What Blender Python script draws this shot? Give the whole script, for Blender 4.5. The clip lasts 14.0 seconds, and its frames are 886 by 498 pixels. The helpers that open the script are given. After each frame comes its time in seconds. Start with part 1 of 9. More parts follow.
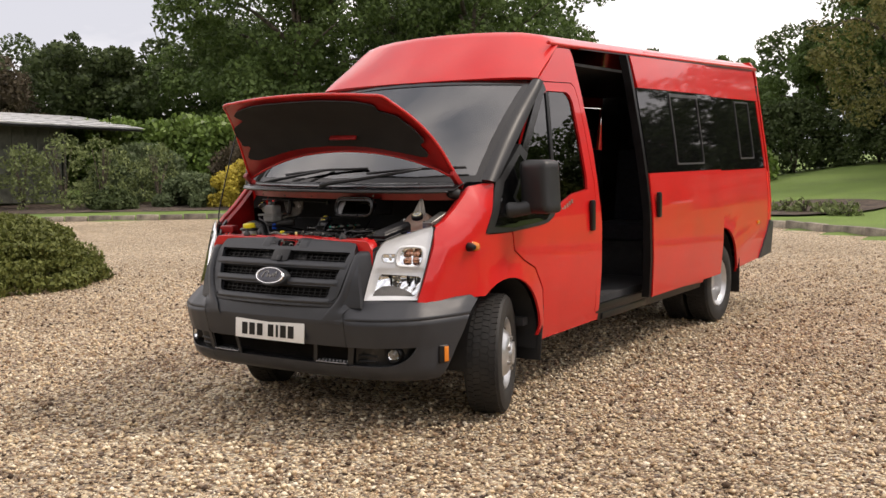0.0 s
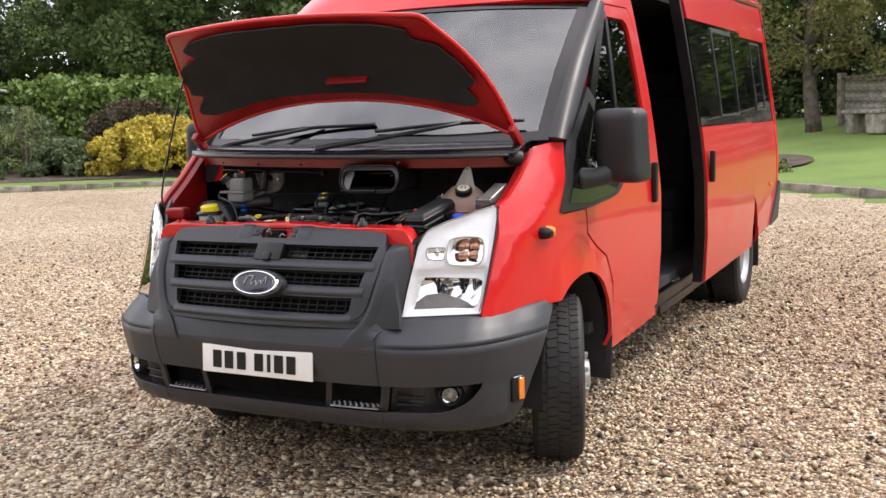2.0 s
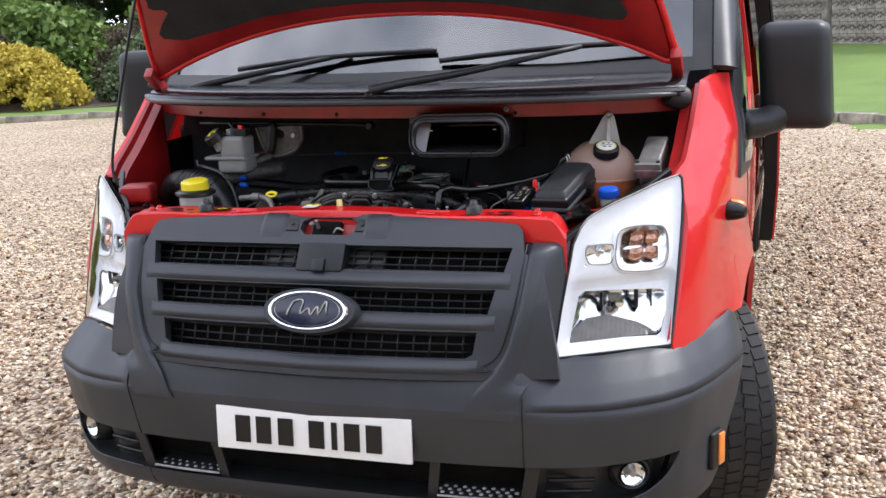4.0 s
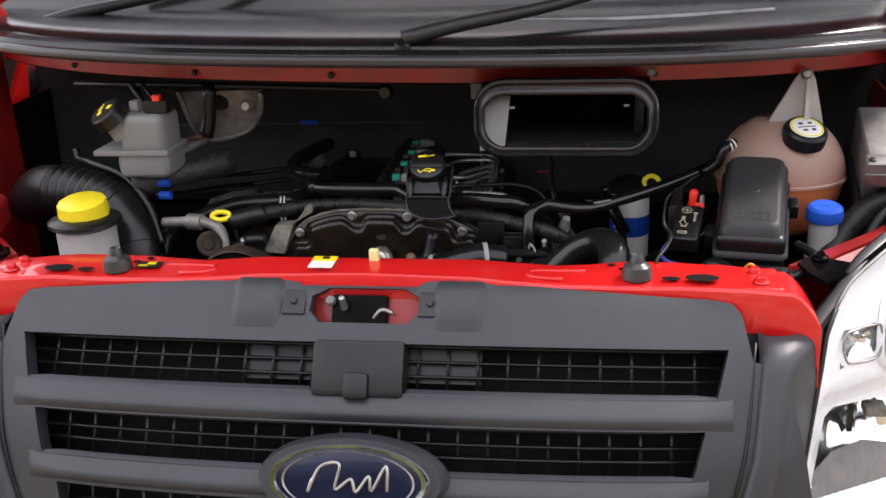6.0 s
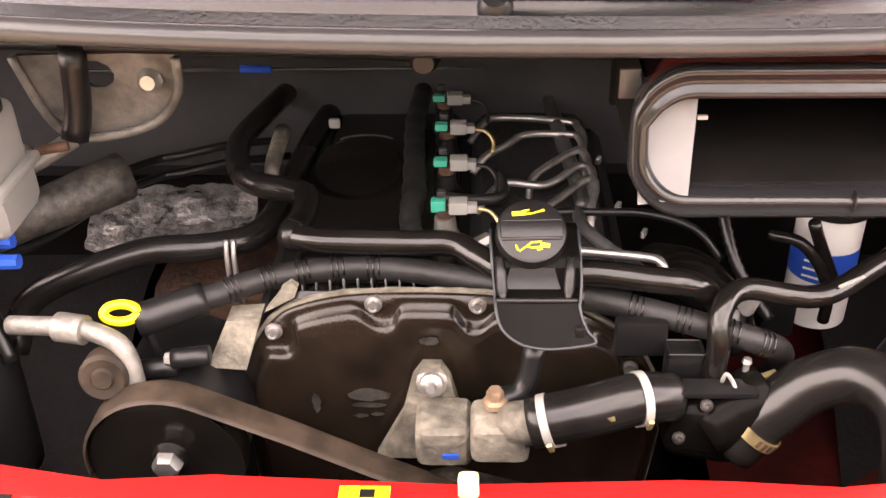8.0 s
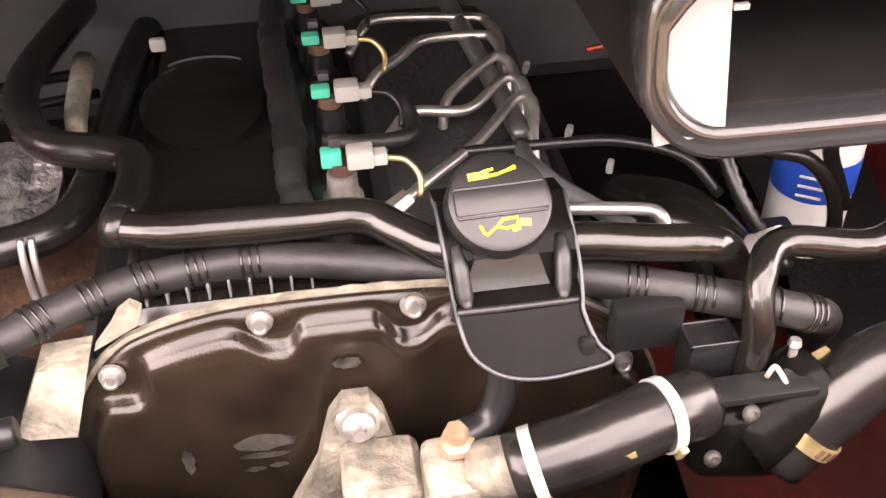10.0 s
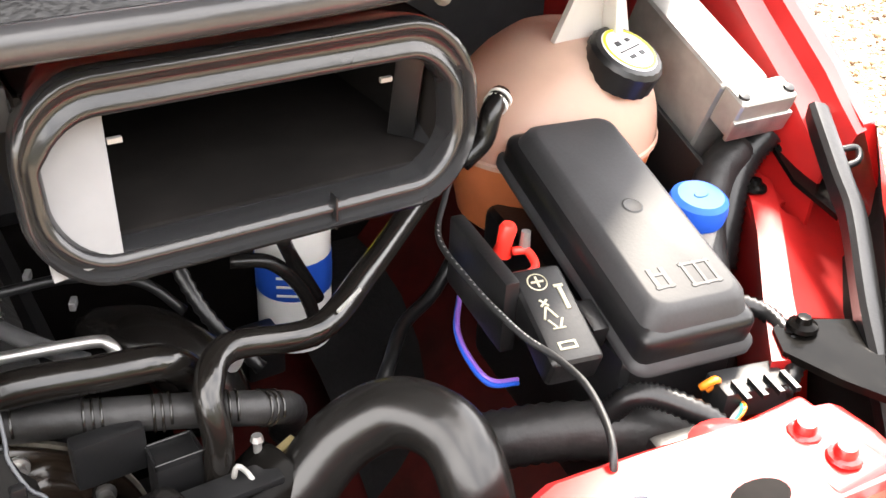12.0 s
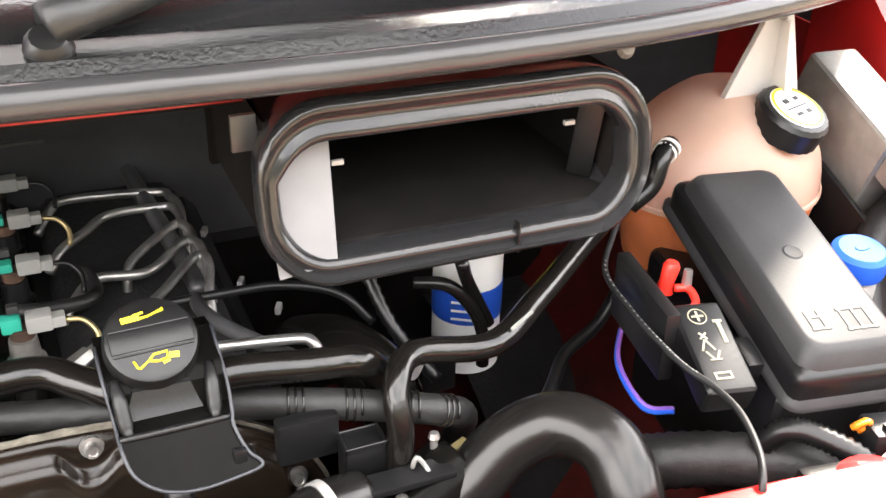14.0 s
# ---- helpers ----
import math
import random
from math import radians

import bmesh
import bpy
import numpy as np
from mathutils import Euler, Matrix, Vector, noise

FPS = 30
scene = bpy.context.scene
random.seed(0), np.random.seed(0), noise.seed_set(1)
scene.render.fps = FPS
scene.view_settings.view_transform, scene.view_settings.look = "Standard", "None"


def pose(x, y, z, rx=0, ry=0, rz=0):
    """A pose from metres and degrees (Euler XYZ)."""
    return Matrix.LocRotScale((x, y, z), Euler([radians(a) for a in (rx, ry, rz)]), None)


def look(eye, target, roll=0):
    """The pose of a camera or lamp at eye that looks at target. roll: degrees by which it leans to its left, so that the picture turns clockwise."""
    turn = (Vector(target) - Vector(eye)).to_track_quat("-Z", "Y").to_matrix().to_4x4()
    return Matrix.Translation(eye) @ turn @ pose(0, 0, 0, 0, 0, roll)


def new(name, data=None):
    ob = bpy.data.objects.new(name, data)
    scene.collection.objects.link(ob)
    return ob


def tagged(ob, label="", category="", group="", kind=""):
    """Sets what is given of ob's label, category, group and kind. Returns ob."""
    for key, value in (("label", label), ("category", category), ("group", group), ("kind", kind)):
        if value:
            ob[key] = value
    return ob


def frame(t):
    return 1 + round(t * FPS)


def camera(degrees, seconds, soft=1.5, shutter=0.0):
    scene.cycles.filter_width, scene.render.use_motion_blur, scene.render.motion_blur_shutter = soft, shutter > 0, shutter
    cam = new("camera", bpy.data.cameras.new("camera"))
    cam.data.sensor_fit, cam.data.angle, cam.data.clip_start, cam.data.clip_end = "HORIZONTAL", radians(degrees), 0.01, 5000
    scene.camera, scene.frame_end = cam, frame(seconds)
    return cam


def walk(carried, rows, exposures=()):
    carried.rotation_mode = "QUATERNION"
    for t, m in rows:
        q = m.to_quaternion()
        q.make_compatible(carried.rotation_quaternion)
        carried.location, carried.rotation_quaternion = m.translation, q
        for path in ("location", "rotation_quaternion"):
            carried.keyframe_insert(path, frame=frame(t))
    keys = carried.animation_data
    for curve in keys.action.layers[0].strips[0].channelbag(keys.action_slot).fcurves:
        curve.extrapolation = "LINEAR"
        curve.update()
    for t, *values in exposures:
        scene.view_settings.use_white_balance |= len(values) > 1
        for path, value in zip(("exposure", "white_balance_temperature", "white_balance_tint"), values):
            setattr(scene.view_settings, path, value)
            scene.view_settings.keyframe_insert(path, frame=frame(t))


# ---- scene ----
cam = camera(47.5, 14.0)
PATH = [
    (0, (3.926, -4.117, 1.47), (2.821, -2.46, 1.294), -1.0),
    (0.5, (3.54, -3.844, 1.436), (2.476, -2.161, 1.248), -1.5),
    (1, (3.118, -3.553, 1.446), (2.103, -1.843, 1.229), -1.4),
    (1.5, (2.765, -3.291, 1.438), (1.798, -1.556, 1.205), -1.8),
    (2, (2.366, -3.06, 1.442), (1.471, -1.29, 1.185), -1.8),
    (2.5, (2.033, -2.811, 1.431), (1.197, -1.015, 1.156), -1.9),
    (3, (1.711, -2.568, 1.444), (0.937, -0.749, 1.143), -2.1),
    (3.2, (1.556, -2.468, 1.443), (0.815, -0.638, 1.124), -2.0),
    (5.3, (0.538, -1.433, 1.527), (0.108, 0.436, 0.96), -3.3),
    (5.5, (0.473, -1.318, 1.519), (0.076, 0.553, 0.937), -2.9),
    (6, (0.312, -1.054, 1.547), (0.014, 0.802, 0.865), -2.4),
    (6.5, (0.171, -0.784, 1.568), (-0.031, 1.039, 0.77), -1.7),
    (7, (0.081, -0.559, 1.559), (-0.051, 1.242, 0.699), -0.6),
    (7.2, (0.063, -0.484, 1.568), (-0.063, 1.295, 0.663), -0.6),
    (9.3, (-0.037, -0.024, 1.478), (0.043, 1.554, 0.252), -1.8),
    (9.5, (-0.046, -0.006, 1.464), (0.079, 1.561, 0.227), -1.1),
    (10, (-0.037, 0.024, 1.447), (0.193, 1.561, 0.188), -0.9),
    (10.5, (-0.011, 0.029, 1.449), (0.399, 1.559, 0.228), 0.1),
    (11, (0.023, 0.02, 1.447), (0.639, 1.535, 0.297), 1.2),
    (11.5, (0.054, -0.008, 1.453), (0.851, 1.464, 0.359), 2.1),
    (12, (0.06, -0.034, 1.465), (1.014, 1.369, 0.407), 3.2),
    (12.5, (0.055, -0.053, 1.479), (1.085, 1.313, 0.442), 4.1),
    (13, (0.049, -0.062, 1.477), (1.065, 1.336, 0.471), 3.8),
    (13.5, (0.033, -0.073, 1.481), (0.947, 1.404, 0.489), 3.2),
    (14, (0.008, -0.09, 1.483), (0.725, 1.504, 0.51), 1.7),
]
EXPOSURES = [
    (0.0, 0.0, 7100, 17), (1.5, 0.44, 7000, 17), (2.0, 0.49, 6500, 17), (3.0, 0.59, 5900, 16), (5.5, 0.68, 6100, 16), (6.0, 0.9, 6500, 18), (6.5, 1.75, 6900, 15), (7.0, 2.57, 7300, 15), (7.2, 2.62, 7500, 17),
    (9.5, 3.8, 8300, 34), (10.0, 3.8, 8000, 29), (10.5, 4.02, 7900, 28), (11.0, 3.92, 7500, 22), (11.5, 3.42, 7100, 17), (12.0, 2.92, 7000, 13), (12.5, 2.32, 7000, 14), (13.0, 1.87, 6100, 13), (13.5, 2.37, 6000, 13), (14.0, 3.02, 7000, 13)]
walk(cam, [(t, look(eye, target, roll)) for t, eye, target, roll in PATH], EXPOSURES)

# ---- world and sun ----
world = bpy.data.worlds.new("overcast_sky")
scene.world = world
world.use_nodes = True
wn, wl = world.node_tree.nodes, world.node_tree.links
wn.clear()
w_out = wn.new("ShaderNodeOutputWorld")
w_bg = wn.new("ShaderNodeBackground")
w_sky = wn.new("ShaderNodeTexSky")
w_sky.sky_type, w_sky.sun_disc = "NISHITA", False
w_sky.sun_elevation, w_sky.sun_rotation = radians(49), radians(55)
w_tc = wn.new("ShaderNodeTexCoord")
w_map = wn.new("ShaderNodeMapping")
w_map.inputs["Scale"].default_value = (1.0, 1.0, 2.6)
w_noise = wn.new("ShaderNodeTexNoise")
w_noise.inputs["Scale"].default_value, w_noise.inputs["Detail"].default_value = 2.3, 7.0
w_ramp = wn.new("ShaderNodeValToRGB")
w_ramp.color_ramp.elements[0].position, w_ramp.color_ramp.elements[0].color = 0.36, (7.0, 7.6, 8.6, 1)
w_ramp.color_ramp.elements[1].position, w_ramp.color_ramp.elements[1].color = 0.62, (17.5, 17.5, 17.6, 1)
w_mix = wn.new("ShaderNodeMixRGB")
w_mix.inputs[0].default_value = 0.9
wl.new(w_tc.outputs["Generated"], w_map.inputs["Vector"])
wl.new(w_map.outputs["Vector"], w_noise.inputs["Vector"])
wl.new(w_noise.outputs["Fac"], w_ramp.inputs["Fac"])
wl.new(w_sky.outputs["Color"], w_mix.inputs[1])
wl.new(w_ramp.outputs["Color"], w_mix.inputs[2])
wl.new(w_mix.outputs["Color"], w_bg.inputs["Color"])
w_bg.inputs["Strength"].default_value = 0.105
wl.new(w_bg.outputs["Background"], w_out.inputs["Surface"])

sun_data = bpy.data.lights.new("sun", "SUN")
sun_data.energy, sun_data.angle, sun_data.color = 2.1, radians(10), (1.0, 0.95, 0.86)
sun = new("sun", sun_data)
sun.matrix_world = look((8.5, 6, 12), (0, 0, 0))


# ---- mesh helpers ----
def link(name, bm, material, parent=None, label="", smooth=35):
    """One bmesh as one object; edges sharper than `smooth` degrees stay hard."""
    mesh = bpy.data.meshes.new(name)
    for f in bm.faces:
        f.smooth = True
    for e in bm.edges:
        if len(e.link_faces) == 2 and e.calc_face_angle(0) > radians(smooth):
            e.smooth = False
    bm.to_mesh(mesh)
    bm.free()
    mesh.materials.append(material)
    ob = new(name, mesh)
    if parent is not None:
        ob.parent = parent
    if label:
        ob["label"] = label
    return ob


def part(name, bm, material, parent, label="", smooth=35):
    return link(name, bm, material, parent, label, smooth)


def thing(name, label, category, group="", kind="", at=(0, 0, 0)):
    ob = new(name)
    ob.empty_display_size = 0.2
    ob.location = at
    return tagged(ob, label, category, group, kind)


def twin(ob, name, parent, m=None, label=""):
    """A second object on the same mesh."""
    o = new(name, ob.data)
    o.parent = parent
    if m is not None:
        o.matrix_local = m
    if label:
        o["label"] = label
    return o


def box(cx, cy, cz, sx, sy, sz, bevel=0.0, seg=2, m=None, bm=None):
    bm = bm or bmesh.new()
    r = bmesh.ops.create_cube(bm, size=1.0)
    vs = r["verts"]
    for v in vs:
        v.co = Vector((v.co.x * sx, v.co.y * sy, v.co.z * sz))
    if bevel > 0:
        es = list({e for v in vs for e in v.link_edges})
        r = bmesh.ops.bevel(bm, geom=es, offset=bevel, segments=seg, profile=0.6, affect="EDGES")
        vs = list({v for f in r["faces"] for v in f.verts} | {v for v in vs if v.is_valid})
    t = Matrix.Translation((cx, cy, cz)) @ (m if m is not None else Matrix())
    for v in vs:
        v.co = t @ v.co
    return bm


def smooth_path(pts, n=6):
    """Catmull-Rom points through pts."""
    p = [Vector(q) for q in pts]
    p = [p[0] * 2 - p[1]] + p + [p[-1] * 2 - p[-2]]
    out = []
    for i in range(1, len(p) - 2):
        for k in range(n):
            t = k / n
            a, b, c, d = p[i - 1], p[i], p[i + 1], p[i + 2]
            out.append(0.5 * ((2 * b) + (c - a) * t + (2 * a - 5 * b + 4 * c - d) * t * t + (3 * b - a - 3 * c + d) * t ** 3))
    out.append(p[-2])
    return out


def tube(pts, r, n=6, sides=12, bm=None, ribs=0.0, pitch=2, cap=True, soft=True):
    """A pipe through pts; r is one radius or one per point; ribs: depth of corrugation."""
    bm = bm or bmesh.new()
    path = smooth_path(pts, n) if soft else [Vector(q) for q in pts]
    m = len(path)
    if isinstance(r, (int, float)):
        rad = [r] * m
    else:
        rad = [float(np.interp(i / (m - 1) * (len(r) - 1), range(len(r)), r)) for i in range(m)]
    rings, prev = [], None
    for i, c in enumerate(path):
        d = (path[min(i + 1, m - 1)] - path[max(i - 1, 0)]).normalized()
        if prev is None:
            u = d.orthogonal().normalized()
        else:
            u = (prev - d * prev.dot(d)).normalized()
        prev = u
        w = d.cross(u)
        rr = rad[i] - (ribs if ribs and (i // max(1, pitch // 2)) % 2 else 0.0)
        rings.append([bm.verts.new(c + (u * math.cos(a) + w * math.sin(a)) * rr) for a in (2 * math.pi * k / sides for k in range(sides))])
    for a, b in zip(rings, rings[1:]):
        for k in range(sides):
            bm.faces.new((a[k], a[(k + 1) % sides], b[(k + 1) % sides], b[k]))
    if cap:
        bm.faces.new(rings[0][::-1])
        bm.faces.new(rings[-1])
    return bm


def lathe(profile, m=None, sides=24, bm=None, lobes=0, lobe=0.0):
    """Turns (radius, height) pairs round z, then places them with m."""
    bm = bm or bmesh.new()
    m = m if m is not None else Matrix()
    rings = []
    for r, z in profile:
        if r < 1e-5:
            rings.append([bm.verts.new(m @ Vector((0, 0, z)))])
        else:
            ring = []
            for k in range(sides):
                a = 2 * math.pi * k / sides
                q = r * (1 + (lobe * math.cos(lobes * a) if lobes else 0))
                ring.append(bm.verts.new(m @ Vector((q * math.cos(a), q * math.sin(a), z))))
            rings.append(ring)
    for a, b in zip(rings, rings[1:]):
        if len(a) == 1 and len(b) > 1:
            for k in range(sides):
                bm.faces.new((a[0], b[k], b[(k + 1) % sides]))
        elif len(b) == 1 and len(a) > 1:
            for k in range(sides):
                bm.faces.new((a[k], b[0], a[(k + 1) % sides]))
        elif len(a) > 1:
            for k in range(sides):
                bm.faces.new((a[k], b[k], b[(k + 1) % sides], a[(k + 1) % sides]))
    bmesh.ops.recalc_face_normals(bm, faces=bm.faces)
    return bm


def aim(at, axis, turn=0.0):
    """A pose at `at` whose z points along axis."""
    return Matrix.Translation(at) @ Vector(axis).to_track_quat("Z", "Y").to_matrix().to_4x4() @ Matrix.Rotation(turn, 4, "Z")


def grid(fn, us, vs, thick=0.0, bm=None, flip=False):
    """A sheet of points fn(u, v); thick: given depth along its normals."""
    bm = bm or bmesh.new()
    rows = [[bm.verts.new(fn(u, v)) for u in us] for v in vs]
    fs = []
    for a, b in zip(rows, rows[1:]):
        for k in range(len(us) - 1):
            q = (a[k], a[k + 1], b[k + 1], b[k])
            fs.append(bm.faces.new(q[::-1] if flip else q))
    if thick:
        bm.normal_update()
        bmesh.ops.solidify(bm, geom=fs, thickness=thick)
    return bm


def sheet(outline, holes, fn, cuts_a=(), cuts_b=(), depth=None, bm=None):
    """A panel from a flat outline with holes, bent by fn(a, b), and given depth by the vector `depth`."""
    bm = bm or bmesh.new()
    loops = []
    for loop in [outline] + list(holes):
        vs = [bm.verts.new((a, b, 0)) for a, b in loop]
        loops += [bm.edges.new((vs[i], vs[(i + 1) % len(vs)])) for i in range(len(vs))]
    bmesh.ops.triangle_fill(bm, use_beauty=True, use_dissolve=False, edges=loops)
    for axis, cuts in ((0, cuts_a), (1, cuts_b)):
        for c in cuts:
            co, no = Vector((0, 0, 0)), Vector((0, 0, 0))
            co[axis], no[axis] = c, 1
            bmesh.ops.bisect_plane(bm, geom=bm.verts[:] + bm.edges[:] + bm.faces[:], dist=1e-5, plane_co=co, plane_no=no)
    for v in bm.verts:
        v.co = Vector(fn(v.co.x, v.co.y))
    if depth is not None:
        fs = bm.faces[:]
        r = bmesh.ops.extrude_face_region(bm, geom=fs)
        for v in r["geom"]:
            if isinstance(v, bmesh.types.BMVert):
                v.co += Vector(depth)
    bmesh.ops.recalc_face_normals(bm, faces=bm.faces)
    return bm


def rounded(x0, y0, x1, y1, r, n=5):
    """The outline of a rectangle with rounded corners."""
    out = []
    for cx, cy, a0 in ((x1 - r, y1 - r, 0), (x0 + r, y1 - r, 90), (x0 + r, y0 + r, 180), (x1 - r, y0 + r, 270)):
        out += [(cx + r * math.cos(radians(a0 + 90 * k / n)), cy + r * math.sin(radians(a0 + 90 * k / n))) for k in range(n + 1)]
    return out


def steps(a, b, n):
    return [a + (b - a) * i / n for i in range(n + 1)]


# ---- materials ----
def material(name, colour, rough=0.5, metal=0.0, vary=0.12, scale=8.0, bump=0.0, bump_scale=60.0, coat=0.0, spec=0.5, rvary=0.1, tint=None, random_tone=0.0, coords="Object"):
    """A surface with large soft stains, fine grain and relief."""
    m = bpy.data.materials.new(name)
    m.use_nodes = True
    n, l = m.node_tree.nodes, m.node_tree.links
    b = n["Principled BSDF"]
    b.inputs["Metallic"].default_value = metal
    b.inputs["Specular IOR Level"].default_value = spec
    b.inputs["Coat Weight"].default_value = coat
    b.inputs["Coat Roughness"].default_value = 0.03
    tc = n.new("ShaderNodeTexCoord")
    big = n.new("ShaderNodeTexNoise")
    big.inputs["Scale"].default_value, big.inputs["Detail"].default_value = scale, 5
    fine = n.new("ShaderNodeTexNoise")
    fine.inputs["Scale"].default_value, fine.inputs["Detail"].default_value = bump_scale, 4
    l.new(tc.outputs[coords], big.inputs["Vector"])
    l.new(tc.outputs[coords], fine.inputs["Vector"])
    mix = n.new("ShaderNodeMixRGB")
    lo = tint or tuple(c * (1 - 2 * vary) for c in colour)
    mix.inputs[1].default_value = (*lo, 1)
    mix.inputs[2].default_value = (*[min(1, c * (1 + vary)) for c in colour], 1)
    ramp = n.new("ShaderNodeValToRGB")
    ramp.color_ramp.elements[0].position, ramp.color_ramp.elements[1].position = 0.3, 0.62
    l.new(big.outputs["Fac"], ramp.inputs["Fac"])
    l.new(ramp.outputs["Color"], mix.inputs[0])
    last = mix.outputs["Color"]
    grain = n.new("ShaderNodeMixRGB")
    grain.blend_type = "MULTIPLY"
    grain.inputs[0].default_value = min(1.0, vary * 2)
    l.new(last, grain.inputs[1])
    l.new(fine.outputs["Fac"], grain.inputs[2])
    gain = n.new("ShaderNodeMixRGB")
    gain.blend_type = "MULTIPLY"
    gain.inputs[0].default_value = 1.0
    k = 1 / (1 - min(1.0, vary * 2) * 0.5)
    gain.inputs[2].default_value = (k, k, k, 1)
    l.new(grain.outputs["Color"], gain.inputs[1])
    last = gain.outputs["Color"]
    if random_tone:
        info = n.new("ShaderNodeObjectInfo")
        hsv = n.new("ShaderNodeHueSaturation")
        mr = n.new("ShaderNodeMapRange")
        mr.inputs["To Min"].default_value, mr.inputs["To Max"].default_value = 1 - random_tone, 1 + random_tone
        l.new(info.outputs["Random"], mr.inputs["Value"])
        l.new(mr.outputs["Result"], hsv.inputs["Value"])
        l.new(last, hsv.inputs["Color"])
        last = hsv.outputs["Color"]
    l.new(last, b.inputs["Base Color"])
    rr = n.new("ShaderNodeMapRange")
    rr.inputs["To Min"].default_value, rr.inputs["To Max"].default_value = max(0.02, rough - rvary), min(1, rough + rvary)
    l.new(big.outputs["Fac"], rr.inputs["Value"])
    l.new(rr.outputs["Result"], b.inputs["Roughness"])
    if bump:
        bp = n.new("ShaderNodeBump")
        bp.inputs["Strength"].default_value, bp.inputs["Distance"].default_value = 1.0, bump
        l.new(fine.outputs["Fac"], bp.inputs["Height"])
        l.new(bp.outputs["Normal"], b.inputs["Normal"])
    return m


def glass(name, tint, ior=1.45, rough=0.0):
    m = bpy.data.materials.new(name)
    m.use_nodes = True
    n, l = m.node_tree.nodes, m.node_tree.links
    n.clear()
    out = n.new("ShaderNodeOutputMaterial")
    mix = n.new("ShaderNodeMixShader")
    tr = n.new("ShaderNodeBsdfTransparent")
    tr.inputs["Color"].default_value = (*tint, 1)
    gl = n.new("ShaderNodeBsdfGlossy")
    gl.inputs["Roughness"].default_value = rough
    fr = n.new("ShaderNodeFresnel")
    fr.inputs["IOR"].default_value = ior
    l.new(fr.outputs["Fac"], mix.inputs["Fac"])
    l.new(tr.outputs["BSDF"], mix.inputs[1])
    l.new(gl.outputs["BSDF"], mix.inputs[2])
    l.new(mix.outputs["Shader"], out.inputs["Surface"])
    return m


def milky(name, colour, clear):
    """Moulded translucent plastic: surface, glow-through and some see-through."""
    m = material(name, colour, 0.3, vary=0.06, scale=8)
    n, l = m.node_tree.nodes, m.node_tree.links
    b = n["Principled BSDF"]
    tl = n.new("ShaderNodeBsdfTranslucent")
    tl.inputs["Color"].default_value = (*colour, 1)
    tr = n.new("ShaderNodeBsdfTransparent")
    tr.inputs["Color"].default_value = (*[min(1, c * 1.3) for c in colour], 1)
    a, c = n.new("ShaderNodeMixShader"), n.new("ShaderNodeMixShader")
    a.inputs["Fac"].default_value, c.inputs["Fac"].default_value = 0.35, clear
    l.new(b.outputs["BSDF"], a.inputs[1])
    l.new(tl.outputs["BSDF"], a.inputs[2])
    l.new(a.outputs["Shader"], c.inputs[1])
    l.new(tr.outputs["BSDF"], c.inputs[2])
    l.new(c.outputs["Shader"], n["Material Output"].inputs["Surface"])
    return m


def leaf_material(name, dark, light, rough=0.6):
    m = bpy.data.materials.new(name)
    m.use_nodes = True
    n, l = m.node_tree.nodes, m.node_tree.links
    b = n["Principled BSDF"]
    b.inputs["Roughness"].default_value = rough
    b.inputs["Specular IOR Level"].default_value = 0.25
    geo = n.new("ShaderNodeNewGeometry")
    tc = n.new("ShaderNodeTexCoord")
    big = n.new("ShaderNodeTexNoise")
    big.inputs["Scale"].default_value, big.inputs["Detail"].default_value = 0.9, 3
    l.new(tc.outputs["Object"], big.inputs["Vector"])
    add = n.new("ShaderNodeMath")
    add.operation = "MULTIPLY_ADD"
    add.inputs[1].default_value, add.inputs[2].default_value = 0.55, 0.0
    l.new(geo.outputs["Random Per Island"], add.inputs[0])
    add2 = n.new("ShaderNodeMath")
    add2.operation = "MULTIPLY_ADD"
    add2.inputs[1].default_value = 0.7
    l.new(big.outputs["Fac"], add2.inputs[0])
    l.new(add.outputs["Value"], add2.inputs[2])
    mix = n.new("ShaderNodeMixRGB")
    mix.inputs[1].default_value, mix.inputs[2].default_value = (*dark, 1), (*light, 1)
    l.new(add2.outputs["Value"], mix.inputs[0])
    l.new(mix.outputs["Color"], b.inputs["Base Color"])
    tl = n.new("ShaderNodeBsdfTranslucent")
    l.new(mix.outputs["Color"], tl.inputs["Color"])
    ms = n.new("ShaderNodeMixShader")
    ms.inputs["Fac"].default_value = 0.22
    l.new(b.outputs["BSDF"], ms.inputs[1])
    l.new(tl.outputs["BSDF"], ms.inputs[2])
    l.new(ms.outputs["Shader"], n["Material Output"].inputs["Surface"])
    return m


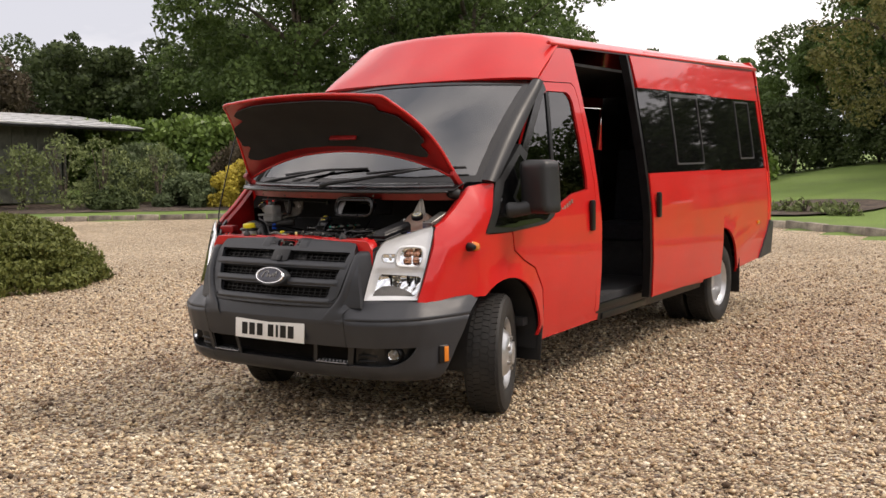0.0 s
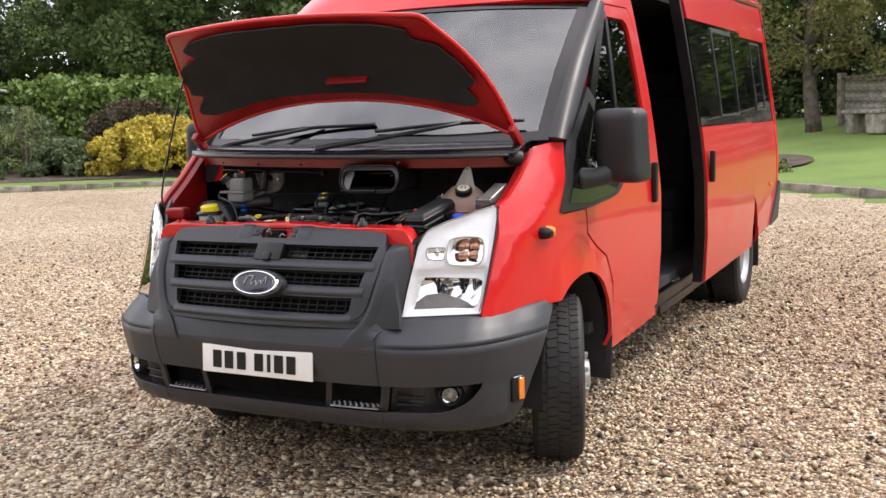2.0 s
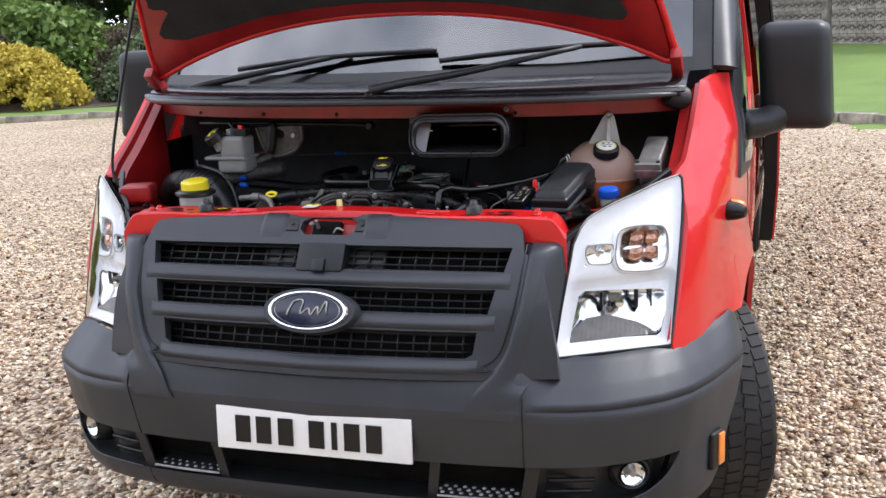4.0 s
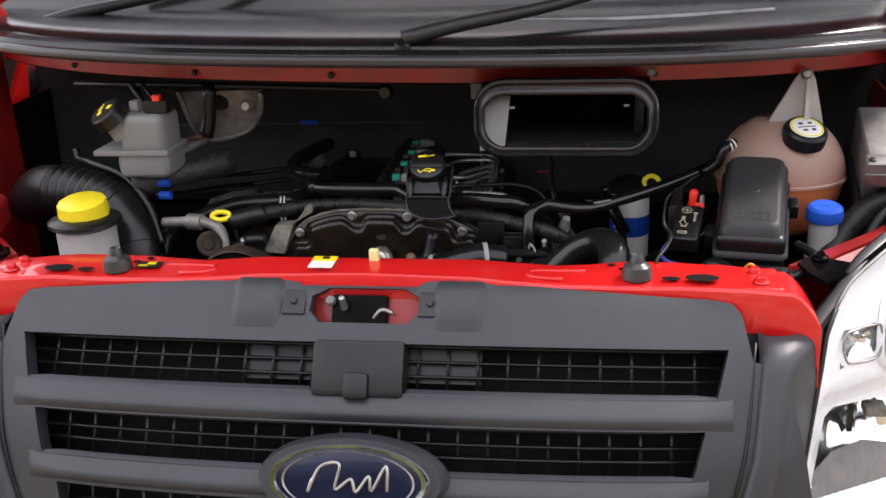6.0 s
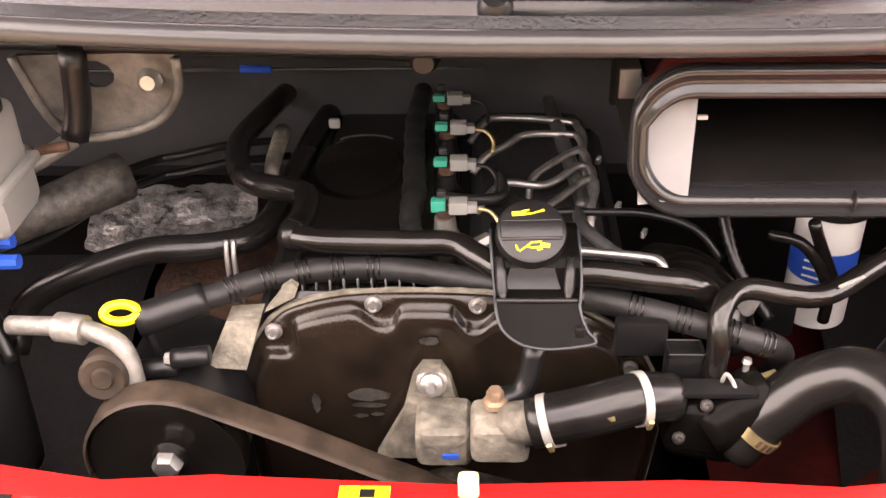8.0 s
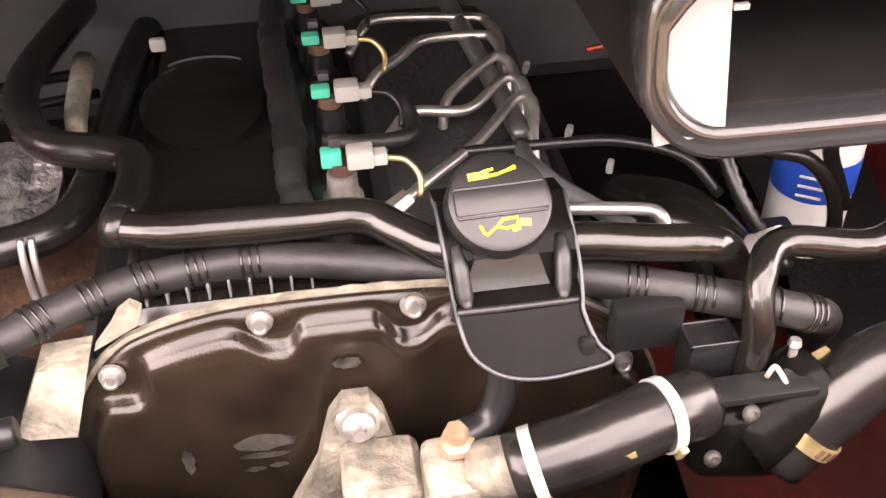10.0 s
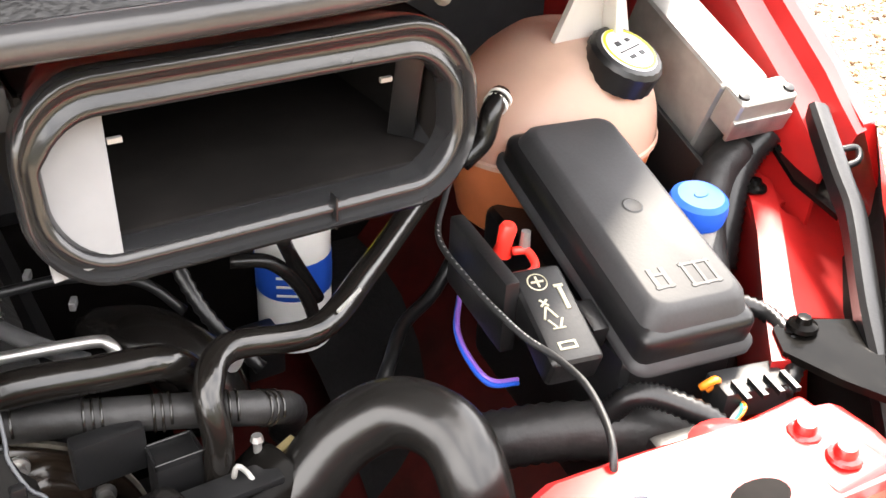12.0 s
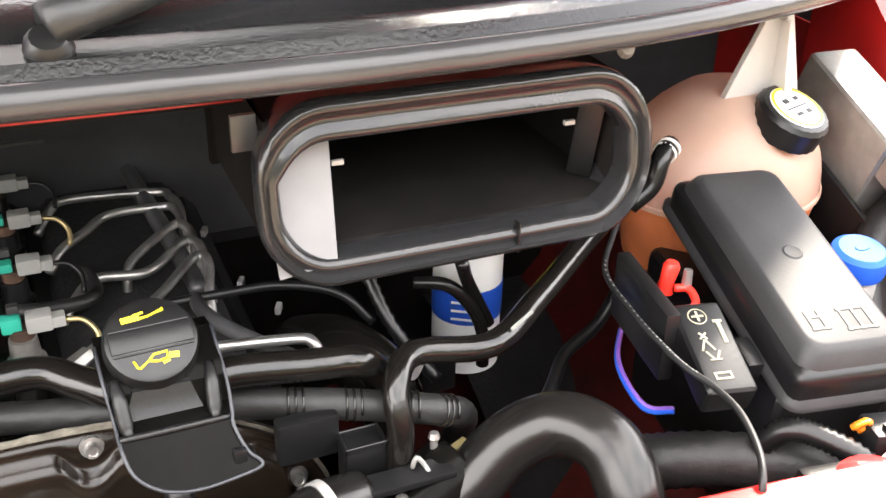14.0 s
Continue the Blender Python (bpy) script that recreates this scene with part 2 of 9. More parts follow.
def gravel_material(name, islands):
    """Flint and shingle in cream, tan, brown and grey."""
    m = bpy.data.materials.new(name)
    m.use_nodes = True
    n, l = m.node_tree.nodes, m.node_tree.links
    b = n["Principled BSDF"]
    b.inputs["Roughness"].default_value = 0.75
    b.inputs["Specular IOR Level"].default_value = 0.35
    tc = n.new("ShaderNodeTexCoord")
    ramp = n.new("ShaderNodeValToRGB")
    e = ramp.color_ramp.elements
    e[0].position, e[0].color = 0.0, (0.055, 0.036, 0.025, 1)
    e[1].position, e[1].color = 1.0, (0.97, 0.88, 0.70, 1)
    for p, c in ((0.12, (0.20, 0.13, 0.082)), (0.28, (0.50, 0.345, 0.205)), (0.42, (0.35, 0.285, 0.23)), (0.60, (0.74, 0.56, 0.35)), (0.82, (0.92, 0.78, 0.55))):
        x = e.new(p)
        x.color = (*c, 1)
    if islands:
        geo = n.new("ShaderNodeNewGeometry")
        l.new(geo.outputs["Random Per Island"], ramp.inputs["Fac"])
    else:
        vor = n.new("ShaderNodeTexVoronoi")
        vor.inputs["Scale"].default_value = 48
        l.new(tc.outputs["Object"], vor.inputs["Vector"])
        sep = n.new("ShaderNodeSeparateColor")
        l.new(vor.outputs["Color"], sep.inputs["Color"])
        l.new(sep.outputs["Red"], ramp.inputs["Fac"])
        bp = n.new("ShaderNodeBump")
        bp.invert = True
        bp.inputs["Distance"].default_value = 0.045
        l.new(vor.outputs["Distance"], bp.inputs["Height"])
        l.new(bp.outputs["Normal"], b.inputs["Normal"])
    big = n.new("ShaderNodeTexNoise")
    big.inputs["Scale"].default_value, big.inputs["Detail"].default_value = 0.45, 5
    l.new(tc.outputs["Object"], big.inputs["Vector"])
    r2 = n.new("ShaderNodeValToRGB")
    r2.color_ramp.elements[0].position, r2.color_ramp.elements[0].color = 0.3, (0.78, 0.75, 0.72, 1)
    r2.color_ramp.elements[1].position, r2.color_ramp.elements[1].color = 0.65, (1, 1, 1, 1)
    l.new(big.outputs["Fac"], r2.inputs["Fac"])
    mul = n.new("ShaderNodeMixRGB")
    mul.blend_type = "MULTIPLY"
    mul.inputs[0].default_value = 1
    l.new(ramp.outputs["Color"], mul.inputs[1])
    l.new(r2.outputs["Color"], mul.inputs[2])
    l.new(mul.outputs["Color"], b.inputs["Base Color"])
    return m


M_RED = material("red_paint", (0.60, 0.012, 0.011), 0.36, vary=0.04, scale=3, coat=0.65, bump=0.0, rvary=0.06, spec=0.3)
# same red as the body, darkened for shade inside bonnet and bay
M_REDIN = material("shaded_red_paint", (0.31, 0.008, 0.0075), 0.40, vary=0.14, scale=9, coat=0.25)
# body red darkened and browned for the shade low in the bay
M_REDDEEP = material("deep_shade_red", (0.075, 0.0075, 0.006), 0.7, vary=0.3, scale=7, tint=(0.022, 0.008, 0.006), spec=0.2)
M_TRIM = material("grey_bumper_plastic", (0.028, 0.0305, 0.036), 0.44, vary=0.08, scale=6, bump=0.0002, bump_scale=500)
M_TRIMB = material("black_grained_trim", (0.013, 0.0135, 0.0145), 0.45, vary=0.1, scale=6, bump=0.0002, bump_scale=500)
M_BLACK = material("black_plastic", (0.0075, 0.0075, 0.0079), 0.34, vary=0.2, scale=12, bump=0.00012, bump_scale=300, spec=0.38)
M_GLOSSB = material("black_enamel", (0.0078, 0.0068, 0.0060), 0.18, vary=0.2, scale=14, rvary=0.1, bump=0.0002, bump_scale=120)
M_RUBBER = material("black_rubber", (0.011, 0.011, 0.0115), 0.5, vary=0.2, scale=14, bump=0.0003, bump_scale=200)
M_HOSE = material("hose_rubber", (0.009, 0.0083, 0.0078), 0.25, vary=0.25, scale=16, rvary=0.08, spec=0.42, bump=0.0003, bump_scale=80)
M_DULL = material("dull_black_moulding", (0.0034, 0.0031, 0.0028), 0.2, vary=0.25, scale=14, spec=0.045, bump=0.0002, bump_scale=150)
M_COVER = material("brown_black_enamel", (0.0125, 0.0085, 0.0058), 0.24, vary=0.3, scale=22, tint=(0.0075, 0.0055, 0.0042), rvary=0.1, spec=0.4, bump=0.00008, bump_scale=700)
M_WORN = material("worn_grey_enamel", (0.028, 0.025, 0.022), 0.6, vary=0.45, scale=120, bump_scale=400)
M_PALECAST = material("pale_rough_casting", (0.17, 0.155, 0.125), 0.7, metal=0.15, vary=0.35, scale=28, bump=0.003, bump_scale=130)
M_LEDGE = material("ribbed_smoked_plastic", (0.15, 0.138, 0.125), 0.35, vary=0.12, scale=20)
# near-black that stands in for shade deep inside hollows
M_VOID = material("hollow_shade_black", (0.0078, 0.0067, 0.0062), 0.85, vary=0.3, scale=9, spec=0.12)
M_WRAP = material("wrapped_loom_tape", (0.0135, 0.013, 0.013), 0.5, vary=0.25, scale=20, bump=0.0012, bump_scale=90, spec=0.35)
M_SEAL = material("grey_sealing_rubber", (0.05, 0.05, 0.051), 0.34, vary=0.25, scale=10, rvary=0.15)
M_VINYL = material("soft_black_vinyl", (0.034, 0.034, 0.0355), 0.24, vary=0.08, scale=9, rvary=0.06, bump=0.0012, bump_scale=28, spec=0.42)
M_DUCTLIP = material("glossy_vinyl_lip", (0.015, 0.015, 0.0158), 0.2, vary=0.08, scale=9, rvary=0.06, bump=0.0012, bump_scale=28, spec=0.5)
M_COWL = material("grained_cowl_plastic", (0.010, 0.010, 0.0106), 0.17, vary=0.18, scale=9, bump=0.0002, bump_scale=300, spec=0.3, rvary=0.04)
# dusty plastic, its colour paled further for sky sheen
M_DUST = material("dusty_sheen_cowl_plastic", (0.085, 0.082, 0.077), 0.55, spec=0.3, vary=0.35, scale=26, rvary=0.15, bump=0.0004, bump_scale=120)
M_LID = material("satin_black_lid", (0.026, 0.0262, 0.0275), 0.50, vary=0.15, scale=10, bump=0.00008, bump_scale=400, spec=0.30, rvary=0.05)
# pale grey for bumper treads and for the cowl's painted sky glints
M_PALESTEP = material("pale_plastic_and_glint", (0.30, 0.30, 0.305), 0.4, vary=0.2, scale=14)
M_COPPER = material("copper_washer_steel", (0.36, 0.24, 0.16), 0.5, metal=0.6, vary=0.2, scale=30)
M_SYMBOL = material("faded_symbol_print", (0.30, 0.28, 0.20), 0.5, vary=0.2, scale=30)
M_REFLECT = material("silvered_reflector", (0.90, 0.91, 0.92), 0.16, metal=1.0, vary=0.03, rvary=0.04)
M_PAD = material("black_felt_pad", (0.013, 0.0128, 0.013), 0.85, vary=0.25, scale=9, bump=0.002, bump_scale=150)
M_TYRE = material("tyre_rubber", (0.012, 0.0115, 0.011), 0.7, vary=0.25, scale=9, tint=(0.024, 0.022, 0.019), bump=0.0004, bump_scale=200)
M_RIM = material("silver_wheel_paint", (0.55, 0.56, 0.57), 0.32, metal=0.7, vary=0.08)
M_CHROME = material("chrome", (0.85, 0.86, 0.87), 0.06, metal=1.0, vary=0.02, rvary=0.03)
M_STEEL = material("bright_steel", (0.40, 0.39, 0.375), 0.38, metal=0.85, vary=0.15, scale=30)
M_ALLOY = material("cast_aluminium", (0.18, 0.17, 0.155), 0.5, metal=0.4, vary=0.25, scale=25, bump=0.002, bump_scale=110)
M_RUST = material("rusty_steel", (0.07, 0.035, 0.021), 0.75, metal=0.2, vary=0.3, scale=30, bump=0.002, bump_scale=120)
M_ZINC = material("yellowed_zinc", (0.5, 0.4, 0.2), 0.4, metal=0.8, vary=0.25, scale=40)
M_FOIL = material("crinkled_foil", (0.33, 0.32, 0.31), 0.30, metal=0.6, vary=0.35, scale=60, bump=0.006, bump_scale=95)
M_YELLOW = material("yellow_plastic", (0.85, 0.70, 0.02), 0.35, vary=0.05)
M_BLUE = material("blue_plastic", (0.015, 0.085, 0.48), 0.5, vary=0.08, spec=0.15)
M_GREEN = material("green_plastic", (0.02, 0.35, 0.25), 0.4, vary=0.08)
M_REDP = material("red_plastic", (0.75, 0.03, 0.02), 0.35, vary=0.08)
M_WHITE = material("white_plastic", (0.27, 0.265, 0.25), 0.4, vary=0.08, scale=15)
M_AGED = milky("aged_tank_plastic", (0.40, 0.40, 0.39), 0.30)
M_MILKY = milky("milky_tank_plastic", (0.68, 0.67, 0.64), 0.22)
M_LABEL = material("white_label", (0.78, 0.77, 0.74), 0.45, vary=0.04)
M_LAMPW = material("lamp_white_plastic", (0.84, 0.85, 0.86), 0.25, vary=0.03, coat=0.3)
M_AMBER = material("amber_lens", (0.75, 0.22, 0.02), 0.15, vary=0.08, coat=0.6)
# tint that stands for the amber bulb mirrored in its bowl
M_AMBERBULB = material("amber_bulb_reflection", (0.52, 0.25, 0.15), 0.12, metal=0.7, vary=0.3, scale=40, coat=0.8)
M_PRIVACY = material("black_privacy_glass", (0.004, 0.004, 0.0045), 0.03, vary=0.0, rvary=0.005, spec=0.5)
M_CLOTH = material("dark_seat_cloth", (0.02, 0.021, 0.03), 0.9, vary=0.25, scale=30, bump=0.002, bump_scale=200)
M_CABIN = material("dark_cabin_lining", (0.032, 0.032, 0.034), 0.85, vary=0.2)
M_LENS = glass("clear_lens", (0.96, 0.97, 0.98), 1.05)
M_SCREEN = glass("windscreen_glass", (0.55, 0.60, 0.61), 2.5)
M_WINDOW = glass("cab_window_glass", (0.16, 0.18, 0.18), 1.95)
M_NAVY = material("navy_enamel", (0.004, 0.006, 0.028), 0.2, vary=0.1, coat=0.35)
M_GREYMOD = material("grey_module_case", (0.30, 0.29, 0.27), 0.35, metal=0.6, vary=0.15, scale=20)
M_DUCT = material("light_grey_duct", (0.15, 0.15, 0.153), 0.5, vary=0.1)
M_AMBERFLUID = material("orange_coolant_tank", (0.52, 0.15, 0.055), 0.35, vary=0.1)
M_TANK = milky("peach_tank_plastic", (0.70, 0.50, 0.40), 0.30)
M_PURPLE = material("violet_wire", (0.22, 0.10, 0.45), 0.4)
M_BELT = material("ribbed_belt", (0.034, 0.024, 0.017), 0.55, vary=0.3, scale=30, spec=0.25)
M_GRAVEL = gravel_material("gravel_bed", False)
M_PEBBLE = gravel_material("loose_shingle", True)
M_KERB = material("weathered_kerb_stone", (0.25, 0.22, 0.18), 0.9, vary=0.3, scale=4, bump=0.006, bump_scale=40, random_tone=0.3)
M_BLOCK = material("screen_block_concrete", (0.24, 0.215, 0.185), 0.9, vary=0.3, scale=5, bump=0.004, bump_scale=60, random_tone=0.2)
M_SOIL = material("bark_mulch", (0.07, 0.05, 0.036), 0.95, vary=0.4, scale=6, bump=0.03, bump_scale=22)
M_BARK = material("tree_bark", (0.085, 0.068, 0.05), 0.9, vary=0.35, scale=5, bump=0.02, bump_scale=25)
M_PALEBARK = material("pale_branch_bark", (0.26, 0.23, 0.19), 0.9, vary=0.3, scale=5, bump=0.01, bump_scale=25)
M_LAWN = material("mown_lawn", (0.125, 0.195, 0.036), 0.9, vary=0.10, scale=0.7, bump=0.010, bump_scale=90)
M_SHED = material("green_shed_boarding", (0.10, 0.105, 0.085), 0.8, vary=0.3, scale=3, bump=0.003)
M_METALROOF = material("pale_roof_sheet", (0.55, 0.56, 0.56), 0.35, metal=0.4, vary=0.2, scale=3)
M_WOODPOLE = material("weathered_pole_wood", (0.16, 0.13, 0.10), 0.9, vary=0.3)
L_OAK = leaf_material("oak_leaves", (0.024, 0.049, 0.015), (0.122, 0.183, 0.049))
L_DARK = leaf_material("dark_wood_leaves", (0.017, 0.032, 0.013), (0.085, 0.116, 0.040))
L_BROWN = leaf_material("copper_leaves", (0.032, 0.026, 0.016), (0.104, 0.083, 0.051))
L_LAUREL = leaf_material("laurel_leaves", (0.037, 0.073, 0.017), (0.207, 0.305, 0.073), 0.4)
L_SHRUB = leaf_material("grey_green_shrub_leaves", (0.037, 0.055, 0.027), (0.159, 0.207, 0.098))
L_FEATHER = leaf_material("feathery_pale_leaves", (0.055, 0.076, 0.027), (0.220, 0.268, 0.104))
L_AUTUMN = leaf_material("yellowing_leaves", (0.061, 0.061, 0.022), (0.232, 0.220, 0.073))
L_GOLD = leaf_material("golden_leaves", (0.200, 0.155, 0.020), (0.660, 0.540, 0.090))
L_YEW = leaf_material("clipped_evergreen_leaves", (0.043, 0.055, 0.015), (0.183, 0.207, 0.055))
L_LIME = leaf_material("bright_fern_leaves", (0.049, 0.098, 0.015), (0.244, 0.390, 0.073))


# ---- ground, drive, kerb, lawn ----
KERB = [(-60, -4), (-45, 3), (-30, 8.4), (-20.5, 12.7), (-17.8, 14.5), (-15.2, 16.4), (-11, 18.5), (-6, 19.0), (-2, 17.1), (0.7, 14.9), (2, 13.5), (5, 10.4), (9, 6.5), (14, 2), (22, -6), (60, -30)]
KX, KY = [k[0] for k in KERB], [k[1] for k in KERB]


DRIVE_Z = -0.03


def beyond(x, y):
    """Rough distance past the kerb, negative on the drive."""
    return (y - float(np.interp(x, KX, KY))) * 0.72


def rise(x, y):
    d = beyond(x, y)
    if d < 0:
        return -0.06
    right = min(1, max(0, (x + 9) / 5))
    s = min(1, d / 17)
    s = s * s * (3 - 2 * s)
    return 0.03 + right * 1.25 * s + (1 - right) * min(0.55, 0.03 * d)


def around():
    """Stations that grow from the middle to the horizon."""
    a = [0.9 * i for i in range(-45, 46)]
    far = [52, 70, 100, 160, 300, 700, 1800]
    return [-f for f in far[::-1]] + a + far


def make_ground():
    s = around()
    bm = grid(lambda x, y: (x, y + 14, rise(x, y + 14)), s, s)
    tagged(link("ground", bm, M_LAWN), "mown green grass and garden ground", "ground", kind="structure")
    xs = sorted(set([-60, -45, -30] + steps(-24, 24, 60) + [40, 60]))
    bm = bmesh.new()
    cols = []
    for x in xs:
        top = float(np.interp(x, KX, KY)) - 0.02
        cols.append([bm.verts.new((x, y, DRIVE_Z)) for y in (-60, -20, -8, 0, min(top - 0.5, 4), top)])
    for a, b in zip(cols, cols[1:]):
        for k in range(5):
            bm.faces.new((a[k], b[k], b[k + 1], a[k + 1]))
    tagged(link("gravel_drive", bm, M_GRAVEL), "cream and tan shingle drive", "drive", kind="structure")


def make_pebbles():
    """Loose stones, thick near the parked bus and thinner farther off."""
    rng = np.random.default_rng(5)
    n = 150000
    x = rng.uniform(-9, 8, n * 3)
    y = rng.uniform(-4.2, 13, n * 3)
    near = np.hypot(x - 0.8, (y - 0.5) * 0.9)
    keep = rng.random(n * 3) < np.clip(1.25 - near / 8.5, 0.06, 1)
    x, y = x[keep][:n], y[keep][:n]
    n = len(x)
    base = np.array([(1, 0, 0), (0, 1, 0), (-1, 0, 0), (0, -1, 0), (0, 0, 1), (0, 0, -1)], float)
    tri = np.array([(0, 1, 4), (1, 2, 4), (2, 3, 4), (3, 0, 4), (1, 0, 5), (2, 1, 5), (3, 2, 5), (0, 3, 5)])
    size = np.minimum(rng.lognormal(math.log(0.0100), 0.42, n), 0.023)
    sh = base[None] * (rng.uniform(0.65, 1.3, (n, 6, 1))) * np.stack([size, size * rng.uniform(0.6, 1, n), size * rng.uniform(0.4, 0.75, n)], 1)[:, None]
    a, tilt = rng.uniform(0, 6.283, n), rng.normal(0, 0.35, n)
    c, s = np.cos(tilt)[:, None], np.sin(tilt)[:, None]
    px, pz = sh[..., 0] * c - sh[..., 2] * s, sh[..., 0] * s + sh[..., 2] * c
    c, s = np.cos(a)[:, None], np.sin(a)[:, None]
    co = np.stack([px * c - sh[..., 1] * s + x[:, None], px * s + sh[..., 1] * c + y[:, None], pz + DRIVE_Z + size[:, None] * rng.uniform(0.25, 0.85, (n, 1))], -1)
    faces = (tri[None] + (np.arange(n) * 6)[:, None, None]).reshape(-1, 3)
    ob = raw_mesh("loose_shingle", co.reshape(-1, 3), faces, M_PEBBLE)
    tagged(ob, "loose cream, tan and brown shingle stones", "gravel", kind="stuff")


def raw_mesh(name, co, faces, mat, parent=None):
    """A mesh straight from arrays of points and faces of one size."""
    mesh = bpy.data.meshes.new(name)
    k = faces.shape[1]
    mesh.vertices.add(len(co))
    mesh.vertices.foreach_set("co", np.ascontiguousarray(co, dtype=np.float32).ravel())
    mesh.loops.add(faces.size)
    mesh.loops.foreach_set("vertex_index", np.ascontiguousarray(faces, dtype=np.int32).ravel())
    mesh.polygons.add(len(faces))
    mesh.polygons.foreach_set("loop_start", np.arange(0, faces.size, k, dtype=np.int32))
    mesh.update(calc_edges=True)
    mesh.materials.append(mat)
    ob = new(name, mesh)
    if parent is not None:
        ob.parent = parent
    return ob


def leaves(name, clumps, count, size, mat, parent=None, seed=1, flat=0.0, long=1.5):
    """Leaves scattered through round clumps (x, y, z, radius); each is a bent two-triangle blade."""
    rng = np.random.default_rng(seed)
    cl = np.array(clumps, float)
    w = cl[:, 3] ** 2
    pick = rng.choice(len(cl), count, p=w / w.sum())
    d = rng.normal(size=(count, 3))
    d /= np.linalg.norm(d, axis=1)[:, None]
    r = cl[pick, 3] * rng.uniform(0.45, 1.0, count) ** 0.6
    d[:, 2] *= 0.8
    c = cl[pick, :3] + d * r[:, None]
    u = rng.normal(size=(count, 3))
    u[:, 2] *= 1 - flat
    u /= np.linalg.norm(u, axis=1)[:, None]
    v = np.cross(u, d + rng.normal(size=(count, 3)) * 0.5)
    v /= np.linalg.norm(v, axis=1)[:, None] + 1e-9
    s = size * rng.uniform(0.6, 1.35, (count, 1))
    p0, p1, p2, p3 = c - u * s * long * 0.5, c + v * s * 0.5, c + u * s * long * 0.5, c - v * s * 0.5
    co = np.stack([p0, p1, p2, p3], 1).reshape(-1, 3)
    faces = np.arange(count * 4).reshape(-1, 4)
    return raw_mesh(name, co, faces, mat, parent)


def make_tree(x, y, height, spread, leafmat, label, seed, count=15000, leaf=0.17, bare=0.25, category="tree", low=0.25, bark=None, group="trees round the drive"):
    rng = random.Random(seed)
    z0 = rise(x, y) - 0.1
    tree = thing("tree", label, category, group, at=(x, y, z0))
    trunk = [(0, 0, 0), (rng.uniform(-.2, .2), rng.uniform(-.2, .2), height * 0.3), (rng.uniform(-.5, .5), rng.uniform(-.5, .5), height * 0.85)]
    r0 = 0.019 * height + 0.04
    part("trunk", tube(trunk, [r0 * 1.25, r0 * 0.8, r0 * 0.2], 5, 9), bark or M_BARK, tree)
    clumps = []
    bm = bmesh.new()
    n_limb = 11
    for i in range(n_limb):
        f = low + (0.95 - low) * (i + 0.5) / n_limb
        a = i * 2.4 + rng.uniform(-.5, .5)
        reach = spread * (0.45 + 0.62 * math.sin(math.pi * min(1, (f - low) / (1 - low) * 0.85 + 0.12))) * rng.uniform(0.7, 1.1)
        base = Vector((0, 0, height * f * 0.75))
        tip = Vector((math.cos(a) * reach, math.sin(a) * reach, height * min(0.97, f * rng.uniform(0.95, 1.12))))
        mid = (base + tip) / 2 + Vector((0, 0, rng.uniform(0.0, 0.1) * height))
        tube([base, mid, tip], [r0 * 0.42, r0 * 0.25, r0 * 0.06], 4, 6, bm=bm)
        for k in range(9):
            t = rng.uniform(0.35, 1.08)
            q = base.lerp(tip, t) + Vector([rng.gauss(0, spread * 0.16) for _ in range(3)])
            clumps.append((q.x, q.y, max(q.z, height * 0.12), spread * rng.uniform(0.10, 0.24)))
    for k in range(14):
        a, q = rng.uniform(0, 6.28), rng.uniform(0, 0.5) * spread
        clumps.append((math.cos(a) * q, math.sin(a) * q, height * rng.uniform(0.7, 0.98), spread * rng.uniform(0.12, 0.24)))
    part("limb_set", bm, bark or M_BARK, tree)
    leaves("crown", clumps, count, leaf, leafmat, tree, seed)
    return tree


def make_shrub(name, x, y, w, d, h, leafmat, label, seed, count, leaf, category="shrub", group="", stems=True, turn=0.0, clump=0.2, long=1.5, z=None, mound=True, thick=9):
    rng = random.Random(seed)
    z0 = rise(x, y) - 0.03 if z is None else z
    ob = thing(name, label, category, group, at=(x, y, z0))
    ob.rotation_euler = (0, 0, turn)
    cl = []
    for _ in range(max(30, int(w * d * thick))):
        a, q = rng.uniform(0, 6.283), math.sqrt(rng.random())
        top = h * (math.sqrt(max(0.05, 1 - q ** 2.4)) if mound else rng.uniform(0.8, 1.0))
        if not mound:
            px, py = rng.uniform(-0.5, 0.5) * w, rng.uniform(-0.5, 0.5) * d
        else:
            px, py = math.cos(a) * q * w / 2, math.sin(a) * q * d / 2
        rad = clump * rng.uniform(0.7, 1.3)
        cl.append((px, py, max(rad * 0.6, top - rad * rng.uniform(0.8, 1.4)), rad))
        cl.append((px, py, max(rad * 0.6, (top - rad) * rng.uniform(0.2, 0.9)), rad))
    bm = bmesh.new()
    for _ in range(7):
        a = rng.uniform(0, 6.28)
        q = rng.uniform(0.1, 0.4)
        tube([(0, 0, 0), (math.cos(a) * q * w * 0.3, math.sin(a) * q * d * 0.3, h * 0.4), (math.cos(a) * q * w * 0.8, math.sin(a) * q * d * 0.8, h * 0.8)], [0.03, 0.02, 0.008], 3, 6, bm=bm)
    part("woody_base", bm, M_BARK, ob)
    leaves("foliage", cl, count, leaf, leafmat, ob, seed, long=long)
    return ob


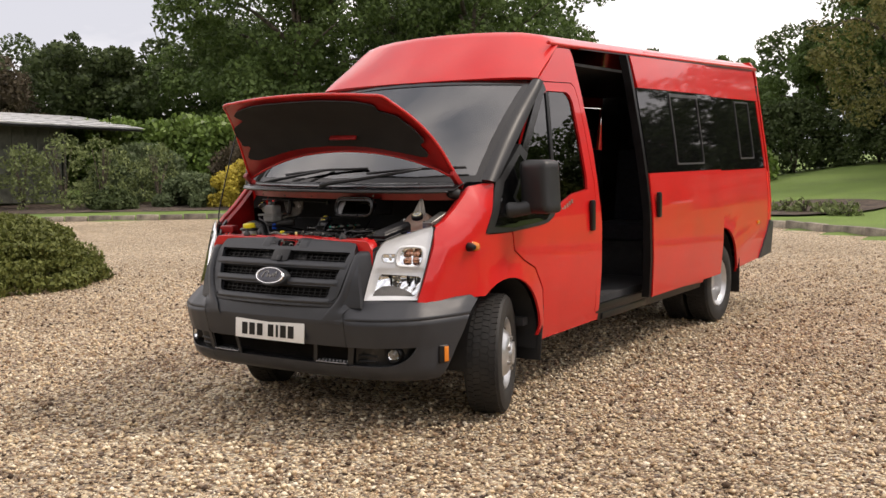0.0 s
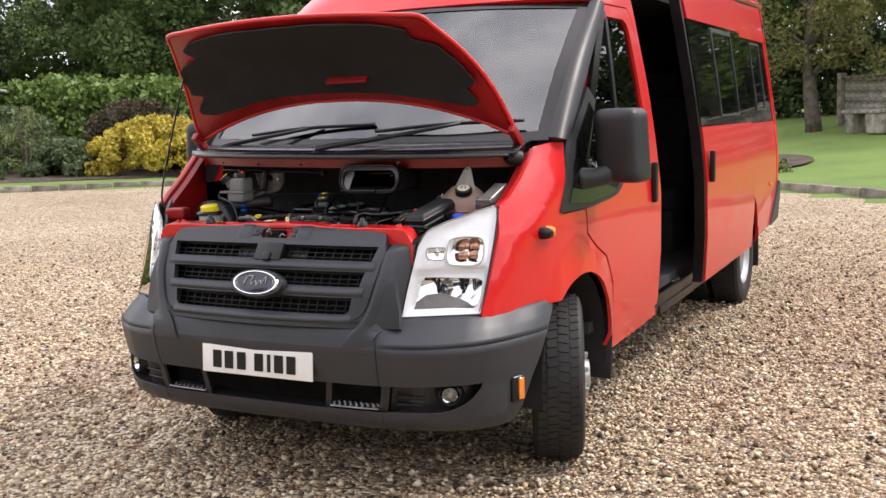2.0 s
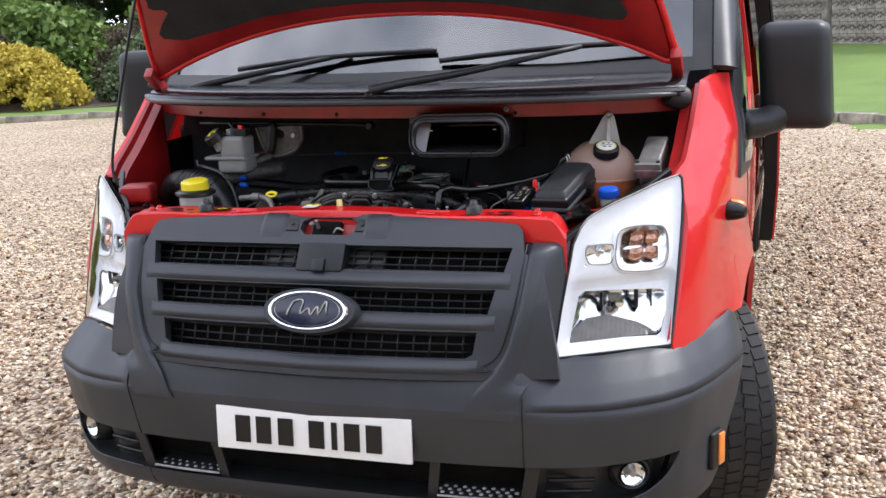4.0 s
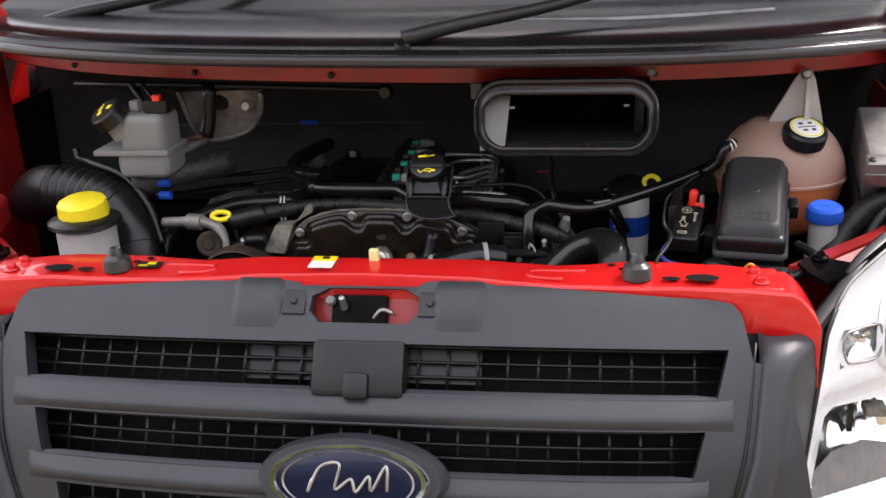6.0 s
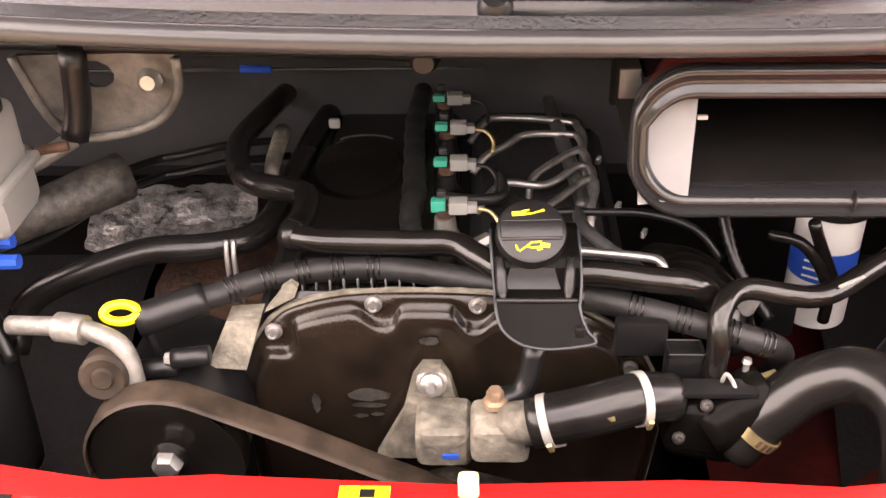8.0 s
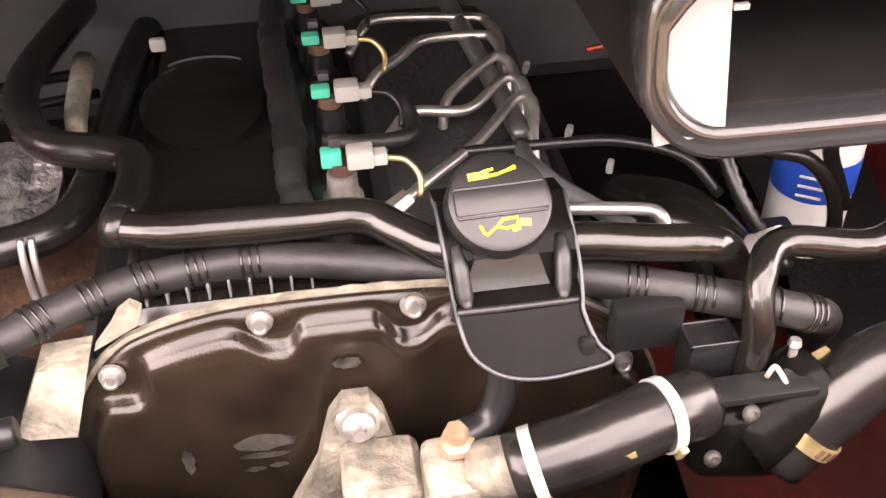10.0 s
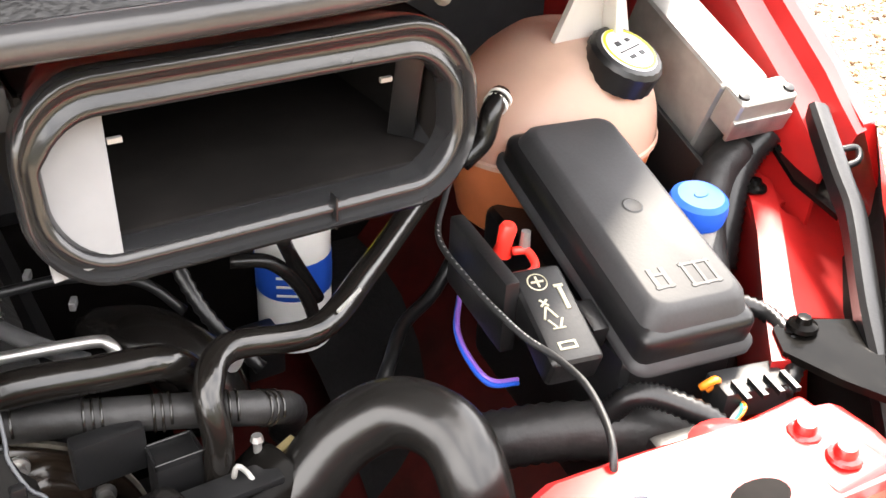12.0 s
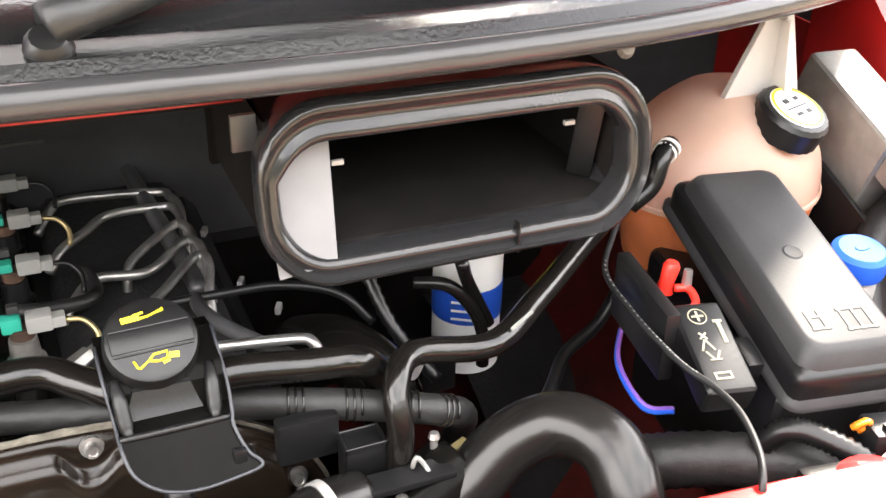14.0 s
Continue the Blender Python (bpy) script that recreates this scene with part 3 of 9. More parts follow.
def kerb_stones():
    bar = thing("kerb", "weathered low stone kerb edging the drive", "kerb", kind="structure")
    first = None
    rng = random.Random(4)
    pts = []
    for (x0, y0), (x1, y1) in zip(KERB[3:-3], KERB[4:-3]):
        n = max(1, round(math.hypot(x1 - x0, y1 - y0) / 0.6))
        for i in range(n):
            t = (i + 0.5) / n
            pts.append((x0 + (x1 - x0) * t, y0 + (y1 - y0) * t, math.atan2(y1 - y0, x1 - x0)))
    for x, y, a in pts:
        m = pose(x, y, 0.035 + rng.uniform(-.012, .012), rng.uniform(-2, 2), rng.uniform(-2, 2), math.degrees(a) + rng.uniform(-1.5, 1.5))
        if first is None:
            first = part("kerb_stone", box(0, 0, 0, 0.59, 0.14, 0.16, 0.02), M_KERB, bar)
            first.matrix_local = m
        else:
            twin(first, "kerb_stone", bar, m)


def screen_wall():
    """A garden wall of pierced concrete blocks between piers, on the rise of the lawn."""
    wall = thing("screen_block_wall", "weathered pierced concrete screen-block garden wall", "garden wall")
    a, b = Vector((-0.75, 30.4, 0)), Vector((7.2, 20.5, 0))
    d = (b - a).normalized()
    ang = math.degrees(math.atan2(d.y, d.x))
    length = (b - a).length
    s, rows = 0.30, 5
    bm = bmesh.new()
    sheet(rounded(-s / 2 + .004, -s / 2 + .004, s / 2 - .004, s / 2 - .004, 0.01, 1),
          [[(math.cos(q + k * math.pi / 2) * .085 + math.cos(.785 + k * math.pi / 2) * .012 * 0 , math.sin(q + k * math.pi / 2) * .085) for q in (0.25, 0.785, 1.32)] + [(math.cos(.785 + k * math.pi / 2) * .03, math.sin(.785 + k * math.pi / 2) * .03)] for k in range(4)]
          + [[(x + .028 * sx, y + .028 * sy) for sx, sy in ((-1, -1), (1, -1), (1, 1), (-1, 1))] for x, y in ((-.105, .0), (.105, .0), (0, .112), (0, -.112))][:2],
          lambda p, q: (p, 0, q), depth=(0, 0.09, 0), bm=bm)
    first = part("screen_block", bm, M_BLOCK, wall)
    n, made = int(length / s), False
    pier = None
    for i in range(n):
        p = a + d * (s * (i + 0.5))
        z0 = rise(p.x, p.y) - 0.05
        if i % 8 == 0:
            m = pose(p.x, p.y, z0 + 0.82, 0, 0, ang)
            if pier is None:
                pier = part("pier", box(0, 0, 0, 0.2, 0.2, 1.64, 0.012), M_BLOCK, wall)
                pier.matrix_local = m
            else:
                twin(pier, "pier", wall, m)
            continue
        for k in range(rows):
            m = pose(p.x, p.y, z0 + s * (k + 0.5), 0, 0, ang)
            if not made:
                first.matrix_local, made = m, True
            else:
                twin(first, "screen_block", wall, m)
    bm = bmesh.new()
    for i in range(n // 8 + 1):
        p = a + d * min(length, s * (8 * i + 4))
        box(p.x, p.y, rise(p.x, p.y) - 0.05 + s * rows + 0.03, s * 7.3, 0.16, 0.05, 0.01, m=Matrix.Rotation(radians(ang), 4, "Z"), bm=bm)
    part("coping", bm, M_BLOCK, wall)
    trough = thing("garden_bench", "low stone slab bench before a garden wall", "bench", at=(0.35, 27.2, rise(0.35, 27.2)))
    trough.rotation_euler = (0, 0, radians(ang))
    part("slab", box(0, 0, 0.6, 1.9, 0.5, 0.1, 0.02), M_BLOCK, trough)
    part("pedestal", box(-0.62, 0, 0.28, 0.3, 0.4, 0.56, 0.02), M_BLOCK, trough)
    part("pedestal", box(0.55, 0, 0.28, 0.8, 0.42, 0.56, 0.05), M_KERB, trough, "pale rounded pedestal")


def garden_shed():
    shed = thing("garden_shed", "dark green boarded shed with pale slatted roof", "shed", at=(-26.9, 16.5, 0.25))
    shed.rotation_euler = (0, radians(2.2), radians(78))
    shed.scale = (1.2, 1.2, 1.2)
    first = None
    for i in range(13):
        m = pose(-3.4 + 0.36 * i, 0, 1.1)
        if first is None:
            first = part("board", box(0, 0, 0, 0.35, 0.04, 2.2, 0.006), M_SHED, shed)
            first.matrix_local = m
        else:
            twin(first, "board", shed, m)
    part("back_wall", box(-1.2, 3.0, 1.2, 4.9, 0.08, 2.4), M_SHED, shed)
    part("side_wall", box(-3.6, 1.5, 1.15, 0.08, 3.0, 2.3), M_SHED, shed)
    part("side_wall", box(1.2, 1.5, 1.15, 0.08, 3.0, 2.3), M_SHED, shed)
    part("post", box(-2.2, -0.6, 1.1, 0.12, 0.12, 2.2, 0.01), M_BLACK, shed)
    part("roof", box(-0.4, 1.2, 2.42, 7.0, 4.6, 0.05, m=Matrix.Rotation(radians(7), 4, "X")), M_BLACK, shed)
    first = None
    for i in range(6):
        m = pose(-0.4, -0.9 + 0.75 * i, 2.24 + 0.092 * i, 7, 0, 0)
        if first is None:
            first = part("roof_slat", box(0, 0, 0, 7.0, 0.42, 0.035, 0.008), M_METALROOF, shed)
            first.matrix_local = m
        else:
            twin(first, "roof_slat", shed, m)


make_ground()
kerb_stones()
bed = bmesh.new()
grid(lambda u, v: (-27 + 17 * u + 2.6 * v * -0.55, 9.6 + 11.2 * u + 3 * 0 + 4.5 * v + 1.6, 0), steps(0, 1, 24), steps(0, 1, 6), bm=bed)
for vtx in bed.verts:
    vtx.co.z = rise(vtx.co.x, vtx.co.y) + 0.02 + 0.03 * noise.noise(vtx.co * 1.3)
tagged(link("planting_bed", bed, M_SOIL), "brown bark-mulched planting bed behind the kerb", "flower bed", kind="structure")
garden_shed()
screen_wall()

make_shrub("clipped_shrub", -8.35, 3.2, 3.4, 3.4, 0.98, L_YEW, "low rounded clipped evergreen mound on the gravel", 11, 60000, 0.04, z=DRIVE_Z, clump=0.13, thick=38)
make_shrub("golden_shrub", -17.9, 19.2, 5.0, 3.2, 1.75, L_GOLD, "spreading golden-yellow evergreen shrub behind the kerb", 12, 26000, 0.075, clump=0.24)
for i, (x, y, w, d, h, mat, lab) in enumerate((
        (-20.4, 18.0, 2.2, 1.6, 1.2, L_SHRUB, "loose grey-green garden shrub"),
        (-24.0, 16.0, 2.4, 2.0, 2.5, L_FEATHER, "feathery pale green shrub in mulch"),
        (-22.9, 16.6, 2.4, 2.0, 2.4, L_FEATHER, "feathery pale green shrub in mulch"),
        (-21.9, 18.0, 2.2, 1.8, 2.1, L_FEATHER, "feathery pale green shrub in mulch"),
        (-25.3, 15.4, 2.0, 1.8, 2.2, L_FEATHER, "feathery pale green shrub in mulch"),
        (-20.2, 20.8, 4.0, 3.0, 2.3, L_BROWN, "bronze-leaved shrub behind golden shrub"),
        (-14.2, 21.6, 4.0, 2.6, 2.0, L_SHRUB, "loose grey-green garden shrub"),
        (-24.4, 19.4, 4.5, 3.0, 2.2, L_SHRUB, "loose grey-green garden shrub"),
        (-22.2, 16.4, 1.8, 1.4, 0.75, L_DARK, "low dark rounded shrub in mulch"),
        (-15.8, 23.0, 3.4, 2.6, 2.4, L_BROWN, "bronze-leaved shrub before the hedge"))):
    airy = mat is L_FEATHER
    make_shrub("garden_shrub", x, y, w, d, h, mat, lab, 20 + i, 1500 if airy else 7500, 0.05 if airy else 0.085, group="garden shrubs", clump=0.2 if airy else 0.26, long=2.6 if airy else 1.5)
for i in range(7):
    x, y = -33 + 4.1 * i - (3 if i < 2 else 0), 18.4 + 2.0 * i + (8 if i < 2 else 0)
    make_shrub("laurel_hedge", x, y, 5.4, 2.6, 2.9 + 0.25 * math.sin(i * 2.1), L_LAUREL, "tall glossy laurel hedge section", 40 + i, 6500, 0.16, "hedge", "laurel hedge", turn=0.45, clump=0.4)

for i, (x, y) in enumerate(((-28.6, 20.2), (-25.7, 22.0), (-22.8, 23.8))):
    make_shrub("laurel_hedge", x, y, 4.4, 2.2, 3.1 + 0.12 * (i % 2), L_LAUREL, "tall glossy laurel hedge section", 240 + i, 7000, 0.15, "hedge", "laurel hedge", turn=0.6, clump=0.34, mound=False)

TREES = (
    (-24.7, 28.0, 11.0, 4.6, L_OAK, "tall spreading dark green oak", 21000, 0.18),
    (-19.5, 33.0, 10.6, 5.2, L_OAK, "tall spreading dark green oak", 18000, 0.19),
    (-24.5, 40.0, 10.5, 5.6, L_DARK, "dark green woodland tree", 14000, 0.24),
    (-23.5, 36.0, 9.0, 4.2, L_DARK, "dark green woodland tree", 13000, 0.22),
    (-39.0, 27.0, 6.8, 4.2, L_DARK, "dark green woodland tree", 13000, 0.22),
    (-45.0, 24.0, 6.4, 4.6, L_DARK, "dark green woodland tree", 12000, 0.24),
    (-36.6, 21.6, 5.4, 3.0, L_BROWN, "brown-leaved tree among dark woods", 11000, 0.16),
    (-50.0, 30.0, 7.6, 5.0, L_DARK, "dark green woodland tree", 11000, 0.26),
    (-36.0, 36.0, 8.0, 4.8, L_DARK, "dark green woodland tree", 12000, 0.24),
    (-36.2, 28.4, 6.4, 3.6, L_DARK, "dark green woodland tree", 12000, 0.22),
    (-31.0, 30.5, 7.2, 4.0, L_OAK, "dark green oak among woods", 12000, 0.2),
    (-3.4, 39.5, 9.0, 3.4, L_OAK, "green garden tree beyond the lawn", 15000, 0.17),
    (-1.2, 37.5, 10.0, 4.6, L_OAK, "green garden tree beyond the lawn", 15000, 0.17),
    (-1.3, 29.0, 8.6, 2.8, L_AUTUMN, "thin yellowing tree beside the lawn", 9000, 0.12),
    (6.5, 30.5, 8.0, 3.4, L_DARK, "dark green tree beside the lawn", 12000, 0.2),
    (14.5, 38.0, 6.2, 4.6, L_DARK, "dark green tree beside the lawn", 11000, 0.22),
    (22.0, 36.0, 6.4, 4.6, L_OAK, "dark green tree beside the lawn", 11000, 0.22),
    (24.0, 24.0, 5.6, 4.2, L_DARK, "dark green tree beside the lawn", 11000, 0.22),
    (5.5, 34.0, 9.0, 4.4, L_LIME, "bright green feathery conifer behind garden wall", 15000, 0.15),
    (-14.0, 52.0, 5.9, 3.4, L_OAK, "distant green tree behind parked bus", 14000, 0.24),
    (-6.6, 41.0, 6.0, 3.2, L_OAK, "green garden tree beyond the lawn", 15000, 0.15),
    (-20.0, 56.0, 7.2, 3.2, L_DARK, "distant dark green tree behind parked bus", 12000, 0.22),
)
for i, (x, y, h, sp, mat, lab, n, lf) in enumerate(TREES):
    make_tree(x, y, h, sp, mat, lab, 100 + i, int(n * 1.7), lf * 0.72)
make_tree(1.9, 31.5, 5.4, 2.6, L_SHRUB, "half-bare tree with pale branches", 140, 1300, 0.11, bark=M_PALEBARK)
for i in range(9):
    make_shrub("evergreen_hedge", -9.5 + 3.1 * i, 36.2 - 0.2 * i, 4.2, 2.4, 3.0 + 0.25 * max(0, i - 4), L_DARK, "tall dark evergreen hedge section", 60 + i, 10000, 0.10, "hedge", "dark hedge", clump=0.4)
for i in range(12):
    make_shrub("offview_hedge", 17.5 - 0.4 * (i % 2), -12 + 4.4 * i, 3.4, 5.6, 3.3 + 0.5 * math.sin(i * 1.9), L_YEW, "tall green conifer hedge section, out of view", 80 + i, 9000, 0.2, "hedge", "boundary hedge", clump=0.5)
# unseen hedge added behind the camera to darken front faces and reflections
for i in range(6):
    make_shrub("offview_hedge", -20 + 8 * i, -17.5 - 0.5 * (i % 2), 9, 3.4, 8.8 + 0.8 * math.sin(i * 2.3), L_YEW, "tall green conifer hedge section, out of view", 190 + i, 9000, 0.26, "hedge", "boundary hedge", clump=0.5)
for i in range(4):
    make_shrub("bed_perennial", -2.6 + 0.55 * i, 20.4 - 0.35 * i, 0.8, 0.5, 0.42, L_FEATHER, "spiky pale perennial in the island bed", 70 + i, 130, 0.05, "plant", "island bed plants", clump=0.12, long=4)
bed = bmesh.new()
grid(lambda u, v: (-2.3 + 1.9 * u * math.sqrt(max(0, 1 - v * v)), 21.2 + 2.1 * v, 0), steps(-1, 1, 10), steps(-0.99, 0.99, 10), bm=bed)
for vtx in bed.verts:
    vtx.co.z = rise(vtx.co.x, vtx.co.y) + 0.05
tagged(link("island_bed", bed, M_SOIL), "dark dug soil island bed in the lawn", "flower bed", kind="structure")

pole = thing("telegraph_pole", "weathered wooden telegraph pole with wire", "pole", at=(-22.6, 38.0, 0))
part("mast", tube([(0, 0, 0), (0, 0, 6), (0, 0, 11.6)], [0.16, 0.14, 0.11], 3, 10), M_WOODPOLE, pole)
part("wire", tube([(0, 0, 11.2), (-14, -9, 10.2), (-29, -18, 10.4), (-44, -27, 11.2)], 0.02, 6, 5), M_BLACK, pole)
part("splice", tube([(-19.6, -12.3, 10.2), (-20.4, -12.8, 10.2)], 0.07, 2, 6), M_BLACK, pole)
make_pebbles()


# ---- the minibus: bodywork ----
def lamp_y(x, z):
    """Depth of the lamp's rim at a breadth and a height."""
    u, w = x - 0.577, z - 0.716
    return 0.119 + 0.57 * u + (0.20 + 0.68 * u) * w


LAMP_EDGE = [(0.70, 0.832), (0.719, 0.832), (0.80, 0.837), (0.90, 0.843), (1.0, 0.847), (1.06, 0.847), (1.11, 0.842)]

bus = thing("minibus", "red minibus with open bonnet and open sliding door", "minibus")
WZ = [(0.28, 0.945), (0.45, 0.972), (0.7, 0.987), (1.0, 0.987), (1.1, 0.982), (1.3, 0.962), (1.6, 0.925), (1.93, 0.875), (2.12, 0.842), (2.22, 0.82), (2.29, 0.775), (2.34, 0.68), (2.375, 0.5), (2.395, 0.25), (2.40, 0.0)]
NOSE = [(-0.02, 0.0), (0.02, 0.40), (0.06, 0.53), (0.10, 0.61), (0.16, 0.72), (0.227, 0.825), (0.267, 0.845), (0.316, 0.870), (0.40, 0.897), (0.492, 0.919), (0.638, 0.951), (0.75, 0.965), (0.95, 0.981), (1.15, 0.987), (7.0, 0.987)]
# crest of the front wing: along, height, half width
CREST = [(0.40, 1.035, 0.832), (0.442, 1.105, 0.838), (0.50, 1.135, 0.860), (0.60, 1.200, 0.868), (0.70, 1.280, 0.875), (0.745, 1.318, 0.878), (0.85, 1.332, 0.908), (0.93, 1.328, 0.935)]


def half(y, z):
    """Half the body's width at a height, narrowing towards the nose."""
    w = float(np.interp(z, [p[0] for p in WZ], [p[1] for p in WZ]))
    w *= float(np.interp(y, [p[0] for p in NOSE], [p[1] for p in NOSE])) / 0.987
    if 0.36 < y < 0.945 and z < 1.36:
        zc, xc = (float(np.interp(y, [p[0] for p in CREST], [p[k] for p in CREST])) for k in (1, 2))
        d = min(1, max(0, (z - zc + 0.15) / 0.15)) * min(1, (y - 0.36) / 0.06)
        w += (xc - w) * d ** 1.5
    if y < 0.55 and 0.70 < z < 1.12:
        # the wing turns in to the lamp's outer edge
        xe = float(np.interp(z, [p[0] for p in LAMP_EDGE], [p[1] for p in LAMP_EDGE]))
        k = min(1, max(0, (y - lamp_y(xe, z)) / 0.055))
        w += (xe + 0.004 - w) * (1 - k) ** 2
    return w


def arc(cy, cz, r, a0, a1, n=10):
    return [(cy + r * math.cos(radians(a0 + (a1 - a0) * i / n)), cz + r * math.sin(radians(a0 + (a1 - a0) * i / n))) for i in range(n + 1)]


ZCUTS = [0.45, 0.7, 0.85, 0.95, 1.0, 1.03, 1.06, 1.09, 1.12, 1.15, 1.18, 1.21, 1.24, 1.27, 1.3, 1.45, 1.6, 1.77, 1.93, 2.03, 2.12, 2.17, 2.22, 2.255]
YCUTS = [0.16, 0.2, 0.227, 0.26, 0.3, 0.35, 0.4, 0.44, 0.47, 0.51, 0.55, 0.6, 0.65, 0.7, 0.75, 0.8, 0.85, 0.9, 0.95]


def rake(y, z):
    """The upper body climbs a little towards the tail."""
    k = min(1.0, max(0.0, (z - 1.35) / 0.87))
    return z + 0.027 * max(0.0, y - 2.0) * k ** 3


def side(outline, holes, name, mat, parent, sgn=1, out=0.0, thick=0.02, label="", hollow=None):
    """A panel of the flank, cut to an outline in (y, z) and bent to the body's shape."""
    y0, y1 = min(p[0] for p in outline), max(p[0] for p in outline)
    z0, z1 = min(p[1] for p in outline), max(p[1] for p in outline)
    bm = sheet(outline, holes, lambda y, z: (sgn * (half(y, z) + out + (hollow(y, z) if hollow else 0.0)), y, rake(y, z)),
               [c for c in YCUTS if y0 < c < y1], [c for c in ZCUTS if z0 < c < z1], depth=(-sgn * thick, 0, 0))
    return part(name, bm, mat, parent, label)


ARCH_F, ARCH_R = (0.965, 0.372), (4.80, 0.36)
# front wing: headlamp edge, bonnet edge, door edge, wheel arch
WING = [(0.268, 0.722), (0.305, 0.80), (0.348, 0.90), (0.388, 0.99), (0.412, 1.045), (0.442, 1.105), (0.50, 1.135), (0.60, 1.200), (0.70, 1.280), (0.745, 1.318), (0.85, 1.332), (0.925, 1.328), (0.90, 1.27), (0.84, 1.155), (0.79, 1.085), (0.768, 1.052), (0.80, 1.042), (1.036, 1.040), (1.05, 0.93), (1.16, 0.86), (1.30, 0.80), (1.40, 0.66), (1.43, 0.42), (1.40, 0.372)] + arc(*ARCH_F, 0.405, 0, 126, 14) + [(0.66, 0.702), (0.268, 0.702)]
DOOR = [(1.045, 1.045), (1.058, 0.935), (1.17, 0.866), (1.31, 0.805), (1.41, 0.66), (1.44, 0.42), (1.44, 0.37), (2.19, 0.40), (2.205, 0.9), (2.20, 1.30), (2.12, 1.85), (2.09, 1.935), (2.04, 1.965), (1.66, 1.955), (1.58, 1.92), (1.22, 1.50), (0.91, 1.10)]
DWIN = [(1.10, 1.118), (1.42, 1.125), (1.62, 1.155), (1.86, 1.23), (2.09, 1.255), (2.10, 1.34), (2.03, 1.84), (2.00, 1.885), (1.95, 1.905), (1.68, 1.90), (1.62, 1.875), (1.30, 1.50), (1.02, 1.145)]


def flare(y, z):
    """The swell of the wing over the front wheel."""
    d = math.hypot(y - ARCH_F[0], z - ARCH_F[1])
    return 0.022 * math.exp(-((d - 0.42) / 0.045) ** 2) if z > 0.4 else 0.0


def flare_r(y, z):
    d = math.hypot(y - ARCH_R[0], z - ARCH_R[1])
    return 0.028 * math.exp(-((d - 0.46) / 0.05) ** 2) if z > 0.36 else 0.0


for sgn in (1, -1):
    side(WING, [], "front_wing", M_RED, bus, sgn, hollow=flare, thick=0.016)
    door = side(DOOR, [DWIN], "front_door", M_RED, bus, sgn, out=0.002, thick=0.035)
    glz = side([(1.62, 1.16), (1.86, 1.235), (2.085, 1.26), (2.095, 1.34), (2.03, 1.84), (1.95, 1.90), (1.70, 1.895), (1.66, 1.60)], [], "window_glass", M_WINDOW, door, sgn, out=-0.012, thick=0.004)
    glz.visible_shadow = False
    side([(1.03, 1.145), (1.30, 1.13), (1.605, 1.16), (1.645, 1.60), (1.675, 1.895), (1.62, 1.87), (1.30, 1.49)], [], "quarter_light", M_WINDOW, door, sgn, out=-0.012, thick=0.004)
    side([(1.595, 1.155), (1.630, 1.16), (1.672, 1.60), (1.712, 1.895), (1.672, 1.893), (1.637, 1.60)], [], "window_bar", M_BLACK, door, sgn, out=-0.004, thick=0.02)
    # black mirror corner panel and window surround
    side([(0.764, 1.050), (0.785, 1.088), (0.835, 1.158), (0.895, 1.27), (0.925, 1.345), (1.22, 1.56), (1.30, 1.50), (1.10, 1.24), (1.16, 1.20), (1.30, 1.17), (1.62, 1.165), (1.56, 1.105), (1.477, 1.072), (1.36, 1.060), (1.05, 1.044)], [], "mirror_corner_trim", M_TRIMB, door, sgn, out=0.009, thick=0.03)
    side([(1.08, 1.33), (1.22, 1.505), (1.58, 1.925), (1.645, 1.945), (1.665, 1.905), (1.62, 1.875), (1.30, 1.50), (1.13, 1.29)], [], "window_surround", M_GLOSSB, door, sgn, out=0.005, thick=0.02)
    side([(0.845, 1.082), (0.895, 1.155), (0.950, 1.265), (0.985, 1.335), (1.20, 1.495), (1.25, 1.45), (1.06, 1.245), (1.11, 1.195), (1.30, 1.155), (1.53, 1.140), (1.45, 1.092), (1.34, 1.080), (1.05, 1.066)], [], "corner_glass", M_PRIVACY, door, sgn, out=0.0125, thick=0.006)
    hb = box(0, 0, 0, 0.03, 0.05, 0.21, 0.012)
    bmesh.ops.translate(hb, verts=hb.verts, vec=(sgn * (half(2.1, 1.08) + 0.016), 2.105, 1.08))
    part("door_handle", hb, M_BLACK, door)
    # door seam and script bars under the window
    bars = bmesh.new()
    for k in range(7):
        box(sgn * (half(1.75, 1.18) + 0.004), 1.63 + 0.034 * k, 1.115 + 0.012 * k, 0.004, 0.022, 0.026, bm=bars)
    part("script_badge", bars, M_STEEL, door, "dull plain script bars")
    # side repeater
    rbm = lathe([(0.0, 0.045), (0.014, 0.04), (0.022, 0.02), (0.026, -0.005), (0.026, -0.015)], aim((sgn * (half(0.61, 0.985) + 0.008), 0.61, 0.985), (sgn, -0.35, 0)), 14)
    rep = part("side_repeater", rbm, M_BLACK, bus)
    part("repeater_lens", lathe([(0.0, 0.03), (0.018, 0.027), (0.026, 0.01), (0.027, -0.01)], aim((sgn * (half(0.65, 0.985) + 0.006), 0.652, 0.985), (sgn, 0.3, 0)), 14), M_AMBER, rep)
    # mirror on its arm
    mm = Matrix.Translation((sgn * 1.11, 1.14, 1.305)) @ Matrix.Rotation(radians(-8 * sgn), 4, "Z")
    mir = box(0, 0, 0, 0.20, 0.17, 0.315, 0.05, 4)
    for v in mir.verts:
        if v.co.z < -0.06:
            v.co.x += -sgn * (v.co.z + 0.06) * 0.25
        v.co = mm @ v.co
    mirror = part("wing_mirror", mir, M_TRIMB, bus)
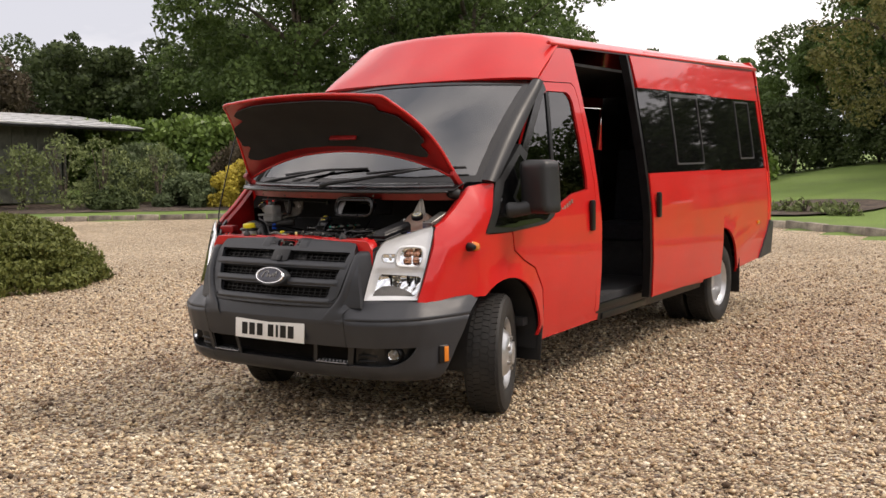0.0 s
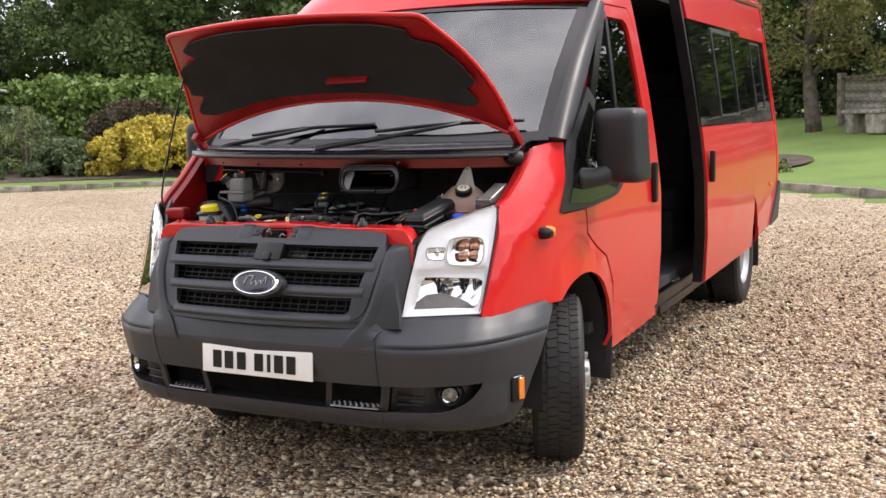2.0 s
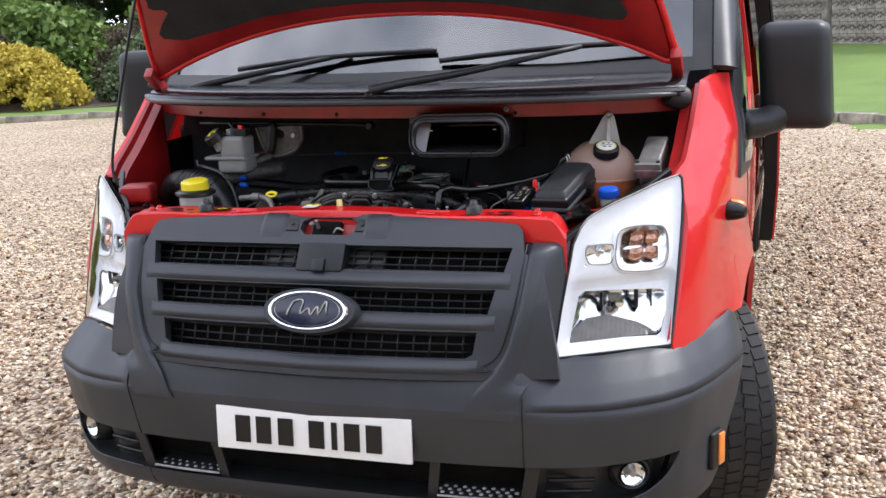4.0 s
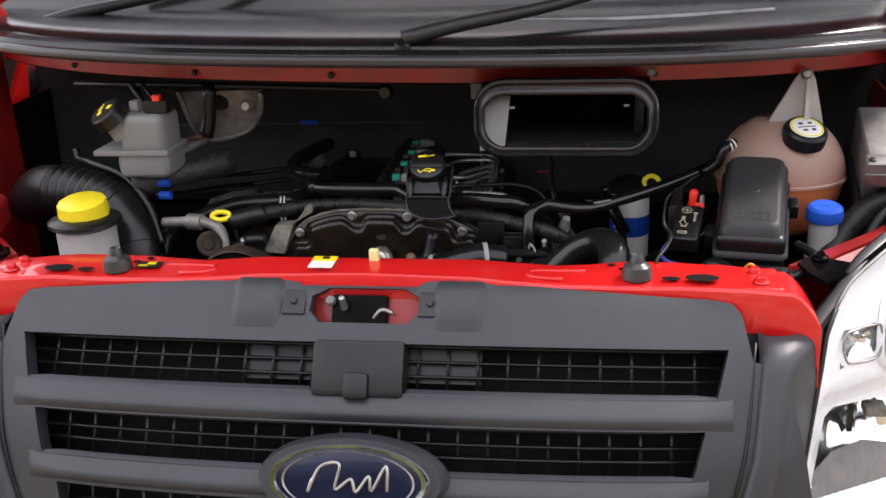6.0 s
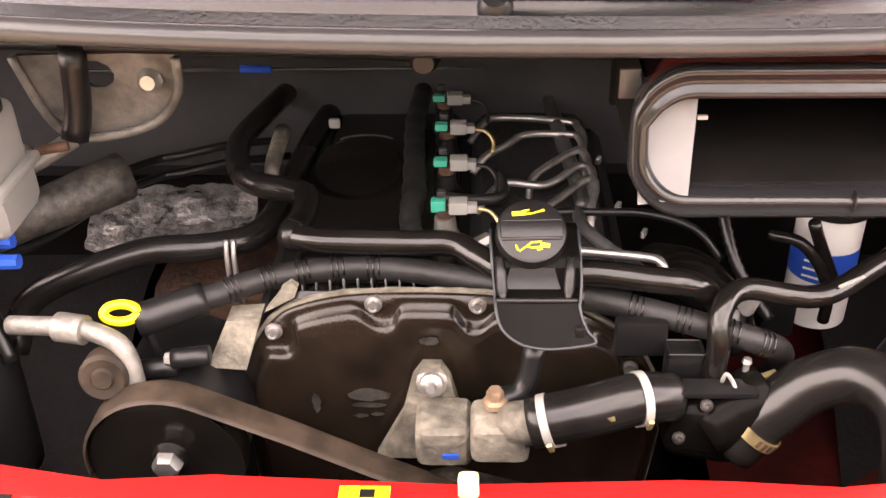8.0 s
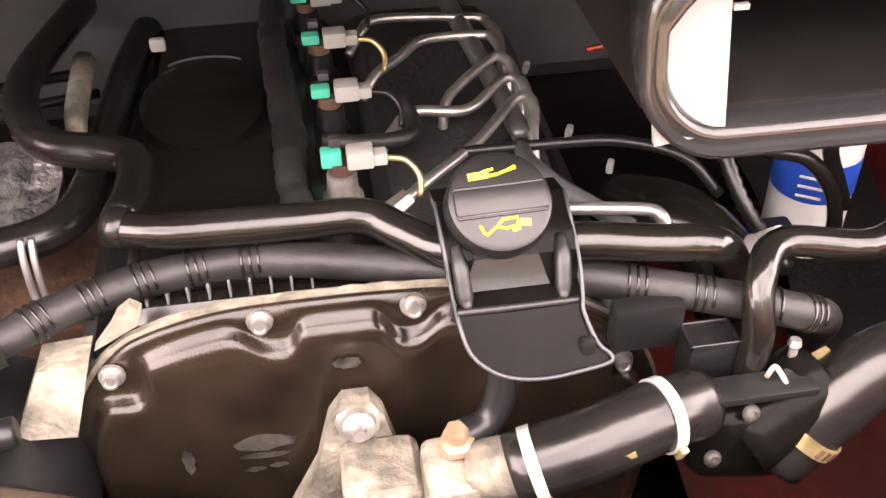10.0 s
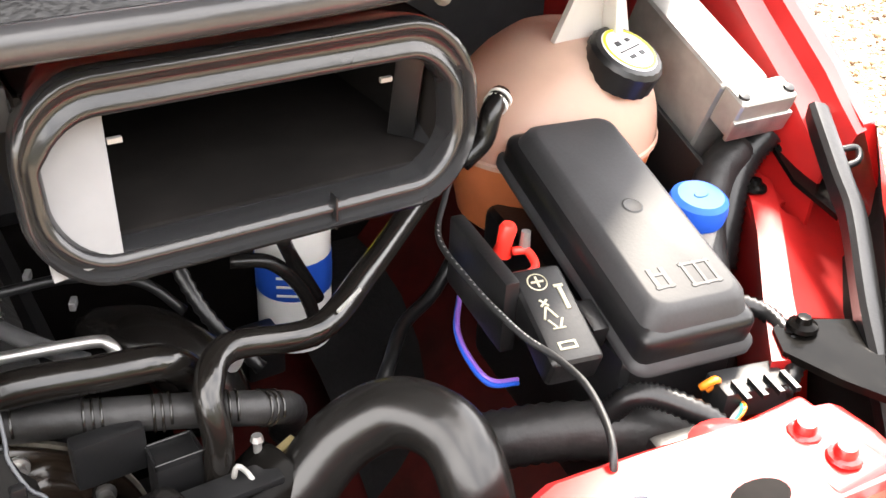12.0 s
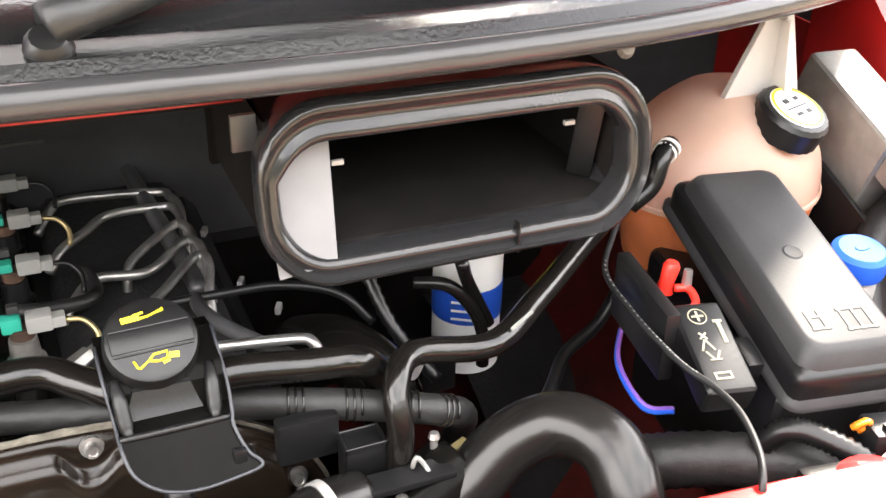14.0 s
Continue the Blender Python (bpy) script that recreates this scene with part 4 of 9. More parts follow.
    arm = tube([(sgn * 0.955, 1.0, 1.17), (sgn * 1.03, 1.06, 1.175), (sgn * 1.09, 1.12, 1.20)], [0.05, 0.042, 0.05], 5, 12)
    part("mirror_arm", arm, M_TRIMB, mirror)
    part("mirror_glass", box(sgn * 1.10, 1.228, 1.305, 0.15, 0.006, 0.25, 0.002), M_CHROME, mirror)
    # sill
    side([(1.44, 0.335), (2.26, 0.345), (2.26, 0.41), (1.44, 0.41)], [], "sill", M_RED, bus, sgn, thick=0.05)
    side([(2.265, 0.33), (4.36, 0.33), (4.36, 0.41), (2.265, 0.41)], [], "sill", M_RED if sgn < 0 else M_BLACK, bus, sgn, thick=0.05)
    # pillar between the doors, and the cab side above the door
    side([(2.20, 0.40), (2.26, 0.40), (2.28, 1.0), (2.25, 1.5), (2.14, 2.16), (2.12, 2.20), (1.93, 2.20), (1.60, 1.975), (1.66, 1.962), (2.05, 1.972), (2.10, 1.94), (2.13, 1.86), (2.21, 1.30)], [], "door_pillar", M_RED, bus, sgn, thick=0.04)
    side([(2.19, 0.42), (2.27, 0.42), (2.29, 1.0), (2.26, 1.5), (2.15, 2.10), (1.70, 2.10), (1.64, 1.985), (2.04, 1.985), (2.12, 1.86), (2.20, 1.30)], [], "pillar_lining", M_CABIN, bus, sgn, out=-0.045, thick=0.008)
    # rear quarter, with the wheel arch
    q0 = 3.48 if sgn > 0 else 2.26
    lower = [(q0, 0.40), (4.36, 0.40)] + arc(*ARCH_R, 0.46, 178, 2, 18) + [(5.30, 0.40), (6.30, 0.45), (6.33, 0.8), (6.33, 1.33), (q0, 1.33)]
    side(lower, [], "rear_quarter", M_RED, bus, sgn, hollow=flare_r, thick=0.02)
    side([(q0, 1.97), (6.29, 1.97), (6.25, 2.255), (q0, 2.255)], [], "upper_side", M_RED, bus, sgn, thick=0.02)
    side([(q0, 1.335), (6.27, 1.335), (6.23, 1.965), (q0, 1.965)], [], "side_window", M_PRIVACY, bus, sgn, out=-0.006, thick=0.015, label="long band of black privacy glass")
    side([(6.275, 1.335), (6.33, 1.335), (6.29, 1.965), (6.235, 1.965)], [], "corner_post", M_RED, bus, sgn, thick=0.02)
    for y0, y1 in ((5.52, 5.95),):
        vent = sheet(rounded(y0, 1.43, y1, 1.95, 0.02, 3), [rounded(y0 + .014, 1.444, y1 - .014, 1.936, 0.015, 3)], lambda y, z: (sgn * (half(y, z) + 0.002), y, rake(y, z)), [], ZCUTS, depth=(-sgn * 0.012, 0, 0))
        part("sliding_vent_frame", vent, M_SEAL, bus)
    # rear lamp and bumper corner
    side([(6.30, 0.80), (6.345, 0.80), (6.345, 1.30), (6.30, 1.30)], [], "rear_lamp", M_REDP, bus, sgn, out=0.004, thick=0.04)
    side([(6.02, 0.43), (6.42, 0.46), (6.44, 0.78), (6.34, 0.80), (6.14, 0.56)], [], "rear_bumper_corner", M_TRIM, bus, sgn, out=0.015, thick=0.12)
    part("side_marker", box(sgn * (half(5.9, 0.78) + 0.004), 5.95, 0.80, 0.012, 0.08, 0.035, 0.004), M_AMBER, bus)
    # arch liners
    for cy, cz, r in ((*ARCH_F, 0.41), (*ARCH_R, 0.465)):
        bm = grid(lambda a, x: (sgn * x, cy + r * math.cos(a), cz + r * math.sin(a)), steps(radians(-12), radians(192), 22), (0.45, 0.955))
        part("arch_liner", bm, M_PAD, bus)

# sliding door, run back along the flank
slide = side([(2.99, 0.42), (4.56, 0.43), (4.60, 0.9), (4.60, 1.345), (2.96, 1.345), (2.97, 0.9)], [], "sliding_door", M_RED, bus, 1, out=0.1, thick=0.05)
side([(2.955, 1.97), (4.575, 1.97), (4.55, 2.19), (2.90, 2.19)], [], "upper_panel", M_RED, slide, 1, out=0.1, thick=0.05)
side([(2.96, 1.35), (4.60, 1.35), (4.575, 1.965), (2.93, 1.965)], [], "window_glass", M_PRIVACY, slide, 1, out=0.096, thick=0.04)
vent = sheet(rounded(3.56, 1.40, 4.19, 1.95, 0.02, 3), [rounded(3.574, 1.414, 4.176, 1.925, 0.015, 3)], lambda y, z: (half(y, z) + 0.104, y, rake(y, z)), [], ZCUTS, depth=(-0.012, 0, 0))
part("sliding_vent_frame", vent, M_SEAL, slide)
part("door_handle", box(half(3.05, 1.1) + 0.118, 3.05, 1.11, 0.03, 0.05, 0.19, 0.012), M_BLACK, slide)
side([(2.90, 2.19), (2.96, 1.345), (2.97, 0.9), (2.99, 0.42), (2.95, 0.42), (2.93, 0.9), (2.92, 1.345), (2.86, 2.19)], [], "door_edge", M_BLACK, slide, 1, out=0.09, thick=0.06)
side([(2.26, 2.205), (6.2, 2.205), (6.2, 2.225), (2.26, 2.225)], [], "upper_rail", M_BLACK, bus, 1, out=0.012, thick=0.03)


# roof with its raised front cap
def roof_point(u, y):
    """u from -1 to 1 across; y along."""
    f = min(1.0, max(0.0, (y - 1.58) / 0.36)) ** 0.92
    z_edge = 1.962 + (2.205 - 1.962) * f
    crown = (0.012 + 0.062 * f) * (1 - abs(u) ** 9) + 0.036 * f * (1 - u * u)
    y_arc = y - 0.13 * (1 - u * u) * (1 if y < 2.0 else max(0, (2.6 - y) / 0.6))
    w = half(3, z_edge)
    return (u * w, y_arc, rake(y, z_edge + crown))


us = [-1, -0.985, -0.96, -0.92, -0.85, -0.7, -0.5, -0.25, 0, 0.25, 0.5, 0.7, 0.85, 0.92, 0.96, 0.985, 1]
part("roof", grid(roof_point, us, steps(1.58, 1.90, 8) + [1.935, 1.97, 2.05, 2.2, 2.6, 3.2, 4, 5, 5.8, 6.2, 6.31, 6.36], thick=-0.02), M_RED, bus)
for sgn in (1, -1):
    gut = tube([(sgn * (half(3, 2.21) + 0.006), y, rake(y, 2.222) - (0.012 if y < 1.8 else 0)) for y in ((1.80, 1.9, 2.3, 4, 6.34) if sgn > 0 else (2.05, 2.3, 4, 6.34))], 0.013, 3, 8)
    part("roof_gutter", gut, M_RED, bus)
part("rear_wall", grid(lambda u, z: (u * half(6, z), 6.38 - 0.06 * (z - 1.3) * (z > 1.3), rake(6.38, z)), us, [0.45, 1.0, 1.3, 1.6, 1.93, 2.12, 2.22, 2.29], thick=0.04), M_RED, bus)
part("rear_step_bumper", box(0, 6.36, 0.56, 1.84, 0.16, 0.22, 0.03), M_TRIM, bus)


# windscreen
def screen_point(u, v):
    yb, zb = 0.72 + 0.14 * u * u, 1.325 + 0.015 * u * u
    yt, zt = 1.45 + 0.13 * u * u, 1.985 - 0.03 * u * u
    w = (0.905 + (0.855 - 0.905) * v)
    bulge = 0.03 * math.sin(math.pi * v)
    return (u * w, yb + (yt - yb) * v - bulge * 0.7, zb + (zt - zb) * v + bulge * 0.7)


su, sv = steps(-0.93, 0.93, 20), steps(0.05, 0.955, 12)
ws = part("windscreen", grid(screen_point, su, sv, thick=0.005), M_SCREEN, bus)
ws.visible_shadow = False
frame_bm = bmesh.new()
for uu, vv in ((steps(-1, -0.925, 2), steps(0, 1, 12)), (steps(0.925, 1, 2), steps(0, 1, 12)), (steps(-0.925, 0.925, 20), steps(0, 0.055, 2)), (steps(-0.925, 0.925, 20), steps(0.95, 1, 2))):
    grid(lambda a, b: Vector(screen_point(a, b)) + Vector((0, -0.003, 0.003)), uu, vv, bm=frame_bm)
bmesh.ops.remove_doubles(frame_bm, verts=frame_bm.verts, dist=1e-4)
part("screen_border", frame_bm, M_GLOSSB, bus)
for sgn in (1, -1):
    pil = bmesh.new()
    a, b = Vector(screen_point(sgn, 0.0)), Vector(screen_point(sgn, 1.0))
    grid(lambda s, t: Vector(screen_point(sgn * 0.985, t)).lerp(Vector((sgn * (half(1.2, 1.35 + 0.61 * t) - 0.02 * (1 - t) + 0.003), 0.89 + (1.60 - 0.89) * t + 0.02, 1.335 + 0.62 * t)), s) + Vector((sgn * 0.012 * math.sin(math.pi * s), -0.02 * math.sin(math.pi * s), 0)), steps(0, 1, 5), steps(0, 1, 12), thick=-0.02 * sgn, bm=pil)
    part("windscreen_pillar", pil, M_TRIMB, bus)


# cowl at the foot of the windscreen, its seal and the red lip beneath
def seal_y(x):
    return 0.417 - 0.02 * x + 0.14 * x * x + 0.298 * x ** 4


def seal_z(x):
    return 1.304 - 0.014 * x


def cowl(x, v):
    """Front edge at the seal, a small step, then the long slope to the glass."""
    dy, dz = COWLROW[v]
    back = 0.735 + 0.14 * (x / 0.83) ** 2
    y0 = seal_y(x)
    if v < 4:
        return (x, y0 + dy, seal_z(x) + dz)
    k = (v - 3) / 5
    y1, z1 = y0 + COWLROW[3][0], seal_z(x) + COWLROW[3][1]
    return (x, y1 + (back - y1) * k, z1 + (1.338 - z1) * k + 0.010 * math.sin(math.pi * k))


COWLROW = [(0.004, 0.002), (0.010, 0.008), (0.036, 0.010), (0.042, 0.015), (0, 0), (0, 0), (0, 0), (0, 0), (0, 0)]
cx_ = steps(-0.83, 0.83, 40)
cowl_ob = part("cowl_panel", grid(cowl, cx_, range(9), thick=-0.006), M_COWL, bus, "grained black plastic cowl")
# pale tubes drawn as the sky's glint along the cowl step
part("cowl_step_glint", tube([(x, seal_y(x) + 0.041, seal_z(x) + 0.0165) for x in steps(0.045, 0.80, 18)], 0.0022, 3, 6), M_PALESTEP, cowl_ob)
part("cowl_step_glint", tube([(x, seal_y(x) + 0.050, seal_z(x) + 0.0135) for x in steps(-0.80, 0.015, 18)], 0.0018, 3, 6), M_PALESTEP, cowl_ob)
part("cowl_gap", box(0.030, seal_y(0.03) + 0.042, seal_z(0.03) + 0.0135, 0.012, 0.03, 0.004, 0.001), M_BLACK, cowl_ob)
# ledge colour holds both dust and a painted sheen
for xa, xb in ((-0.80, 0.018), (0.042, 0.80)):
    part("cowl_ledge", grid(lambda x, v: (x, seal_y(x) + 0.013 + 0.025 * v, seal_z(x) + 0.0112 + 0.0015 * v), steps(xa, xb, 20), (0, 0.5, 1), thick=0.003), M_DUST, cowl_ob, "dusty worn cowl ledge with sheen in its colour")
sl = part("bonnet_seal", tube([(x, seal_y(x) - 0.004, seal_z(x) - 0.0015) for x in steps(-0.81, 0.81, 24)], [0.005, 0.0090] + [0.0098] * 21 + [0.0090, 0.005], 4, 16), M_VINYL, bus, "round black rubber bonnet seal")
part("seal_flange", tube([(x, seal_y(x) + 0.008, seal_z(x) + 0.0055) for x in steps(-0.82, 0.82, 24)], 0.0040, 4, 8), M_VINYL, sl)
# lip in the shade-darkened red
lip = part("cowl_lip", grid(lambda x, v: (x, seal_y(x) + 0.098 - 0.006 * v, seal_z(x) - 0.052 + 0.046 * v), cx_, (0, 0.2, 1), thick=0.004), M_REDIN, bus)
for x in (-0.60, -0.35, -0.11, 0.40):
    part("lip_plug", lathe([(0, 0.003), (0.004, 0.0028), (0.0055, 0)], aim((x, seal_y(x) + 0.093, seal_z(x) - 0.041), (0, -1, 0.1)), 12), M_BLACK, lip)

# painted sky glint along the cowl's upper edge, under the glass
GLINT = [(-0.60, 0.775), (-0.40, 0.705), (-0.225, 0.657), (0.04, 0.60), (0.17, 0.572), (0.30, 0.568), (0.41, 0.582), (0.59, 0.642)]
part("cowl_glint", tube([(x, y, 1.3365) for x, y in GLINT], 0.0042, 5, 8), M_PALESTEP, cowl_ob)

# wipers
for arm, blade in (
        ([(-0.69, 0.700, 1.336), (-0.62, 0.694, 1.352), (-0.50, 0.715, 1.372), (-0.18, 0.80, 1.425)], [(-0.55, 0.775, 1.392), (-0.25, 0.785, 1.418), (0.10, 0.80, 1.425)]),
        ([(0.025, 0.436, 1.332), (0.11, 0.468, 1.348), (0.26, 0.545, 1.368), (0.54, 0.75, 1.42)], [(0.12, 0.765, 1.395), (0.45, 0.785, 1.418), (0.78, 0.86, 1.425)])):
    w = part("wiper_arm", tube(arm, [0.0125, 0.0115, 0.010, 0.007], 5, 8), M_TRIMB, bus)
    part("wiper_blade", tube(blade, 0.008, 5, 8), M_BLACK, w)
    part("wiper_pivot", lathe([(0, 0.010), (0.009, 0.009), (0.012, 0.005), (0.013, 0)], aim(Vector(arm[0]) - Vector((0, 0, 0.012)), (0, -0.5, 0.86)), 14), M_BLACK, w)


# ---- bonnet, standing open ----
def bonnet_point(u, v, lift=0.0):
    w = 0.80 - 0.20 * v ** 1.5
    c = 1 - abs(u) ** 2.2
    ry, rz = 0.715 - 0.04 * c, 1.375 + 0.165 * c
    fy, fz = 0.30 - 0.045 * c, 1.825 + 0.03 * c
    y, z = ry + (fy - ry) * v, rz + (fz - rz) * v
    b = 0.045 * math.sin(math.pi * v)
    n = Vector((0, 0.62, 0.78))
    return Vector((u * w, y, z)) + n * (b + lift)


bu, bv = steps(-1, 1, 32), steps(0, 1, 12)
bonnet = part("bonnet", grid(bonnet_point, bu, bv, thick=0.004), M_RED, bus)
# inner skin in the red that carries the underside's shade
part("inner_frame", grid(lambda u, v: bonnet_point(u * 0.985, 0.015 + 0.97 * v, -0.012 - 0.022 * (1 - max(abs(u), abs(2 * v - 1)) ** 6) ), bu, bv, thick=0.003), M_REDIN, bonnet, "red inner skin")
rim_pts = [bonnet_point(u, 0, -0.006) for u in steps(-1, 1, 14)] + [bonnet_point(1, v, -0.006) for v in steps(0.15, 0.9, 5)] + [bonnet_point(u, 1, -0.006) for u in steps(1, -1, 14)] + [bonnet_point(-1, v, -0.006) for v in steps(0.9, 0.15, 5)]
part("folded_rim", tube(rim_pts + rim_pts[:1], 0.009, 3, 8), M_RED, bonnet)


def pad_edge(k):
    a = 2 * math.pi * k / 90
    cx, cy = math.cos(a), math.sin(a)
    q = (abs(cx) ** 6 + abs(cy) ** 6) ** (-1 / 6)
    rag = 0.028 * noise.noise(Vector((cx * 3.1, cy * 3.1, 0.4))) + 0.016 * noise.noise(Vector((cx * 9, cy * 9, 2.0)))
    bite = 0.16 * math.exp(-((a - 2.62) / 0.13) ** 2) + 0.13 * math.exp(-((a - 0.62) / 0.11) ** 2) + 0.10 * math.exp(-((a - 3.62) / 0.10) ** 2) + 0.08 * math.exp(-((a - 5.75) / 0.12) ** 2)
    k2 = 1 + rag - bite
    return (0.945 * q * cx * k2, 0.545 + 0.405 * q * cy * k2)


pad = sheet([pad_edge(k) for k in range(90)], [], lambda a, b: bonnet_point(a, b, -0.043), steps(-0.8, 0.8, 16), steps(0.2, 0.9, 8), depth=(0, 0.005, 0.006))
part("insulation_pad", pad, M_PAD, bonnet)
latch = box(0.12, 0, 0, 0.20, 0.012, 0.03, 0.005)
lm = Matrix.Translation(bonnet_point(0, 0.28, -0.055)) @ Matrix.Rotation(radians(-35), 4, "X")
bmesh.ops.transform(latch, matrix=lm, verts=latch.verts)
part("latch_plate", latch, M_REDIN, bonnet)
for sgn in (1, -1):
    hb = box(0, 0, 0, 0.03, 0.13, 0.035, 0.006)
    bmesh.ops.transform(hb, matrix=Matrix.Translation((sgn * 0.805, 0.715, 1.355)) @ Matrix.Rotation(radians(-40), 4, "X"), verts=hb.verts)
    part("bonnet_hinge", hb, M_REDIN, bonnet)
part("stay_rod", tube([(-0.74, 0.36, 1.08), (-0.755, 0.38, 1.20), (-0.66, 0.47, 1.70), (-0.62, 0.475, 1.73)], 0.0042, 6, 8), M_BLACK, bus)
cup = lathe([(0, 0.02), (0.012, 0.02), (0.018, 0.0)], aim((-0.62, 0.49, 1.745), (0, -0.6, -0.8)), 12)
part("stay_socket", cup, M_BLACK, bonnet)


# ---- front bumper, grille, lamps ----
PLAN = [(0.0, -0.012), (0.20, -0.010), (0.40, -0.003), (0.52, 0.008), (0.62, 0.028), (0.70, 0.052), (0.77, 0.096), (0.835, 0.147), (0.888, 0.214), (0.928, 0.300), (0.960, 0.395), (0.988, 0.49), (0.998, 0.59), (0.996, 0.72)]


def plan_at(s):
    """Bumper line in plan along its crease; s runs 0 at the middle to 1 at the wheel."""
    k = s * (len(PLAN) - 1)
    return (float(np.interp(k, range(len(PLAN)), [p[0] for p in PLAN])), float(np.interp(k, range(len(PLAN)), [p[1] for p in PLAN])))


def bumper_end(z):
    return float(np.interp(z, (0.30, 0.63, 0.72), (0.745, 0.885, 1.0)))


def s_of(x, z=0.41):
    """Station of the bumper at a half width."""
    return float(np.interp(x, [p[0] for p in PLAN], range(len(PLAN)))) / (len(PLAN) - 1) / bumper_end(z)


PROF_MID = [(0.285, 0.12), (0.315, 0.07), (0.35, 0.05), (0.40, 0.042), (0.46, 0.036), (0.52, 0.018), (0.60, 0.004), (0.618, 0.0), (0.66, 0.012), (0.70, 0.028), (0.732, 0.05)]
PROF_END = [(0.285, 0.12), (0.315, 0.07), (0.35, 0.05), (0.40, 0.042), (0.46, 0.036), (0.52, 0.018), (0.60, 0.003), (0.618, 0.0), (0.6195, 0.005), (0.6245, 0.005), (0.626, 0.0), (0.668, 0.042), (0.674, 0.049), (0.714, 0.098), (0.720, 0.115), (0.732, 0.130)]


def bumper_point(s, z, push=0.0):
    sg = 1 if s >= 0 else -1
    x, y = plan_at(abs(s) * bumper_end(z))
    k = abs(s)
    mid = float(np.interp(z, [p[0] for p in PROF_MID], [p[1] for p in PROF_MID]))
    end = float(np.interp(z, [p[0] for p in PROF_END], [p[1] for p in PROF_END])) * (1 - 0.5 * min(1, max(0, (k - 0.5) / 0.4)))
    w = min(1, max(0, (x - 0.515) / 0.095))
    d = mid + (end - mid) * w * w * (3 - 2 * w) + push
    return (sg * (x - d * min(1, k * 1.25) ** 2 * 0.9), y + d * (1 - 0.75 * k ** 3), z)


LIP_S = steps(-1, 1, 80)
front = part("front_bumper", grid(bumper_point, LIP_S, [0.285, 0.30, 0.315, 0.35, 0.372], thick=0.0), M_TRIM, bus)
FACE_S = sorted(set(LIP_S + [sg * (k / 13) for k in (2.9, 3.0, 3.1, 3.2, 3.3, 3.4, 3.5, 3.7) for sg in (1, -1)]))
part("bumper_face", grid(bumper_point, FACE_S, [0.475, 0.50, 0.53, 0.56, 0.59, 0.618, 0.6195, 0.6245, 0.626, 0.64, 0.655, 0.668, 0.671, 0.674, 0.69, 0.704, 0.714, 0.719], thick=0.0), M_TRIM, front, smooth=26)
# near-black sheet stands for the shade within the intake
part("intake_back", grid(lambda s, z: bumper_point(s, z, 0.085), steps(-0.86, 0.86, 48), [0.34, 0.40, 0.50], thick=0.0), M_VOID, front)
part("intake_roof", grid(lambda s, v: bumper_point(s, 0.476 - 0.004 * v, 0.09 * v), steps(-0.86, 0.86, 48), (0, 1), thick=0.0), M_TRIMB, front)
part("intake_floor", grid(lambda s, v: bumper_point(s, 0.371, 0.09 * v), steps(-0.86, 0.86, 48), (0, 1), thick=0.0), M_TRIMB, front)
